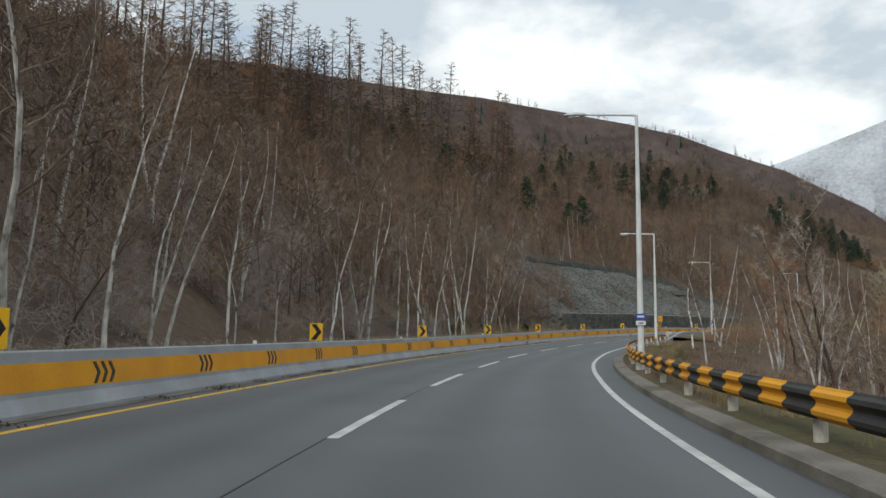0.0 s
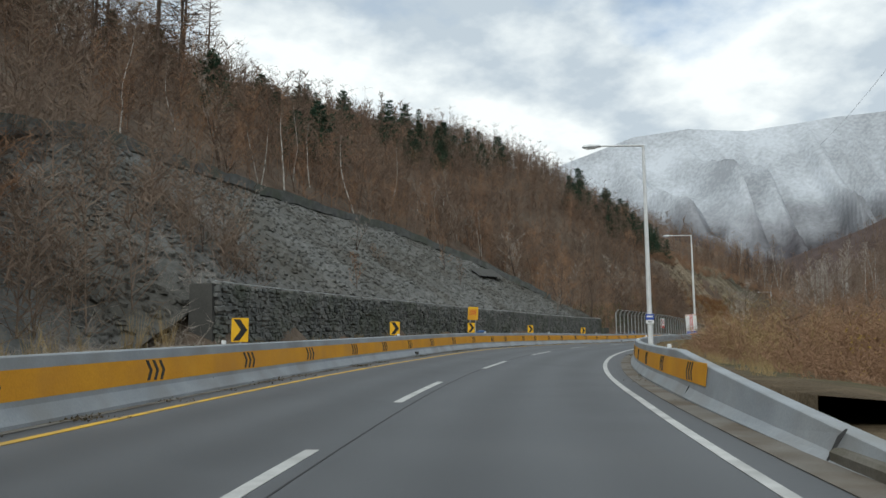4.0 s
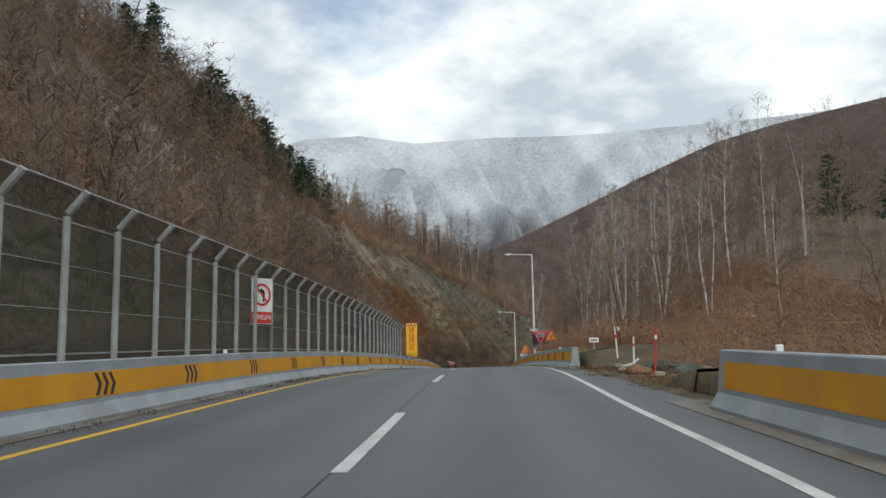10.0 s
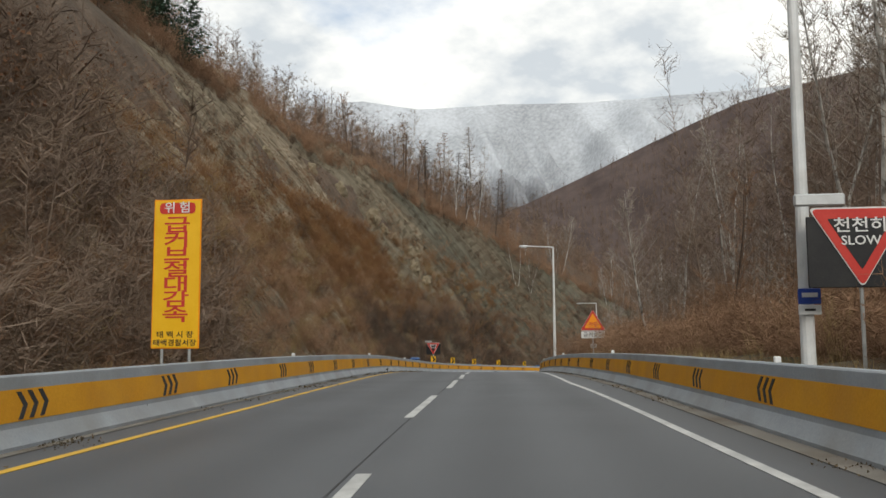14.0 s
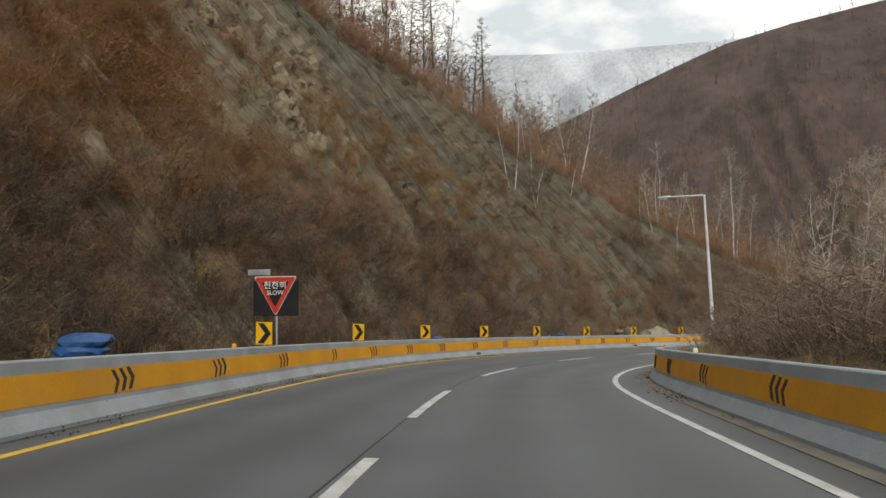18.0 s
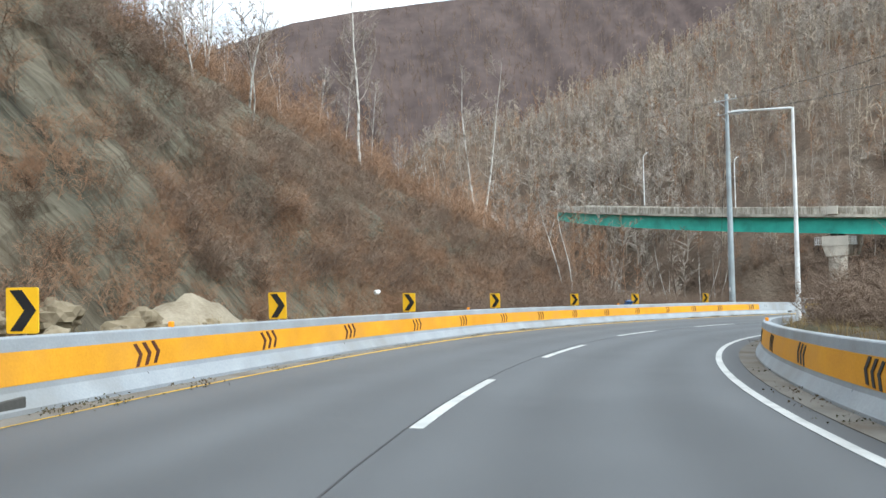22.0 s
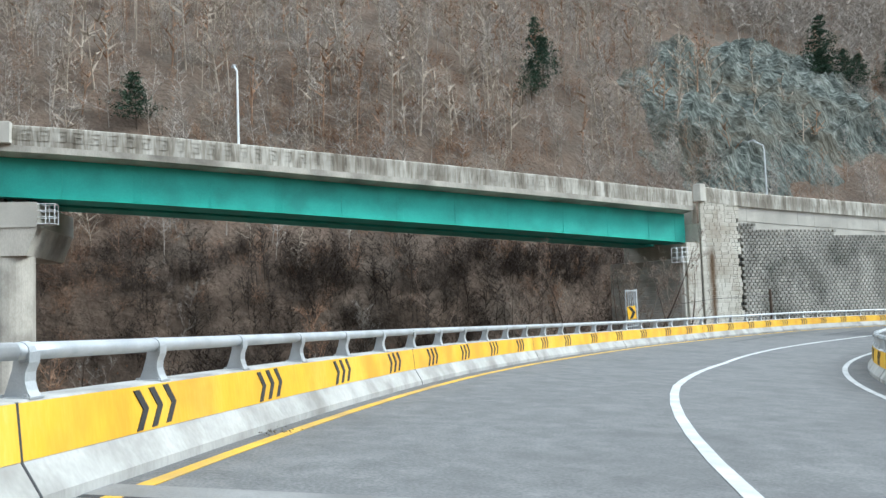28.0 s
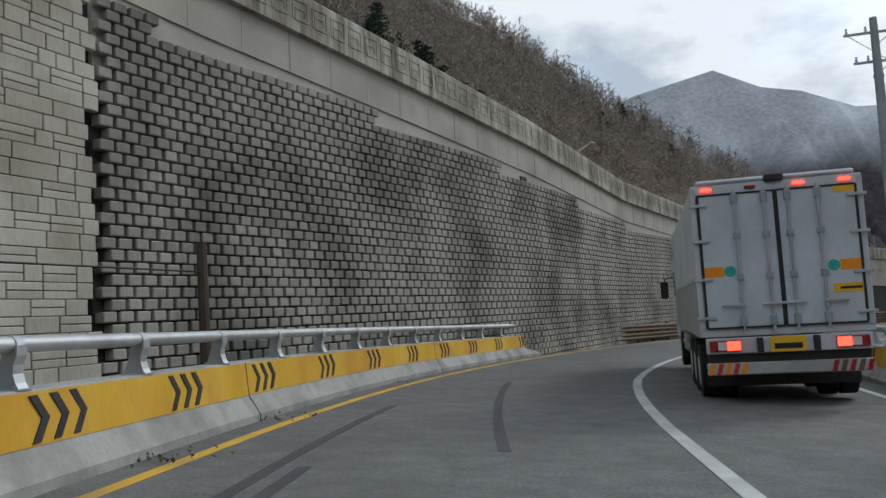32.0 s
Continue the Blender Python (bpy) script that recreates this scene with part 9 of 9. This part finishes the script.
scatter("grass", G_DRY, np.concatenate([on_strip(500, -20, 416, -9, -5.5, 0.66), on_strip(500, 210, 404, 6.0, 8.5, 0.82), on_strip(260, -20, 80, 5.8, 8, 0.1), on_strip(200, 86, 186, 5.9, 8, 0.45)]), M_STRAW, "dry straw-coloured grass tufts on the verge", "grass", 0.5, 1.1)
scatter("grass", G_GREEN, np.concatenate([on_strip(700, 64, 96, -8.3, -5.6, 0.66), on_strip(620, 276, 312, -8.2, -5.6, 0.66), on_strip(240, 348, 362, -7.8, -5.6, 0.66), on_strip(160, 40, 78, 6.2, 9, 0.1), on_strip(120, 404, 416, -7.6, -5.6, 0.6)]), M_GRASS, "short green winter grass on the verge", "grass", 0.6, 1.3)
scatter("grass", G_REED, np.concatenate([on_strip(70, 288, 304, -9.5, -6.9, 0.3), on_strip(300, 228, 290, 7.4, 12, 0.9), sown(500, 222, 292, 9, 20), on_strip(240, 96, 180, 8, 20, 0.1), on_strip(60, 60, 92, -9.5, -7.5, 0.6)]), M_STRAW, "tall dry reeds", "grass", 0.5, 1.0)


G_MEADOW = [tuft(730 + k, 0.6, 26, 0.03) for k in range(3)]
scatter("grass", G_MEADOW, np.concatenate([sown(1500, 176, 242, -17, -8.3), sown(420, 62, 94, -13, -8.3)]), M_GRASS, "rough green grass behind the fence", "grass", 0.5, 1.2)


# leaves that still hang
def leafy(seed, wide, tall, n, size):
    r = random.Random(seed)
    sp = Sprig()
    for _ in range(n):
        p = Vector((r.gauss(0, wide), r.gauss(0, wide), abs(r.gauss(0.5, 0.25)) * tall))
        sp.blade(p, p + Vector((r.uniform(-1, 1), r.uniform(-1, 1), r.uniform(-1, 1))).normalized() * size, size * 0.8, r)
    return sp.arrays()


L_OAK = [leafy(800 + k, 0.9, 4.5, 150, 0.13) for k in range(4)]
scatter("leaves", L_OAK, np.concatenate([sown(150, -20, 96, -40, -10, off_slope), sown_xy(260, 300, 390, 90, 320, hill_e), on_cliff(50, 0.25, 0.6, 245, 330)]), M_DEADLEAF, "withered brown leaves on oak scrub", "leaves", 0.6, 1.1)
scatter("shrubs", S_BUSH, np.concatenate([on_strip(150, 414, 446, -22, -8.5, -4.6), sown_xy(500, 306, 340, 235, 275, lambda x, y: nearest(x, y)[1] < -9)]), M_TWIG, "brown brush round the bridge pier", "shrubs", 0.9, 1.8)
scatter("leaves", L_OAK, np.array([(x, y, ground_z(x, y)) for x, y in zip(nr.uniform(300, 314, 26), nr.uniform(243, 262, 26))]), M_DEADLEAF, "withered tan leaves round the bridge pier", "leaves", 0.6, 1.0)
scatter("leaves", L_OAK, np.concatenate([sown(40, 60, 190, 10, 34), sown(24, 20, 90, -26, -10)]), M_YLEAF, "yellow leaves still on the scrub", "leaves", 0.4, 0.8)

# the brush colour carries the gully's shade here too
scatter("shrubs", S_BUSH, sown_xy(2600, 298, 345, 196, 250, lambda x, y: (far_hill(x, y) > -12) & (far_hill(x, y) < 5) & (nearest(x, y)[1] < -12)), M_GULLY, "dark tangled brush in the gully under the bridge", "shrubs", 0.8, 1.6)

# dirt and leaves along the feet of the barriers
L_DIRT = [leafy(830 + k, 0.22, 0.05, 46, 0.04) for k in range(4)]
scatter("leaf_litter", L_DIRT, np.array([tuple(at(s, pick(LEFT_D, s) + 0.04 + abs(e) * 0.10, 0.0)) for s, e in zip(nr.choice(np.arange(-20, 414, 2.7), 420) + nr.normal(0, 0.4, 420), nr.normal(0, 1, 420))] + [tuple(at(s, 5.25 - abs(e) * 0.3, 0.0)) for s, e in zip(nr.uniform(86, 400, 130), nr.normal(0, 0.6, 130))] + [tuple(at(s, pick(BRIDGE_D, s) + 0.03 + abs(e) * 0.06, 0.0)) for s, e in zip(nr.uniform(424, 486, 6), nr.normal(0, 1, 6))]), M_VERGE, "dirt and dead leaves swept against the barrier", "leaves", 0.5, 1.4)
scatter("leaf_litter", L_DIRT, np.array([tuple(at(s, d, 0.10 + 0.02 * (d - 6))) for s, d in zip(nr.uniform(185, 206, 170), nr.uniform(5.4, 8.6, 170))]), M_DEADLEAF, "brown leaves and chips strewn over the lay-by", "leaves", 0.6, 1.6)

# pieces of the walls, one by one
for k, m in wall_stones:
    part("stone", STONES[k], parent=wall, m=m)
for m in near_blocks:
    part("precast_block", BLK, parent=gw, m=m)
# prototypes that were never planted
for ob in BIRCH + TALLB + BARE + PINE + LARCH:
    if ob.matrix_basis.translation.z < -800:
        for o in (*ob.children_recursive, ob):
            bpy.data.objects.remove(o)
